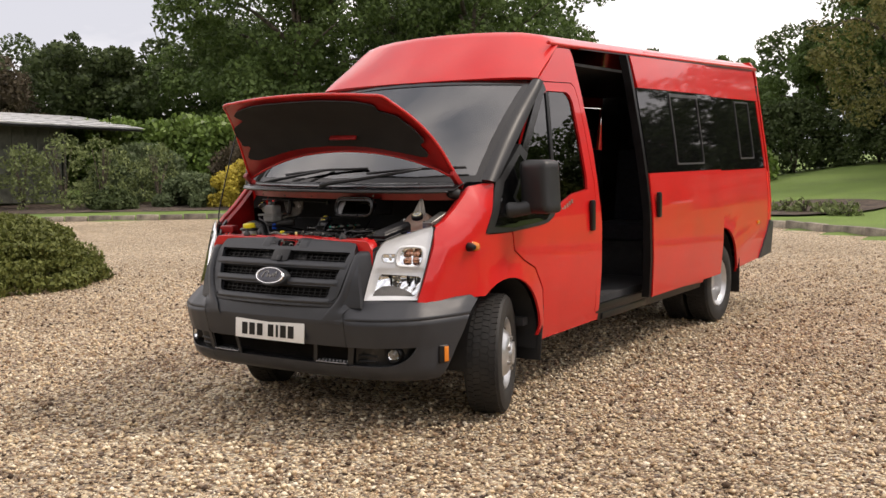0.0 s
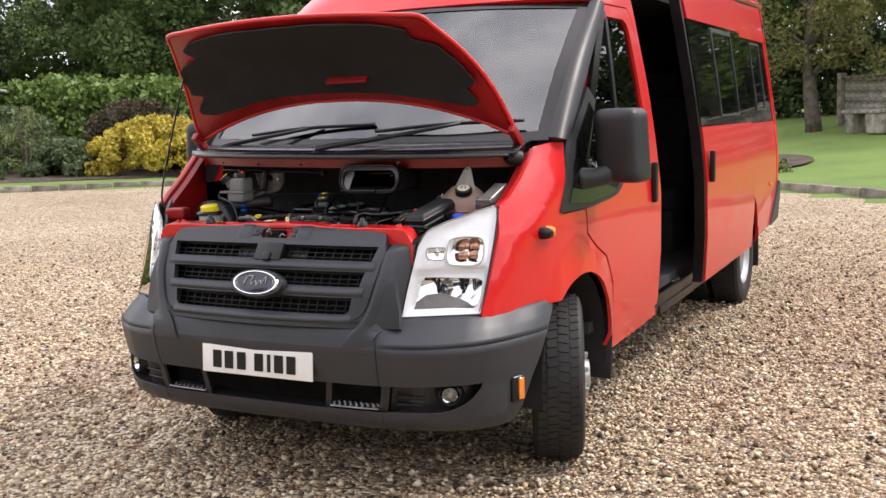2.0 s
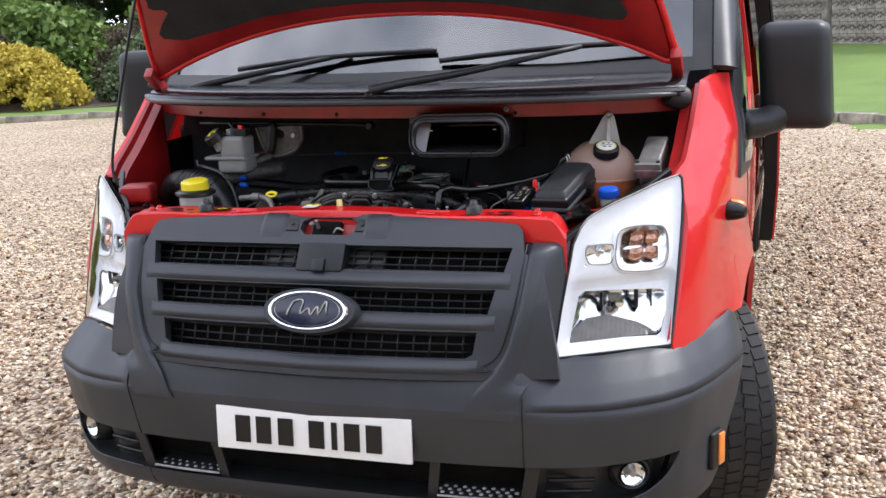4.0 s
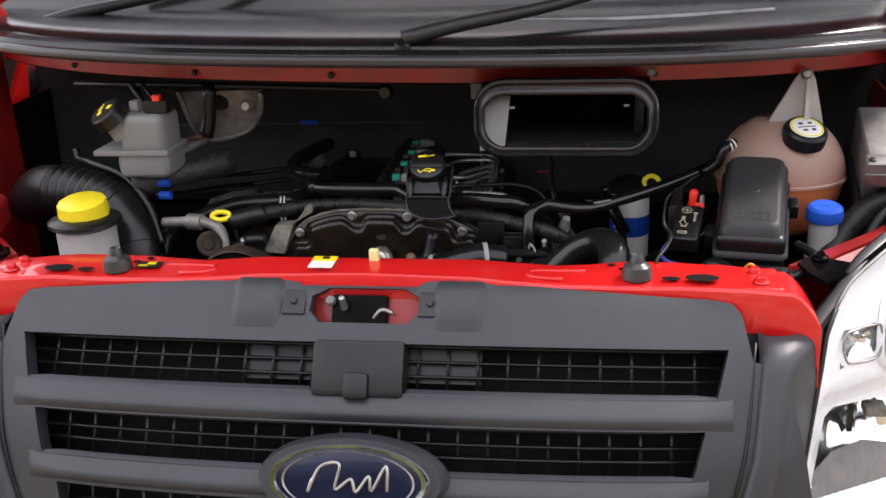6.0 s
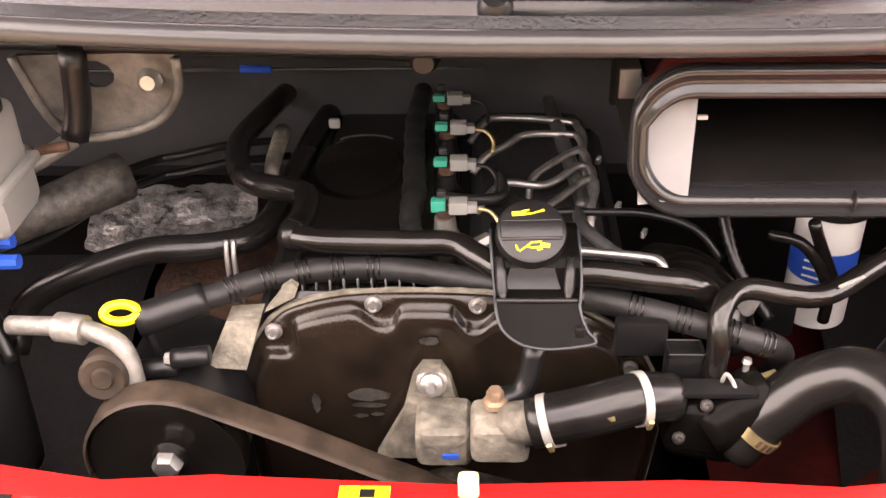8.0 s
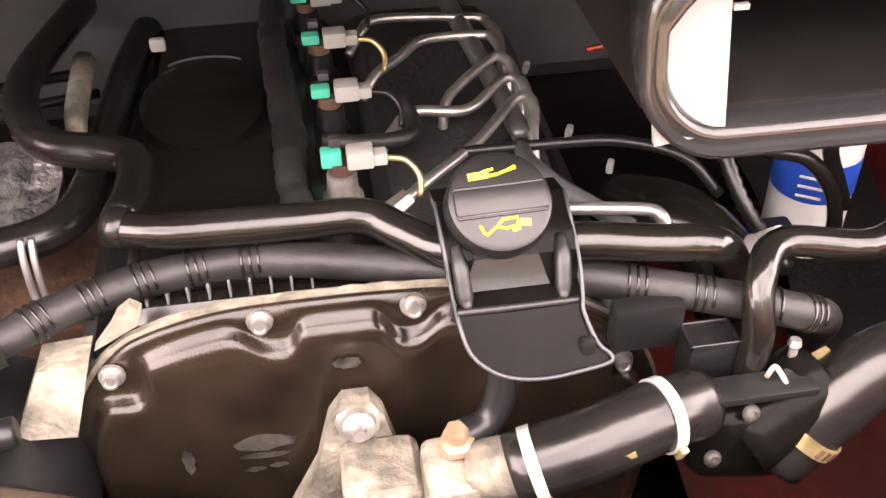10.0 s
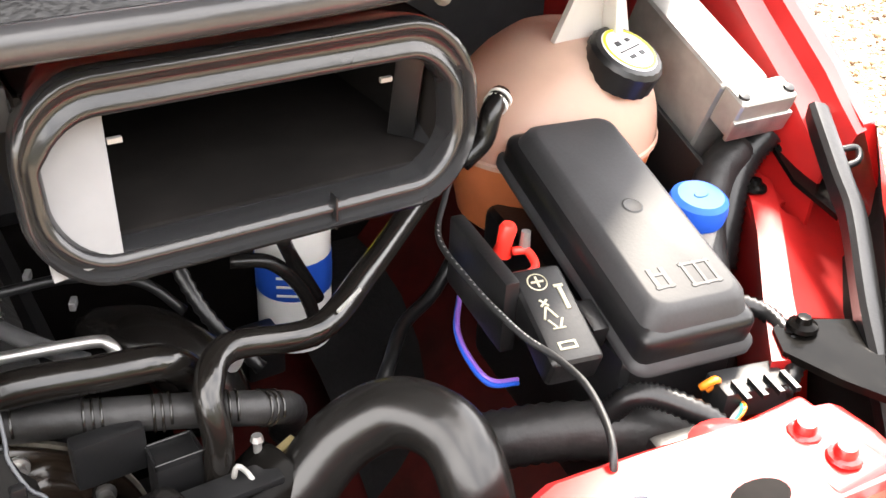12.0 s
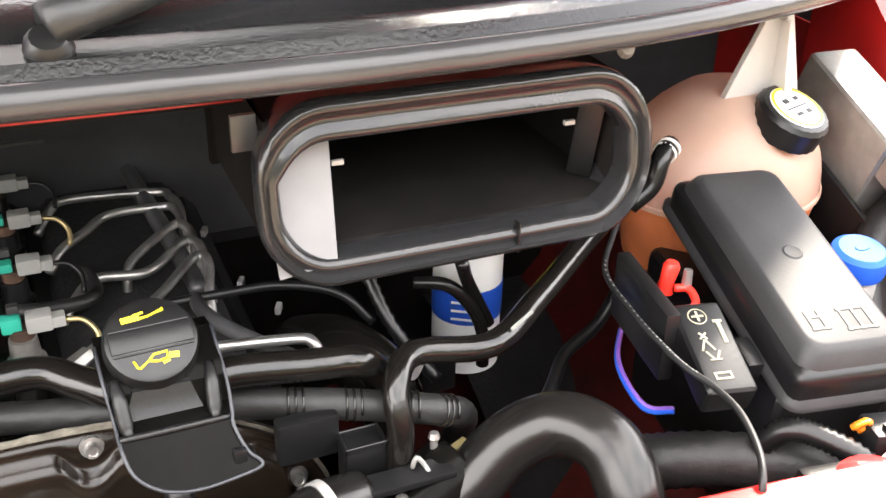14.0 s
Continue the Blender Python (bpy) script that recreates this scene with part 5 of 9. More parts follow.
for sgn in (1, -1):
    se = s_of(0.862)
    # bumper corner behind the fog-lamp pocket, with the pocket's rounded end
    part("bumper_corner", sheet([(sgn * a, b) for a, b in ((1.0, 0.372), (1.0, 0.475), (se, 0.475), (se - 0.006, 0.450), (se - 0.03, 0.418), (se - 0.075, 0.392), (se - 0.13, 0.378), (se - 0.18, 0.372))], [], lambda a, b: bumper_point(a, b), [sgn * c for c in steps(se - 0.15, 0.97, 14)], [0.39, 0.41, 0.43, 0.45]), M_TRIM, front, smooth=50)
    part("pocket_lip", tube([bumper_point(sgn * a, b, -0.0005) for a, b in ((se, 0.474), (se - 0.006, 0.450), (se - 0.03, 0.418), (se - 0.075, 0.392), (se - 0.13, 0.378), (se - 0.22, 0.372), (s_of(0.55), 0.372))], 0.0026, 4, 6), M_TRIM, front)
    for xa, xb in ((0.278, 0.303), (0.513, 0.548)):
        part("intake_post", grid(lambda x, z: bumper_point(sgn * s_of(x), z, 0.016), steps(xa, xb, 4), [0.368, 0.40, 0.44, 0.478], thick=0.006), M_TRIMB, front)
    part("fog_surround", grid(lambda x, z: bumper_point(sgn * s_of(x), z, 0.045 + 0.01 * math.sin((x - 0.55) * 40)), steps(0.548, 0.87, 12), [0.366, 0.42, 0.48], thick=0.0), M_TRIMB, front)
    for z in (0.395, 0.425):
        part("pocket_slat", tube([bumper_point(sgn * s_of(x), z, 0.036) for x in (0.57, 0.61, 0.65, 0.69)], 0.006, 3, 6), M_BLACK, front)
    # tread plate of the step: bright edge, raised dots
    tread = part("step_tread", grid(lambda x, v: bumper_point(sgn * s_of(x), 0.380 + 0.006 * v, 0.008 + 0.07 * v), steps(0.305, 0.511, 6), (0, 1), thick=0.004), M_TRIMB, front)
    part("step_strip", tube([bumper_point(sgn * s_of(x), 0.381, 0.006) for x in steps(0.305, 0.511, 5)], 0.0034, 2, 6), M_PALESTEP, tread)
    dots = bmesh.new()
    for r in range(3):
        for q in range(8 + r % 2):
            p = Vector(bumper_point(sgn * s_of(0.314 + 0.0245 * q - 0.010 * (r % 2)), 0.384, 0.020 + 0.018 * r))
            lathe([(0, 0.0035), (0.004, 0.003), (0.006, 0)], Matrix.Translation(p), 8, dots)
    part("tread_dots", dots, M_PALESTEP, tread)
    part("bumper_seam", tube([bumper_point(sgn * s_of(x, z), z, -0.0004) for x, z in ((0.524, 0.655), (0.524, 0.62), (0.523, 0.56), (0.522, 0.50), (0.522, 0.476))], 0.0016, 4, 6), M_BLACK, front)
    part("bumper_seam", tube([bumper_point(sgn * s_of(x, z), z, -0.0004) for x, z in ((0.522, 0.372), (0.52, 0.33), (0.518, 0.292))], 0.002, 3, 6), M_BLACK, front)
    c = Vector((sgn * 0.752, 0.150, 0.436))
    ax = (sgn * 0.45, -1, 0)
    fog = part("fog_lamp", lathe([(0.0, -0.02), (0.022, -0.015), (0.030, 0.004), (0.037, 0.010), (0.044, 0.004), (0.055, -0.03)], aim(c, ax), 24), M_BLACK, bus)
    part("fog_reflector", lathe([(0.0, -0.012), (0.012, -0.009), (0.022, -0.002), (0.029, 0.006)], aim(c + Vector((sgn * .002, -.004, 0)), ax), 20), M_CHROME, fog)
    part("fog_bulb", lathe([(0, 0.008), (0.007, 0.006), (0.008, -0.01)], aim(c + Vector((sgn * .002, -.004, 0)), ax), 12), M_GREYMOD, fog)
    lens = part("fog_glass", lathe([(0.0, 0.018), (0.015, 0.016), (0.030, 0.009)], aim(c, ax), 20), M_LENS, fog)
    lens.visible_shadow = False
    sm = part("marker_holder", box(0, 0, 0, 0.03, 0.062, 0.100, 0.010, 3, m=Matrix.Translation((sgn * 0.927, 0.362, 0.424)) @ Matrix.Rotation(radians(-sgn * 24), 4, "Z")), M_BLACK, bus)
    part("marker_lens", box(0, 0, 0, 0.014, 0.028, 0.084, 0.005, 3, m=Matrix.Translation((sgn * 0.944, 0.369, 0.424)) @ Matrix.Rotation(radians(-sgn * 24), 4, "Z")), M_AMBER, sm)

# plate with plain bars in place of its characters
plate = part("number_plate", box(0, -0.004, 0.535, 0.52, 0.008, 0.111, 0.003, m=Matrix.Rotation(radians(-4), 4, "X")), M_LABEL, bus, "white number plate with plain dark bars")
for x in (-0.185, -0.128, -0.068, 0.015, 0.062, 0.108, 0.165):
    part("plate_bar", box(x, -0.0095, 0.535, 0.040 if abs(x - 0.062) > 0.01 else 0.014, 0.004, 0.068, m=Matrix.Rotation(radians(-4), 4, "X")), M_BLACK, plate)

GF = [(0.66, 0.0), (0.72, 0.006), (0.80, 0.028), (0.86, 0.052), (0.92, 0.09), (0.978, 0.132), (1.0, 0.15), (1.02, 0.168), (1.030, 0.176), (1.042, 0.197)]


def grille_point(x, z, push=0.0):
    y = float(np.interp(z, [p[0] for p in GF], [p[1] for p in GF])) + push
    ax = abs(x)
    bow = 0.06 * (ax / 0.6) ** 3 * min(1, max(0.25, (1.04 - z) / 0.3))
    return (x, y + bow - 0.028 * max(0, (0.8 - z) / 0.14) * (1 - min(1, ax / 0.6)), z)


slots = [(0.736, 0.797, 0.415), (0.834, 0.889, 0.452), (0.924, 0.977, 0.482)]
holes = []
for i, (z0, z1, w) in enumerate(slots):
    holes.append([(-w + 0.03, z0), (w - 0.03, z0), (w - 0.008, z0 + 0.012), (w, z1), (-w, z1), (-w + 0.008, z0 + 0.012)] if i == 0 else [(-w + 0.015, z0), (w - 0.015, z0), (w, z1), (-w, z1)])
outer = [(-0.60, 0.69), (0.60, 0.69), (0.595, 0.75), (0.575, 0.86), (0.552, 0.955), (0.512, 0.965), (0.500, 1.012), (0.488, 1.024), (0.46, 1.028), (0.19, 1.040), (0.165, 1.047), (0.10, 1.047), (0.075, 1.036), (-0.085, 1.036), (-0.11, 1.047), (-0.175, 1.047), (-0.20, 1.040), (-0.46, 1.028), (-0.488, 1.024), (-0.500, 1.012), (-0.512, 0.965), (-0.552, 0.955), (-0.575, 0.86), (-0.595, 0.75)]
latch_hole = [(-0.055, 0.998), (0.065, 0.998), (0.082, 1.01), (0.082, 1.026), (0.06, 1.034), (-0.045, 1.034), (-0.068, 1.026), (-0.07, 1.01)]
gr = sheet(outer, holes + [latch_hole], lambda x, z: grille_point(x, z), steps(-0.55, 0.55, 22), [0.715, 0.76, 0.81, 0.85, 0.90, 0.94, 0.985, 1.0, 1.015, 1.03], depth=(0, 0.024, -0.014))
grille = part("grille", gr, M_TRIM, bus, smooth=28)
# slightly sunk frame line round the three slots
line = [(-0.515, 0.985), (-0.50, 0.86), (-0.47, 0.755), (-0.43, 0.722), (-0.38, 0.712), (0.38, 0.712), (0.43, 0.722), (0.47, 0.755), (0.50, 0.86), (0.515, 0.985)]
part("grille_groove", tube([Vector(grille_point(x, z)) + Vector((0, -0.001, 0)) for x, z in line], 0.0022, 4, 6), M_BLACK, grille)
for z0, z1, w in slots:
    # rounded nose of the bar below each slot: a sloping upper ledge and a face tucked in under it
    nose = ((0.001, 0.010), (-0.002, 0.0), (-0.014, -0.009), (-0.019, -0.011), (-0.024, -0.009), (-0.034, 0.001))
    part("grille_bar", grid(lambda x, k: grille_point(x * (w + 0.004), z0 + nose[k][0], -0.0015 + (nose[k][1] + 0.0015) * min(1, (1 - abs(x)) / 0.10 + 0.05) ** 0.7), [-1, -0.97, -0.9] + steps(-0.8, 0.8, 14) + [0.9, 0.97, 1], range(6), thick=0.0), M_TRIM, grille, smooth=50)
gm = bmesh.new()
for z0, z1, w in slots:
    n = int(w * 2 / 0.039)
    for i in range(n + 1):
        x = -w + 2 * w * i / n
        tube([grille_point(x, z0 - 0.012, 0.03), grille_point(x, z1 + 0.008, 0.034)], 0.0026, 1, 4, bm=gm, soft=False)
    for t in (0.12, 0.42, 0.74):
        z = z0 + (z1 - z0) * t
        tube([grille_point(x, z, 0.031) for x in steps(-w, w, 12)], 0.0026, 1, 4, bm=gm, soft=False)
part("grille_mesh", gm, M_BLACK, grille)
# near-black sheet put in for the shade behind the slots
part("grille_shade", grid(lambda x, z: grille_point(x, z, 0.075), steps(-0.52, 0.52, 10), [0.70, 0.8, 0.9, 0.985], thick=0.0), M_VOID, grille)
for sx in (-1, 1):
    part("slot_infill", grid(lambda x, z: grille_point(x, z, 0.040), steps(sx * 0.065, sx * 0.165, 4), [0.920, 0.95, 0.985], thick=0.0), M_BLACK, grille)
part("lock_block", box(0.005, 0.125, 0.94, 0.125, 0.05, 0.075, 0.008, m=Matrix.Rotation(radians(-32), 4, "X")), M_BLACK, grille)
for sx in (-0.040, 0.050):
    # flat near-black plates painted as the lock block's two shaded recesses
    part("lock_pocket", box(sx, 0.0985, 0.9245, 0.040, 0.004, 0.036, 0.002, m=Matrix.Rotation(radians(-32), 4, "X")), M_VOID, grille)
part("lock_plug", box(0.005, 0.105, 0.925, 0.035, 0.05, 0.035, 0.008, m=Matrix.Rotation(radians(-32), 4, "X")), M_BLACK, grille)
for sgn in (1, -1):
    def tab_pt(a, b):
        x = sgn * 0.140 - 0.005 + 0.040 * a
        z = 0.985 + 0.060 * b
        e = min(1, (1 - abs(a)) / 0.35)
        lift = 0.012 * (e * e * (3 - 2 * e)) * min(1, b / 0.45)
        p = grille_point(x, min(z, 1.042))
        return (x, p[1] - lift * 0.8 + 0.002 + (0.012 if b > 0.95 else 0), z - 0.001 + lift * 0.25)

    part("cover_tab", grid(tab_pt, steps(-1, 1, 14), [0, 0.15, 0.3, 0.45, 0.6, 0.8, 0.92, 1.0], thick=0.0), M_TRIM, grille, smooth=70)
    # side tower of the bumper between grille and lamp
    def tower(a, z):
        x0 = float(np.interp(z, (0.60, 0.66, 0.70, 0.755, 0.86, 0.985), (0.38, 0.41, 0.445, 0.478, 0.507, 0.522)))
        x1 = float(np.interp(z, (0.60, 0.66, 0.675, 0.716, 0.93, 0.985), (0.500, 0.520, 0.530, 0.576, 0.602, 0.607)))
        x = x0 + (x1 - x0) * a
        k = min(1, max(0, (z - 0.63) / 0.13))
        k = k * k * (3 - 2 * k)
        low_y = float(np.interp(x, [p[0] for p in PLAN], [p[1] for p in PLAN])) + float(np.interp(z, [p[0] for p in PROF_MID], [p[1] for p in PROF_MID])) * 0.6 - 0.003
        e = 0.014 * (max(0, 0.12 - a) / 0.12) ** 2 * k + 0.03 * max(0, (z - 0.968) / 0.017) ** 2
        y = low_y + (grille_point(x, z)[1] - 0.008 - 0.006 * math.sin(math.pi * a) - low_y) * k + e
        rim = lamp_y(x1, z) if z > 0.716 else float(np.interp(z, (0.60, 0.66, 0.675, 0.716), (0.006, 0.014, 0.024, lamp_y(x1, 0.716))))
        return (sgn * x, y + (rim - y) * max(0, (a - 0.2) / 0.8) ** 1.7, z)

    part("bumper_tower", grid(tower, [0, 0.04, 0.08, 0.12, 0.25, 0.4, 0.5, 0.6, 0.7, 0.8, 0.88, 0.95, 1], [0.60, 0.615, 0.63, 0.645, 0.66, 0.675, 0.69, 0.705, 0.72, 0.74, 0.76, 0.80, 0.86, 0.92, 0.955, 0.968, 0.977, 0.985], thick=0.003), M_TRIM, front, smooth=70)
    cl = box(0, 0, 0, 0.032, 0.036, 0.004, 0.0015)
    bmesh.ops.transform(cl, matrix=Matrix.Translation((sgn * 0.094 + 0.002, 0.1665, 1.019)) @ Matrix.Rotation(radians(42), 4, "X"), verts=cl.verts)
    part("cover_recess", cl, M_TRIMB, grille)
    part("clip_pin", lathe([(0, 0.004), (0.004, 0.0035), (0.0055, 0)], aim((sgn * 0.094 + 0.002, 0.165, 1.021), (0, -0.7, 0.7)), 10), M_TRIMB, grille)
    part("cover_bracket", sheet([(0.490, 0.955), (0.588, 0.955), (0.588, 0.998), (0.575, 1.006), (0.490, 1.010)], [], lambda x, z: (sgn * x, 0.176 + 0.3 * (z - 0.955) + 0.15 * (x - 0.5), z), [], [], depth=(0, 0.008, 0)), M_TRIMB, grille)
    part("bracket_screw", lathe([(0, 0.005), (0.005, 0.0045), (0.008, 0.003), (0.010, 0)], aim((sgn * 0.533, 0.190, 0.987), (0, -1, 0.3)), 12), M_BLACK, grille)

# oval badge
om = Matrix.Translation((0.008, 0.010, 0.842)) @ Matrix.Rotation(radians(90 - 22), 4, "X") @ Matrix.Diagonal((1.0, 0.45, 1.0, 1.0))
badge = part("badge_mount", lathe([(0, 0.0), (0.118, 0.0), (0.122, -0.01), (0.125, -0.03)], om, 48), M_TRIM, bus)
part("badge_ring", lathe([(0.092, 0.004), (0.095, 0.009), (0.101, 0.009), (0.105, 0.002)], om, 48), M_CHROME, badge)
part("badge_field", lathe([(0, 0.009), (0.05, 0.0085), (0.0935, 0.006)], om, 48), M_NAVY, badge)
fine = bmesh.new()
lathe([(0.083, 0.0075), (0.0845, 0.0092), (0.086, 0.0075)], om, 48, fine)
wave = [(-0.045, 0.006), (-0.05, -0.03), (-0.035, 0.04), (-0.01, 0.05), (-0.015, -0.02), (0.005, 0.01), (0.012, -0.025), (0.028, 0.02), (0.032, -0.02), (0.05, 0.05), (0.052, -0.02)]
tube([om @ Vector((x, y, 0.011)) for x, y in wave], 0.0022, 5, 6, bm=fine)
part("badge_emblem", fine, M_STEEL, badge, "plain chrome squiggle")


# headlamps
LAMP_OUT = [(0.578, 0.718), (0.589, 0.82), (0.606, 0.93), (0.612, 0.974), (0.625, 1.006), (0.644, 1.032), (0.676, 1.050), (0.705, 1.063), (0.748, 1.079), (0.793, 1.097), (0.836, 1.109)]


def lamp_side(z):
    """Outer edge of the lamp, along the wing."""
    return float(np.interp(z, [p[0] for p in LAMP_EDGE], [p[1] for p in LAMP_EDGE]))


def lamp_rim_gap(x, z):
    """Distance from the lamp's outline."""
    p = Vector((x, z))
    best = 1.0
    for (ax, az), (bx, bz) in zip(LAMP_LOOP, LAMP_LOOP[1:] + LAMP_LOOP[:1]):
        a, b = Vector((ax, az)), Vector((bx, bz))
        t = min(1, max(0, (p - a).dot(b - a) / max(1e-9, (b - a).length_squared)))
        best = min(best, (p - a.lerp(b, t)).length)
    return best


LAMP_LOOP = LAMP_OUT + [(lamp_side(z), z) for z in (1.10, 1.06, 1.0, 0.94, 0.88, 0.80, 0.719)]
LOW_WIN = [(0.606, 0.758), (0.622, 0.848), (0.634, 0.858), (0.70, 0.853), (0.80, 0.844), (0.814, 0.834), (0.814, 0.79), (0.806, 0.746), (0.797, 0.740), (0.70, 0.744), (0.625, 0.748)]
IND_WIN = [(0.704, 0.950), (0.704, 0.934), (0.709, 0.915), (0.722, 0.903), (0.767, 0.896), (0.800, 0.897), (0.813, 0.906), (0.818, 0.931), (0.815, 0.970), (0.806, 0.990), (0.793, 0.997), (0.756, 1.001), (0.722, 0.998), (0.708, 0.985)]
POS_WIN = [(0.640, 0.944), (0.646, 0.929), (0.655, 0.924), (0.688, 0.921), (0.697, 0.932), (0.697, 0.956), (0.690, 0.965), (0.650, 0.966), (0.641, 0.960)]


def lamp_frame(x, z):
    """White inner frame: level with the rim at its edge, sunk inside, deeper round the low beam."""
    e = min(1, lamp_rim_gap(x, z) / 0.022)
    sunk = float(np.interp(z, (0.735, 0.752, 0.862, 0.893), (0.014, 0.030, 0.030, 0.009)))
    return lamp_y(x, z) + sunk * e * e * (3 - 2 * e) + 0.002


def shrink(loop, k):
    cx, cz = sum(p[0] for p in loop) / len(loop), sum(p[1] for p in loop) / len(loop)
    return [(cx + (x - cx) * k, cz + (z - cz) * k) for x, z in loop]


def facet(i, j, size):
    return size * (math.sin(i * 12.9898 + j * 78.233) * 43758.5453 % 1.0 - 0.5)


for sgn in (1, -1):
    lx = steps(0.60, 0.82, 12)
    lz = steps(0.74, 1.08, 14)
    bm = sheet(LAMP_LOOP, [LOW_WIN, IND_WIN, POS_WIN], lambda x, z: (sgn * x, lamp_frame(x, z), z), lx + [0.585, 0.593, 0.83], lz + [0.725, 0.731, 0.752, 0.862, 0.893], depth=(0, 0.004, 0))
    lamp = part("headlamp", bm, M_LAMPW, bus, smooth=50)
    part("lamp_shell", sheet(LAMP_LOOP, [], lambda x, z: (sgn * x, lamp_y(x, z) + 0.024 + 0.070 * min(1, lamp_rim_gap(x, z) / 0.05) * min(1, max(0, (1.06 - z) / 0.1)), z), lx, lz), M_VOID, lamp)

    # low beam: a faceted bowl, the bulb's shield and the ribbed ledge under it
    def bowl(i, j):
        x, z = 0.604 + 0.212 * i / 17, 0.742 + 0.114 * j / 7
        dip = 0.060 * math.sin(math.pi * min(1, max(0, i / 17))) ** 0.6 * (0.12, 0.3, 0.48, 0.66, 0.82, 0.95, 1.0, 0.35)[j]
        return (sgn * (x + facet(i, j, 0.006)), lamp_y(x, z) + 0.032 + dip + facet(j, i, 0.017), z + facet(i + 5, j, 0.004))

    part("low_beam_reflector", grid(bowl, range(18), range(8), thick=0.0), M_REFLECT, lamp, smooth=5)
    ARCHED = [(0.604, 0.766), (0.637, 0.792), (0.683, 0.796), (0.749, 0.772), (0.800, 0.742)]
    for k in range(18):
        def rib(t, v):
            x = 0.606 + 0.192 * (k + t) / 18
            za = float(np.interp(x, [p[0] for p in ARCHED], [p[1] for p in ARCHED]))
            z = 0.744 + max(0.002, za - 0.744) * v
            return (sgn * x, lamp_y(x, z) + 0.024 + 0.018 * v - 0.0014 * math.sin(math.pi * t), z)
        part("ledge_rib", grid(rib, steps(0, 1, 3), steps(0, 1, 3), thick=0.0), M_LEDGE, lamp, smooth=60)
    part("bulb_shield", box(sgn * 0.700, lamp_y(0.70, 0.84) + 0.036, 0.836, 0.030, 0.03, 0.014, 0.004), M_PALECAST, lamp)
    part("bulb_cap", lathe([(0, 0.03), (0.010, 0.028), (0.012, 0.0)], aim((sgn * 0.704, lamp_y(0.704, 0.81) + 0.066, 0.818), (sgn * 0.3, -1, 0.1)), 14), M_CHROME, lamp)
    for x, w in ((0.668, 0.007), (0.745, 0.010), (0.778, 0.004)):
        part("reflector_gap", box(sgn * x, lamp_y(x, 0.82) + 0.058, 0.825, w, 0.012, 0.045, 0.001), M_BLACK, lamp)

    # indicator: raised housing, faceted bowl, tinted panels painted as the amber bulb's reflection
    def housing(i, k):
        loop = shrink(IND_WIN, (1.22, 1.12, 1.03, 0.98, 0.90)[k])
        x, z = loop[i % len(loop)]
        return (sgn * x, lamp_y(x, z) + (0.008, 0.001, -0.002, 0.001, 0.020)[k] + 0.002, z)

    part("indicator_housing", grid(housing, range(len(IND_WIN) + 1), range(5), thick=0.0), M_LAMPW, lamp, smooth=60)
    for nm, loop, lift in (("indicator_rim", shrink(IND_WIN, 1.005), -0.001), ("side_light_rim", shrink(POS_WIN, 1.02), 0.004)):
        pts = [(sgn * x, lamp_y(x, z) + lift, z) for x, z in loop]
        part(nm, tube(pts + pts[:1], 0.0017, 3, 6), M_GREYMOD, lamp)

    def cup(i, j):
        x, z = 0.702 + 0.118 * i / 8, 0.894 + 0.110 * j / 7
        dip = 0.030 * math.sin(math.pi * i / 8) ** 0.5 * math.sin(math.pi * j / 7) ** 0.5
        return (sgn * x, lamp_y(x, z) + 0.024 + dip + facet(i, j + 3, 0.010), z)

    part("indicator_reflector", grid(cup, range(9), range(8), thick=0.0), M_REFLECT, lamp, smooth=5)

    for ix in (0, 1):
        for iz in (0, 1):
            px, pz = 0.746 + 0.033 * ix, 0.931 + 0.036 * iz
            part("amber_reflection", sheet(rounded(px - 0.0145, pz - 0.0155, px + 0.0145, pz + 0.0155, 0.006, 4), [], lambda x, z: (sgn * x, lamp_y(x, z) + 0.018 + 30 * ((x - px) ** 2 + (z - pz) ** 2) + 0.12 * (x - px) * (1 - 2 * ix) - 0.15 * (z - pz) * (1 - 2 * iz), z), steps(px - 0.012, px + 0.012, 4), steps(pz - 0.012, pz + 0.012, 4)), M_AMBERBULB, lamp, "panel tinted as a reflected amber bulb", smooth=70)

    def nook(i, j):
        x, z = 0.637 + 0.064 * i / 5, 0.919 + 0.049 * j / 4
        return (sgn * x, lamp_y(x, z) + 0.012 + 0.018 * math.sin(math.pi * i / 5) * math.sin(math.pi * j / 4) + facet(i + 2, j, 0.008), z)

    part("side_light_reflector", grid(nook, range(6), range(5), thick=0.0), M_REFLECT, lamp, smooth=5)
    part("side_light_bulb", lathe([(0, 0.012), (0.006, 0.010), (0.008, -0.008)], aim((sgn * 0.668, lamp_y(0.668, 0.945) + 0.026, 0.946), (sgn * 0.4, -1, 0.1)), 12), M_CHROME, lamp)

    cover = sheet(LAMP_LOOP, [], lambda x, z: (sgn * x, lamp_y(x, z) - 0.028 * min(1, lamp_rim_gap(x, z) / 0.08) ** 0.6, z), lx + [0.585, 0.593, 0.83], lz + [0.725, 0.731])
    cv = part("lamp_cover", cover, M_LENS, lamp, "clear plastic cover", smooth=70)
    cv.visible_shadow = False
    pts = [(sgn * x, lamp_y(x, z) + 0.001, z) for x, z in LAMP_LOOP]
    seal = pts[10:] + pts[:5]
    part("lamp_gasket", tube(seal, 0.0036, 2, 6, soft=False), M_RUBBER, lamp)
    part("lamp_lip", tube(pts[4:11], 0.0026, 3, 6), M_GREYMOD, lamp)


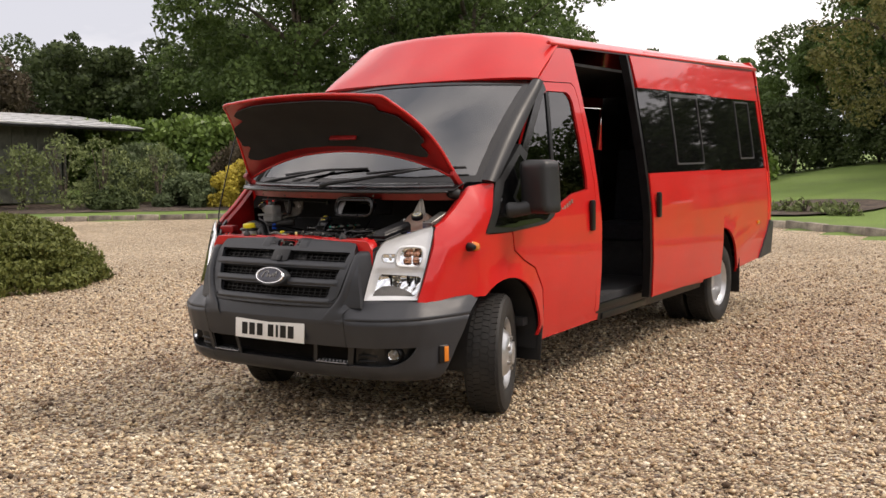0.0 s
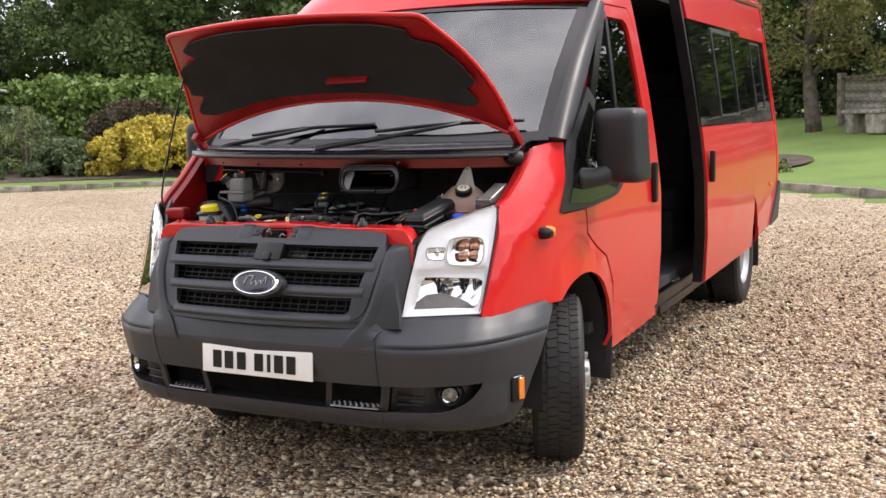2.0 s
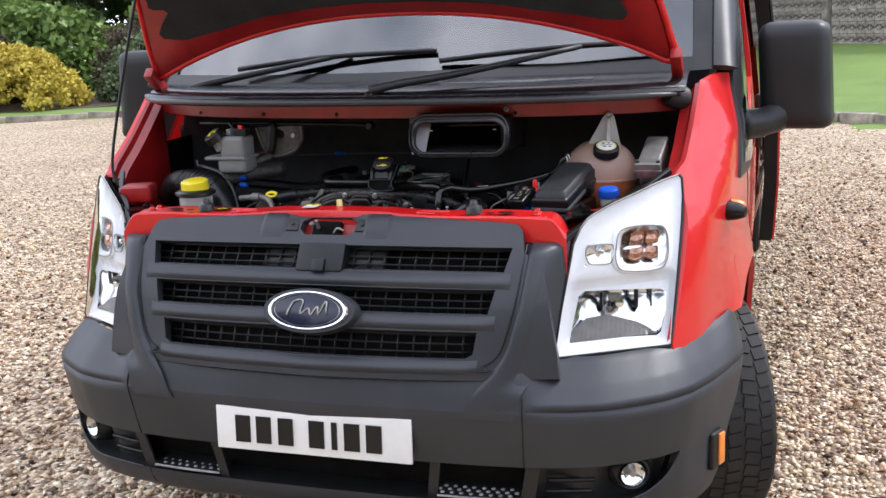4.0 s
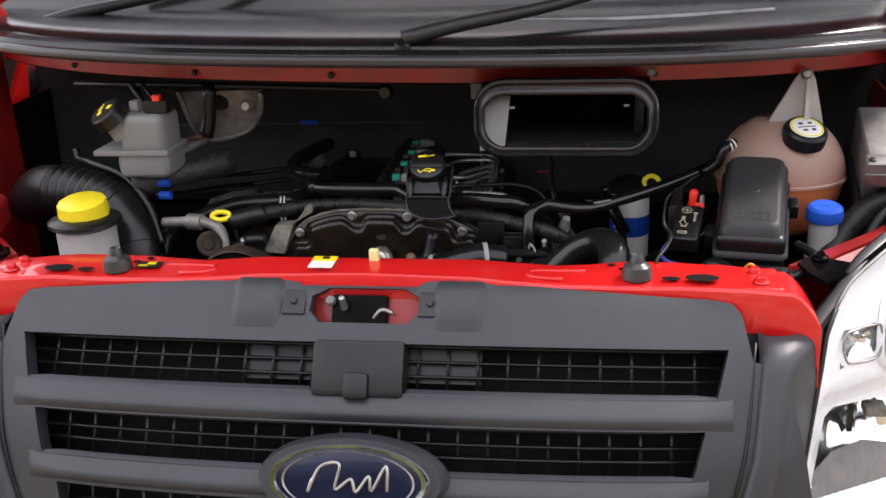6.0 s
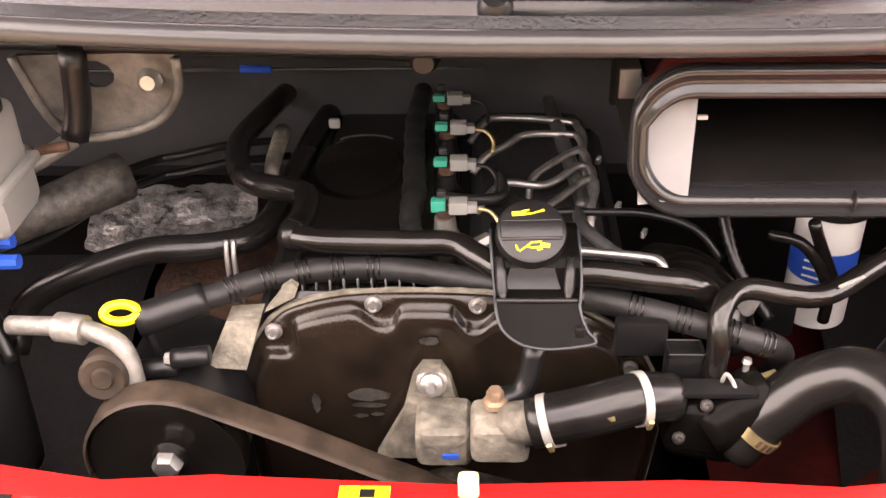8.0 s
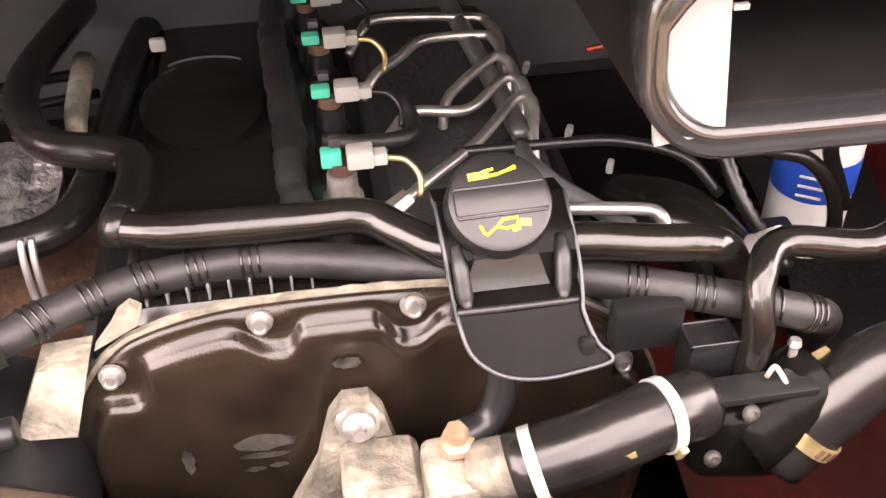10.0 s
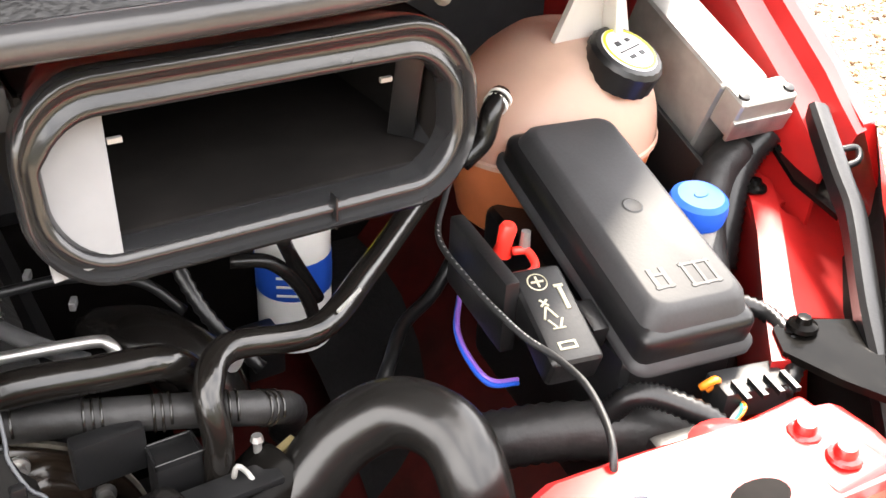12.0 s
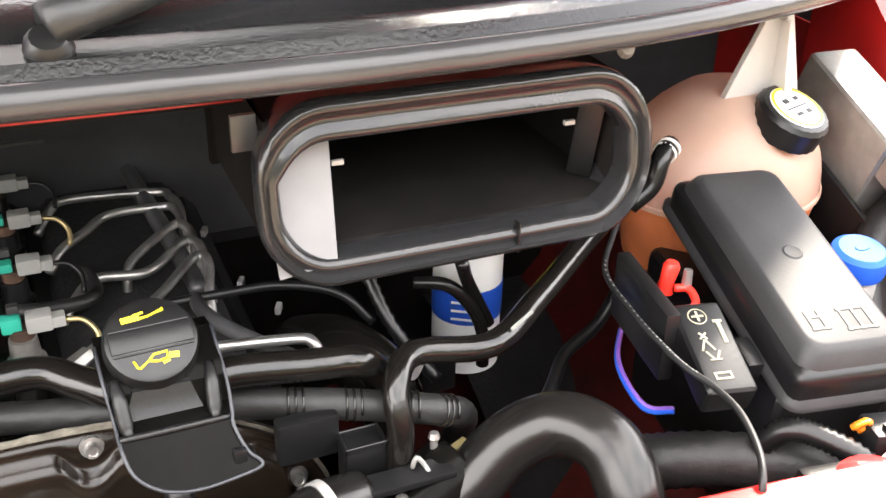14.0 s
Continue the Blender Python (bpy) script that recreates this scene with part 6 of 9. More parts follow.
# ---- wheels ----
def make_wheel(x, y, steer, sgn, dish):
    m = Matrix.Translation((x, y, 0.323)) @ Matrix.Rotation(radians(steer), 4, "Z") @ Matrix.Rotation(radians(90 * sgn), 4, "Y")
    wheel = new("wheel")
    wheel.parent = bus
    wheel.matrix_local = m
    prof = [(0.212, -0.085), (0.24, -0.105), (0.30, -0.108), (0.335, -0.098), (0.347, -0.08), (0.351, -0.04), (0.352, 0.0), (0.351, 0.04), (0.347, 0.08), (0.335, 0.098), (0.30, 0.108), (0.24, 0.105), (0.212, 0.085)]
    part("tyre", lathe(prof, None, 48), M_TYRE, wheel)
    tread = bmesh.new()
    for row, (z0, z1) in enumerate(((-0.083, -0.05), (-0.044, -0.004), (0.004, 0.044), (0.05, 0.083))):
        for k in range(56):
            a = 2 * math.pi * (k + 0.5 * (row % 2)) / 56
            zc, zw = (z0 + z1) / 2, z1 - z0
            box(0, 0, 0, 0.010, 0.0335, zw, 0.0, m=Matrix.Rotation(a, 4, "Z") @ Matrix.Translation((0.3505 if abs(zc) < 0.05 else 0.3475, 0, zc)) @ Matrix.Rotation(radians(10 if row % 2 else -10), 4, "X"), bm=tread)
    tagged(part("tread", tread, M_TYRE, wheel), kind="stuff")
    rim = [(0.215, -0.09), (0.205, -0.06), (0.19, -0.02), (0.19, 0.05), (0.205, 0.075), (0.214, 0.088), (0.206, 0.094), (0.195, 0.088), (0.17, 0.06)]
    if dish > 0:
        rim += [(0.14, 0.075), (0.12, 0.10), (0.095, 0.115), (0.07, 0.118), (0.066, 0.135), (0.04, 0.14), (0.0, 0.14)]
    else:
        rim += [(0.168, 0.0), (0.15, -0.035), (0.12, -0.045), (0.085, -0.05), (0.08, 0.0), (0.06, 0.03), (0.0, 0.035)]
    r = part("rim", lathe(rim, None, 40), M_RIM, wheel)
    for k in range(6):
        a = k * math.pi / 3
        nut = lathe([(0, 0.02), (0.011, 0.018), (0.013, 0)], Matrix.Translation((0.09 * math.cos(a), 0.09 * math.sin(a), 0.112 if dish > 0 else -0.05)), 6)
        part("wheel_nut", nut, M_STEEL, wheel)
    for k in range(10):
        a = k * math.pi / 5
        hole = lathe([(0, 0.002), (0.016, 0.001), (0.017, -0.004)], Matrix.Translation((0.152 * math.cos(a), 0.152 * math.sin(a), 0.072 if dish > 0 else -0.03)) , 12)
        part("rim_hole", hole, M_BLACK, wheel)
    return wheel


for sgn in (1, -1):
    make_wheel(sgn * 0.870, 0.962, 21, sgn, 1)
    make_wheel(sgn * 0.885, 4.80, 0, sgn, -1)
    make_wheel(sgn * 0.655, 4.80, 0, sgn, -1)
    part("mud_flap", box(sgn * 0.86, 1.405, 0.40, 0.24, 0.012, 0.38, 0.004, m=Matrix.Rotation(radians(-8), 4, "X")), M_RUBBER, bus)
    part("mud_flap", box(sgn * 0.86, 5.36, 0.34, 0.26, 0.012, 0.34, 0.004), M_RUBBER, bus)
part("front_axle", tube([(-0.7, 1.03, 0.3), (0, 1.05, 0.26), (0.7, 1.03, 0.3)], 0.05, 3, 8), M_BLACK, bus)
part("rear_axle", tube([(-0.7, 4.82, 0.35), (0.7, 4.82, 0.35)], 0.07, 2, 8), M_BLACK, bus)
part("underbody", box(0, 3.2, 0.37, 1.5, 5.9, 0.06), M_BLACK, bus)
part("radiator", box(0, 0.30, 0.68, 1.1, 0.05, 0.55, 0.005), M_BLACK, bus)

# ---- cabin ----
part("cab_floor", box(0, 3.75, 0.46, 1.8, 4.9, 0.05), M_CABIN, bus)
part("dashboard", box(0, 1.12, 1.10, 1.74, 0.46, 0.36, 0.08, 3), M_CABIN, bus)
part("cabin_lining", grid(lambda u, z: (-0.93 * half(3, z) / 0.987, 1.6 + 4.6 * u, z), steps(0, 1, 4), [0.5, 1.0, 1.33], thick=0.02), M_CABIN, bus)
part("rear_lining", box(0, 6.30, 1.32, 1.72, 0.02, 1.70, 0.004), M_CABIN, bus)
part("roof_lining", grid(lambda u, v: (u * 0.76, 1.75 + 4.4 * v, 2.13), steps(-1, 1, 4), steps(0, 1, 4), thick=0.02), M_CABIN, bus)
part("steering_wheel", tube([(-0.42 + 0.19 * math.cos(a), 1.42 + 0.09 * math.sin(a), 1.24 + 0.17 * math.sin(a)) for a in steps(0, 2 * math.pi, 20)], 0.014, 3, 8), M_BLACK, bus)


def make_seat(x, y, high=1.0):
    st = part("seat", box(x, y, 0.85, 0.46, 0.48, 0.16, 0.05, 3), M_CLOTH, bus)
    part("backrest", box(x, y + 0.24, 1.22, 0.44, 0.13, 0.64, 0.05, 3, m=Matrix.Rotation(radians(-10), 4, "X")), M_CLOTH, st)
    part("headrest", box(x, y + 0.31, 1.63, 0.27, 0.10, 0.17, 0.04, 3), M_CLOTH, st)
    part("seat_base", box(x, y, 0.62, 0.40, 0.42, 0.32, 0.02), M_CABIN, st)


for x, y in ((-0.42, 1.75), (0.18, 1.75), (0.62, 1.75), (-0.55, 3.0), (-0.05, 3.0), (-0.55, 3.8), (-0.05, 3.8), (0.5, 3.9), (-0.55, 4.6), (0.5, 4.7)):
    make_seat(x, y)
part("grab_rail", tube([(0.62, 2.42, 1.72), (0.30, 2.42, 1.70)], 0.014, 2, 8), M_STEEL, bus)
part("entrance_step", box(0.80, 2.72, 0.36, 0.34, 0.80, 0.05, 0.01), M_BLACK, bus)
part("step_edge", box(0.955, 2.72, 0.42, 0.02, 1.0, 0.06, 0.005), M_BLACK, bus)


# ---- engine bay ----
# bulkhead and cowl underside blackened to stand for the bay's shade
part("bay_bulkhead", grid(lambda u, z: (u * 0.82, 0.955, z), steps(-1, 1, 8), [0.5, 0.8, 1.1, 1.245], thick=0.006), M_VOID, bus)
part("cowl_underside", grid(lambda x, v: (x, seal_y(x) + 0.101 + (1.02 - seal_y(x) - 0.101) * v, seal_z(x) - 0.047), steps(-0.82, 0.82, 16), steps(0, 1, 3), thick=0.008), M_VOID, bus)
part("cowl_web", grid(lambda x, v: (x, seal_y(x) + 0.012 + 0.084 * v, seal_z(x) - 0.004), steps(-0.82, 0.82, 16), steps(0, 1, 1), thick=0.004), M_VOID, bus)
part("bay_undertray", box(0, 0.62, 0.47, 1.5, 0.72, 0.03), M_BLACK, bus)
# red panel whose colour already holds the deep bay's shade
part("strut_housing", grid(lambda k, y: ((0.30, 0.42, 0.55, 0.62, 0.66)[k], y, (0.62, 0.635, 0.68, 0.76, 0.87)[k] - 0.06 * math.cos((y - 0.3) * 4)), range(5), steps(0.30, 0.95, 8), thick=0.006), M_REDDEEP, bus, smooth=70)
EDGE = [(0.36, 0.97)] + [(p[0], p[1]) for p in CREST[:6]]


def wing_rail(v, y):
    """Inner flange of the wing: from the outer edge in and down to the apron."""
    z = float(np.interp(y, [p[0] for p in EDGE], [p[1] for p in EDGE]))
    w = half(y, z) - 0.014
    k = min(1, max(0, (y - 0.36) / 0.3))
    row = [(w, z - 0.004), (w - 0.010, z - 0.006), (w - 0.018, z - 0.022), (w - 0.042, z - 0.030), (w - 0.046, z - 0.05), (w - 0.05, 0.95), (w - 0.05, 0.86), (w - 0.05, 0.60)]
    return row[v]


# inner wings and aprons use the red darkened for bay shade
for sgn in (1, -1):
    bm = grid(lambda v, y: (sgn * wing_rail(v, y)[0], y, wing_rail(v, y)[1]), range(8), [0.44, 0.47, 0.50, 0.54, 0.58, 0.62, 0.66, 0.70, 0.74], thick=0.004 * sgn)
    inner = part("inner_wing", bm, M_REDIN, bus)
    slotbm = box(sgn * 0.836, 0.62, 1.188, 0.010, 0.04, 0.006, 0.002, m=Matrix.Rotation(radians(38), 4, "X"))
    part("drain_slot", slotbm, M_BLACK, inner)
    # left panel near-black for the shade under its wing, right one red
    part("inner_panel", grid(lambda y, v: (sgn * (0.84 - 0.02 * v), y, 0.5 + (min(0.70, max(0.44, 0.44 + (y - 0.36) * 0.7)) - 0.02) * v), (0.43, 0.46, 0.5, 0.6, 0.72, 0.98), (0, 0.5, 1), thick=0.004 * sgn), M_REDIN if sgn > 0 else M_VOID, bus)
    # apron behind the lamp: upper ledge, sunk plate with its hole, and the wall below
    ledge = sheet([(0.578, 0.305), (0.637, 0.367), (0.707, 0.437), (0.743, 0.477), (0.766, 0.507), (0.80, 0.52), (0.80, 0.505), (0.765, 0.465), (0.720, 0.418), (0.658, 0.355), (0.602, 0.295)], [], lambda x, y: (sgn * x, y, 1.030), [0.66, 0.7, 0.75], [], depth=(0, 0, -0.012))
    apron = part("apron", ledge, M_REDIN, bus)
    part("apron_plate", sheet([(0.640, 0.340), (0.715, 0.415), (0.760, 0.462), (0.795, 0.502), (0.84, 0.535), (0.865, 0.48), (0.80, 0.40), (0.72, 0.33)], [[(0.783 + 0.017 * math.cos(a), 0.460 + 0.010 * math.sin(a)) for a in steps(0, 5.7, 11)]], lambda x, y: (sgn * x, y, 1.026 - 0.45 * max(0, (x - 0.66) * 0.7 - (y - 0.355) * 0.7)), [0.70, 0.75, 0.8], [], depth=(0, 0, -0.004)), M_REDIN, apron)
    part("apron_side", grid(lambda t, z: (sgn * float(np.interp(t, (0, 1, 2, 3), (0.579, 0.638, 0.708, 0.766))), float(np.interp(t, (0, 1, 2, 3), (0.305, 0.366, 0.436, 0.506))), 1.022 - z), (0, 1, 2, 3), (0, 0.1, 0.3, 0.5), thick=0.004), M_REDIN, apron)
    RAIL = [(0.590, 0.187, 0.990), (0.636, 0.246, 1.020), (0.674, 0.299, 1.045), (0.741, 0.373, 1.070), (0.763, 0.410, 1.085), (0.805, 0.478, 1.112)]
    rp = smooth_path(RAIL, 4)
    rail_row = ((-0.007, -0.014), (-0.007, 0.001), (-0.004, 0.003), (0.004, 0.002), (0.007, 0.0), (0.008, -0.010))
    rb = part("lamp_rail", grid(lambda k, v: (sgn * (rp[k].x + rail_row[v][0] * 0.78), rp[k].y - rail_row[v][0] * 0.62, rp[k].z + rail_row[v][1]), range(len(rp)), range(6), thick=0.002), M_BLACK, bus)
    for x, y, z in ((0.784, 0.432, 1.094), (0.671, 0.302, 1.040)):
        part("rail_lug", tube([(sgn * x, y, z), (sgn * (x + 0.018), y - 0.004, z), (sgn * (x + 0.010), y - 0.014, z - 0.006), (sgn * (x - 0.008), y - 0.014, z - 0.008)], 0.0032, 4, 6), M_BLACK, rb)
    up = sheet([(0.82, 0.505), (0.80, 0.515), (0.765, 0.455), (0.752, 0.395), (0.772, 0.405)], [], lambda x, y: (sgn * x, y, 1.056 + 0.05 * (y - 0.4)), [], [], depth=(0, 0, -0.005))
    part("rail_bracket", up, M_DULL, rb)
    low_b = sheet([(0.606, 0.330), (0.622, 0.334), (0.668, 0.308), (0.652, 0.268), (0.612, 0.232), (0.600, 0.262), (0.590, 0.306)], [], lambda x, y: (sgn * x, y, 1.034 + 0.03 * (0.3 - y)), [], [], depth=(0, 0, -0.006))
    part("rail_bracket", low_b, M_DULL, rb)
    for x, y, z in ((0.623, 0.318, 1.036), (0.804, 0.500, 1.062), (0.762, 0.492, 1.033)):
        part("push_clip", lathe([(0, 0.010), (0.005, 0.0095), (0.0065, 0.005), (0.011, 0.003), (0.012, 0)], Matrix.Translation((sgn * x, y, z)), 14), M_DULL, rb)
part("lamp_bracket", box(-0.70, 0.40, 1.06, 0.09, 0.09, 0.05, 0.015, 3, m=Matrix.Rotation(radians(20), 4, "Z")), M_REDIN, bus)
part("rubber_grommet", lathe([(0, 0.03), (0.02, 0.03), (0.03, 0.015), (0.034, -0.03)], aim((0.80, 0.68, 1.28), (-0.5, -0.7, 0.2)), 16), M_RUBBER, bus)

# cross member over the radiator
SX = [-0.60, -0.592, -0.582, -0.572, -0.562, -0.552, -0.50, -0.45, -0.40, -0.34, -0.25, -0.17, -0.15, 0.0, 0.15, 0.19, 0.26, 0.30, 0.36, 0.42, 0.50, 0.552, 0.562, 0.572, 0.582, 0.592, 0.60]


def slam_rear(x):
    return float(np.interp(abs(x), (0, 0.1, 0.17, 0.28, 0.36, 0.47, 0.53, 0.62), (0.248, 0.25, 0.262, 0.262, 0.285, 0.27, 0.26, 0.235)))


def slam_top(x):
    return 1.040 + 0.012 * math.exp(-((abs(x) - 0.02) / 0.17) ** 4) + 0.004 * math.exp(-((abs(x) - 0.46) / 0.05) ** 2) - 0.046 * max(0, (abs(x) - 0.560) / 0.040) ** 1.8


def slam_pt(x, v):
    y0, y1 = 0.192 - 0.02 * (abs(x) / 0.62) ** 3, slam_rear(x)
    prof = [(0, -0.06), (0, -0.004), (0.04, 0.0), (0.3, 0.001), (0.55, 0.004), (0.92, 0.003), (1.0, -0.004), (1.0, -0.05)]
    p = prof[v]
    return (x, y0 + (y1 - y0) * p[0], slam_top(x) + p[1])


slam = part("slam_panel", grid(slam_pt, SX, range(8), thick=0.003), M_RED, bus, "red painted cross member")
for sgn in (1, -1):
    part("panel_end", grid(lambda k, v: (sgn * (0.5995, 0.601, 0.602)[k], 0.174 + (slam_rear(0.6) - 0.174) * v, (slam_top(0.6), 0.96, 0.90)[k]), range(3), steps(0, 1, 4), thick=0.002), M_RED, slam)
    part("bonnet_buffer", lathe([(0.030, 0), (0.030, 0.008), (0.026, 0.02), (0.015, 0.026), (0.013, 0.034), (0.011, 0.038), (0.006, 0.036), (0, 0.034)], Matrix.Translation((sgn * 0.368, 0.218, 1.043)) @ Matrix.Diagonal((0.68, 0.68, 0.85, 1)), 22), M_SEAL, slam)
    for hx, hy, rx, ry in ((0.452, 0.206, 0.019, 0.011), (0.412, 0.207, 0.011, 0.006), (0.335, 0.258, 0.005, 0.004), (0.35, 0.243, 0.005, 0.004)):
        # flat discs, near-black for the shade down each hole
        part("panel_hole", lathe([(0, 0.001), (1, 0.001), (1.15, 0.0005)], Matrix.Translation((sgn * hx, hy, slam_top(hx) + 0.0045)) @ Matrix.Diagonal((rx, ry, 1, 1)), 20), M_VOID, slam)
    for bx, by in ((0.522, 0.233), (0.527, 0.206)):
        part("panel_bolt", lathe([(0, 0.009), (0.006, 0.009), (0.0072, 0.007), (0.0074, 0.003), (0.0105, 0.002), (0.0115, 0)], Matrix.Translation((sgn * bx, by, 1.0445)), 12), M_RED, slam)
    part("swage", tube([(sgn * x, y, slam_top(x) + 0.003) for x, y in ((0.27, 0.205), (0.235, 0.208), (0.222, 0.22), (0.235, 0.232), (0.30, 0.236))], 0.0035, 5, 8), M_RED, slam)
    part("dome", lathe([(0, 0.0035), (0.012, 0.0031), (0.022, 0.0018), (0.03, -0.0005)], Matrix.Translation((sgn * 0.475, 0.245, 1.042)), 24), M_RED, slam)
    part("mount_block", box(sgn * 0.526, 0.224, 1.0365, 0.056, 0.078, 0.013, 0.0064, 5), M_RED, slam)
part("warning_label", box(-0.062, 0.217, slam_top(0.06) + 0.006, 0.034, 0.040, 0.0012), M_LABEL, slam, "white and yellow warning sticker")
part("label_band", box(-0.062, 0.229, slam_top(0.06) + 0.0072, 0.034, 0.016, 0.0012), M_YELLOW, slam)
part("label_mark", box(-0.060, 0.230, slam_top(0.06) + 0.0082, 0.010, 0.007, 0.001), M_BLACK, slam)
part("release_label", box(-0.325, 0.228, slam_top(0.325) + 0.006, 0.036, 0.022, 0.0012), M_BLACK, slam, "black sticker with yellow symbol")
part("label_mark", box(-0.321, 0.231, slam_top(0.325) + 0.0072, 0.012, 0.008, 0.001), M_YELLOW, slam)
part("label_mark", box(-0.332, 0.223, slam_top(0.325) + 0.0072, 0.014, 0.005, 0.001), M_YELLOW, slam)
part("yellow_tab", box(0.007, 0.236, 1.061, 0.014, 0.010, 0.022, 0.004, 3), material("cream_rubber", (0.8, 0.72, 0.3), 0.5), slam)
# bonnet catch behind the cover
cat = part("bonnet_catch", box(0.005, 0.19, 1.0, 0.15, 0.012, 0.07, 0.004, m=Matrix.Rotation(radians(-30), 4, "X")), M_REDIN, bus)
part("catch_body", box(-0.003, 0.174, 1.0, 0.078, 0.020, 0.052, 0.006, m=Matrix.Rotation(radians(-30), 4, "X")), M_DULL, cat)
part("catch_jaw", tube([(0.015, 0.165, 0.995), (0.03, 0.162, 1.012), (0.045, 0.165, 1.005)], 0.003, 4, 6), M_STEEL, cat)
part("catch_lever", lathe([(0, 0.025), (0.004, 0.024), (0.005, 0)], aim((-0.022, 0.165, 1.012), (0, -0.5, 0.85)), 10), M_STEEL, cat)
part("catch_bolt", lathe([(0, 0.005), (0.006, 0.004), (0.008, 0)], aim((-0.042, 0.17, 1.02), (0, -0.6, 0.8)), 12), M_ALLOY, cat)

# ---- engine ----
part("engine", box(-0.02, 0.74, 0.80, 0.36, 0.52, 0.42, 0.03, 3), M_BLACK, bus, "black four-cylinder engine")
part("rocker_cover", box(-0.09, 0.72, 1.0, 0.16, 0.44, 0.06, 0.02, 3), M_GLOSSB, bus)
part("intake_manifold", box(0.07, 0.74, 0.98, 0.14, 0.40, 0.10, 0.03, 3), M_PAD, bus)
TC = [(-0.205, 0.80), (-0.208, 0.93), (-0.200, 0.975), (-0.184, 1.006), (-0.165, 1.027), (-0.146, 1.037), (-0.118, 1.045), (-0.088, 1.049), (-0.038, 1.050), (0.0, 1.049), (0.035, 1.046), (0.085, 1.036), (0.125, 1.016), (0.155, 0.988), (0.175, 0.945), (0.18, 0.90), (0.17, 0.80)]
TC_BOLTS = ((-0.171, 1.013), (-0.080, 1.043), (0.011, 1.042), (0.100, 1.018), (0.147, 0.972))
tc_line = [(p.x, p.z) for p in smooth_path([(x, 0, z) for x, z in TC], 9)]


def tc_ring(x, z, inset, y):
    """A point of the cover a given way in from its edge."""
    d = Vector((-0.015 - x, 0.86 - z))
    k = min(1.0, inset / max(d.length, 1e-4))
    return (x + d.x * k, y, z + d.y * k)


def tc_foot(x, z):
    """Width of the flat rim, wider round each bolt."""
    return 0.0075 + 0.0175 * sum(math.exp(-((x - bx) ** 2 + (z - bz) ** 2) ** 2 / 0.0175 ** 4) for bx, bz in TC_BOLTS)


def tc_row(x, z):
    w = tc_foot(x, z)
    steps_in = ((0, 0.477), (0.0005, 0.472), (w * 0.6, 0.472), (w, 0.4715), (w + 0.003, 0.469), (w + 0.005, 0.465), (w + 0.0075, 0.4615), (w + 0.012, 0.460), (w + 0.022, 0.4605), (0.06, 0.4615), (0.11, 0.4605), (0.16, 0.460), (9, 0.460))
    return [tc_ring(x, z, i, y) for i, y in steps_in]


tc_rows = [tc_row(x, z) for x, z in tc_line]
tcov = part("timing_cover", grid(lambda k, v: tc_rows[k][v], range(len(tc_rows)), range(13), thick=0.0), M_COVER, bus, smooth=60)
part("cover_gasket", sheet([(x * 1.012, 0.8 + (z - 0.8) * 1.011 + 0.0012 * noise.noise(Vector((x * 90, z * 90, 0)))) for x, z in tc_line], [], lambda x, z: (x, 0.4775, z), depth=(0, 0.004, 0)), M_PALECAST, bus)
part("cover_lug", sheet([(-0.171, 1.034), (-0.150, 1.046), (-0.146, 1.056), (-0.152, 1.061), (-0.160, 1.055), (-0.166, 1.045), (-0.178, 1.030)], [], lambda x, z: (x, 0.474, z), depth=(0, 0.008, 0)), M_PALECAST, bus)
for x, z in TC_BOLTS:
    part("cover_bolt", lathe([(0, 0.0075), (0.0028, 0.0075), (0.0034, 0.0085), (0.0048, 0.0085), (0.0052, 0.007), (0.0052, 0.003), (0.0078, 0.0024), (0.0082, 0)], aim((x, 0.470, z), (0, -1, 0.1)), 14), M_STEEL, tcov)
smudges = ((-0.089, 0.948, 0.024, 0.009), (-0.090, 0.936, 0.020, 0.004), (-0.098, 0.923, 0.009, 0.003), (-0.082, 0.925, 0.008, 0.003), (-0.138, 0.938, 0.005, 0.015), (-0.032, 1.010, 0.011, 0.006))
for x, z, a, b in smudges:
    rag = [(x + a * 0.8 * math.cos(q) * (1 + 0.5 * noise.noise(Vector((q * 3, x * 99, 1)))), z + b * 0.8 * math.sin(q) * (1 + 0.6 * noise.noise(Vector((q * 3, z * 99, 5))))) for q in steps(0, 5.98, 20)]
    part("worn_mark", sheet(rag, [], lambda u, w: (u, 0.4592, w)), M_WORN, tcov)
# ladder of ribs above the cover
rib = part("ribbed_shield", box(-0.095, 0.545, 1.018, 0.125, 0.05, 0.034, 0.006), M_BLACK, bus)
for k in range(9):
    part("shield_rib", box(-0.150 + 0.0128 * k, 0.514, 1.024, 0.0013, 0.008, 0.032), M_DUCT, rib)
part("shield_ledge", box(-0.098, 0.511, 1.0095, 0.118, 0.006, 0.0014), M_DUCT, rib)

# water outlet, front
wp = part("water_outlet", box(-0.018, 0.415, 0.945, 0.05, 0.05, 0.045, 0.012, 3), M_PALECAST, bus)
part("outlet_ear", sheet([(-0.082, 0.895), (0.0, 0.895), (-0.004, 0.945), (-0.013, 0.984), (-0.021, 0.998), (-0.037, 0.998), (-0.046, 0.984), (-0.056, 0.945)], [], lambda x, z: (x, 0.437 - 0.06 * max(0, 0.96 - z), z), steps(-0.06, 0, 4), steps(0.91, 0.98, 4), depth=(0, 0.012, 0)), M_PALECAST, wp)
part("outlet_body", box(0.03, 0.398, 0.962, 0.05, 0.045, 0.04, 0.01, 3), M_PALECAST, wp)
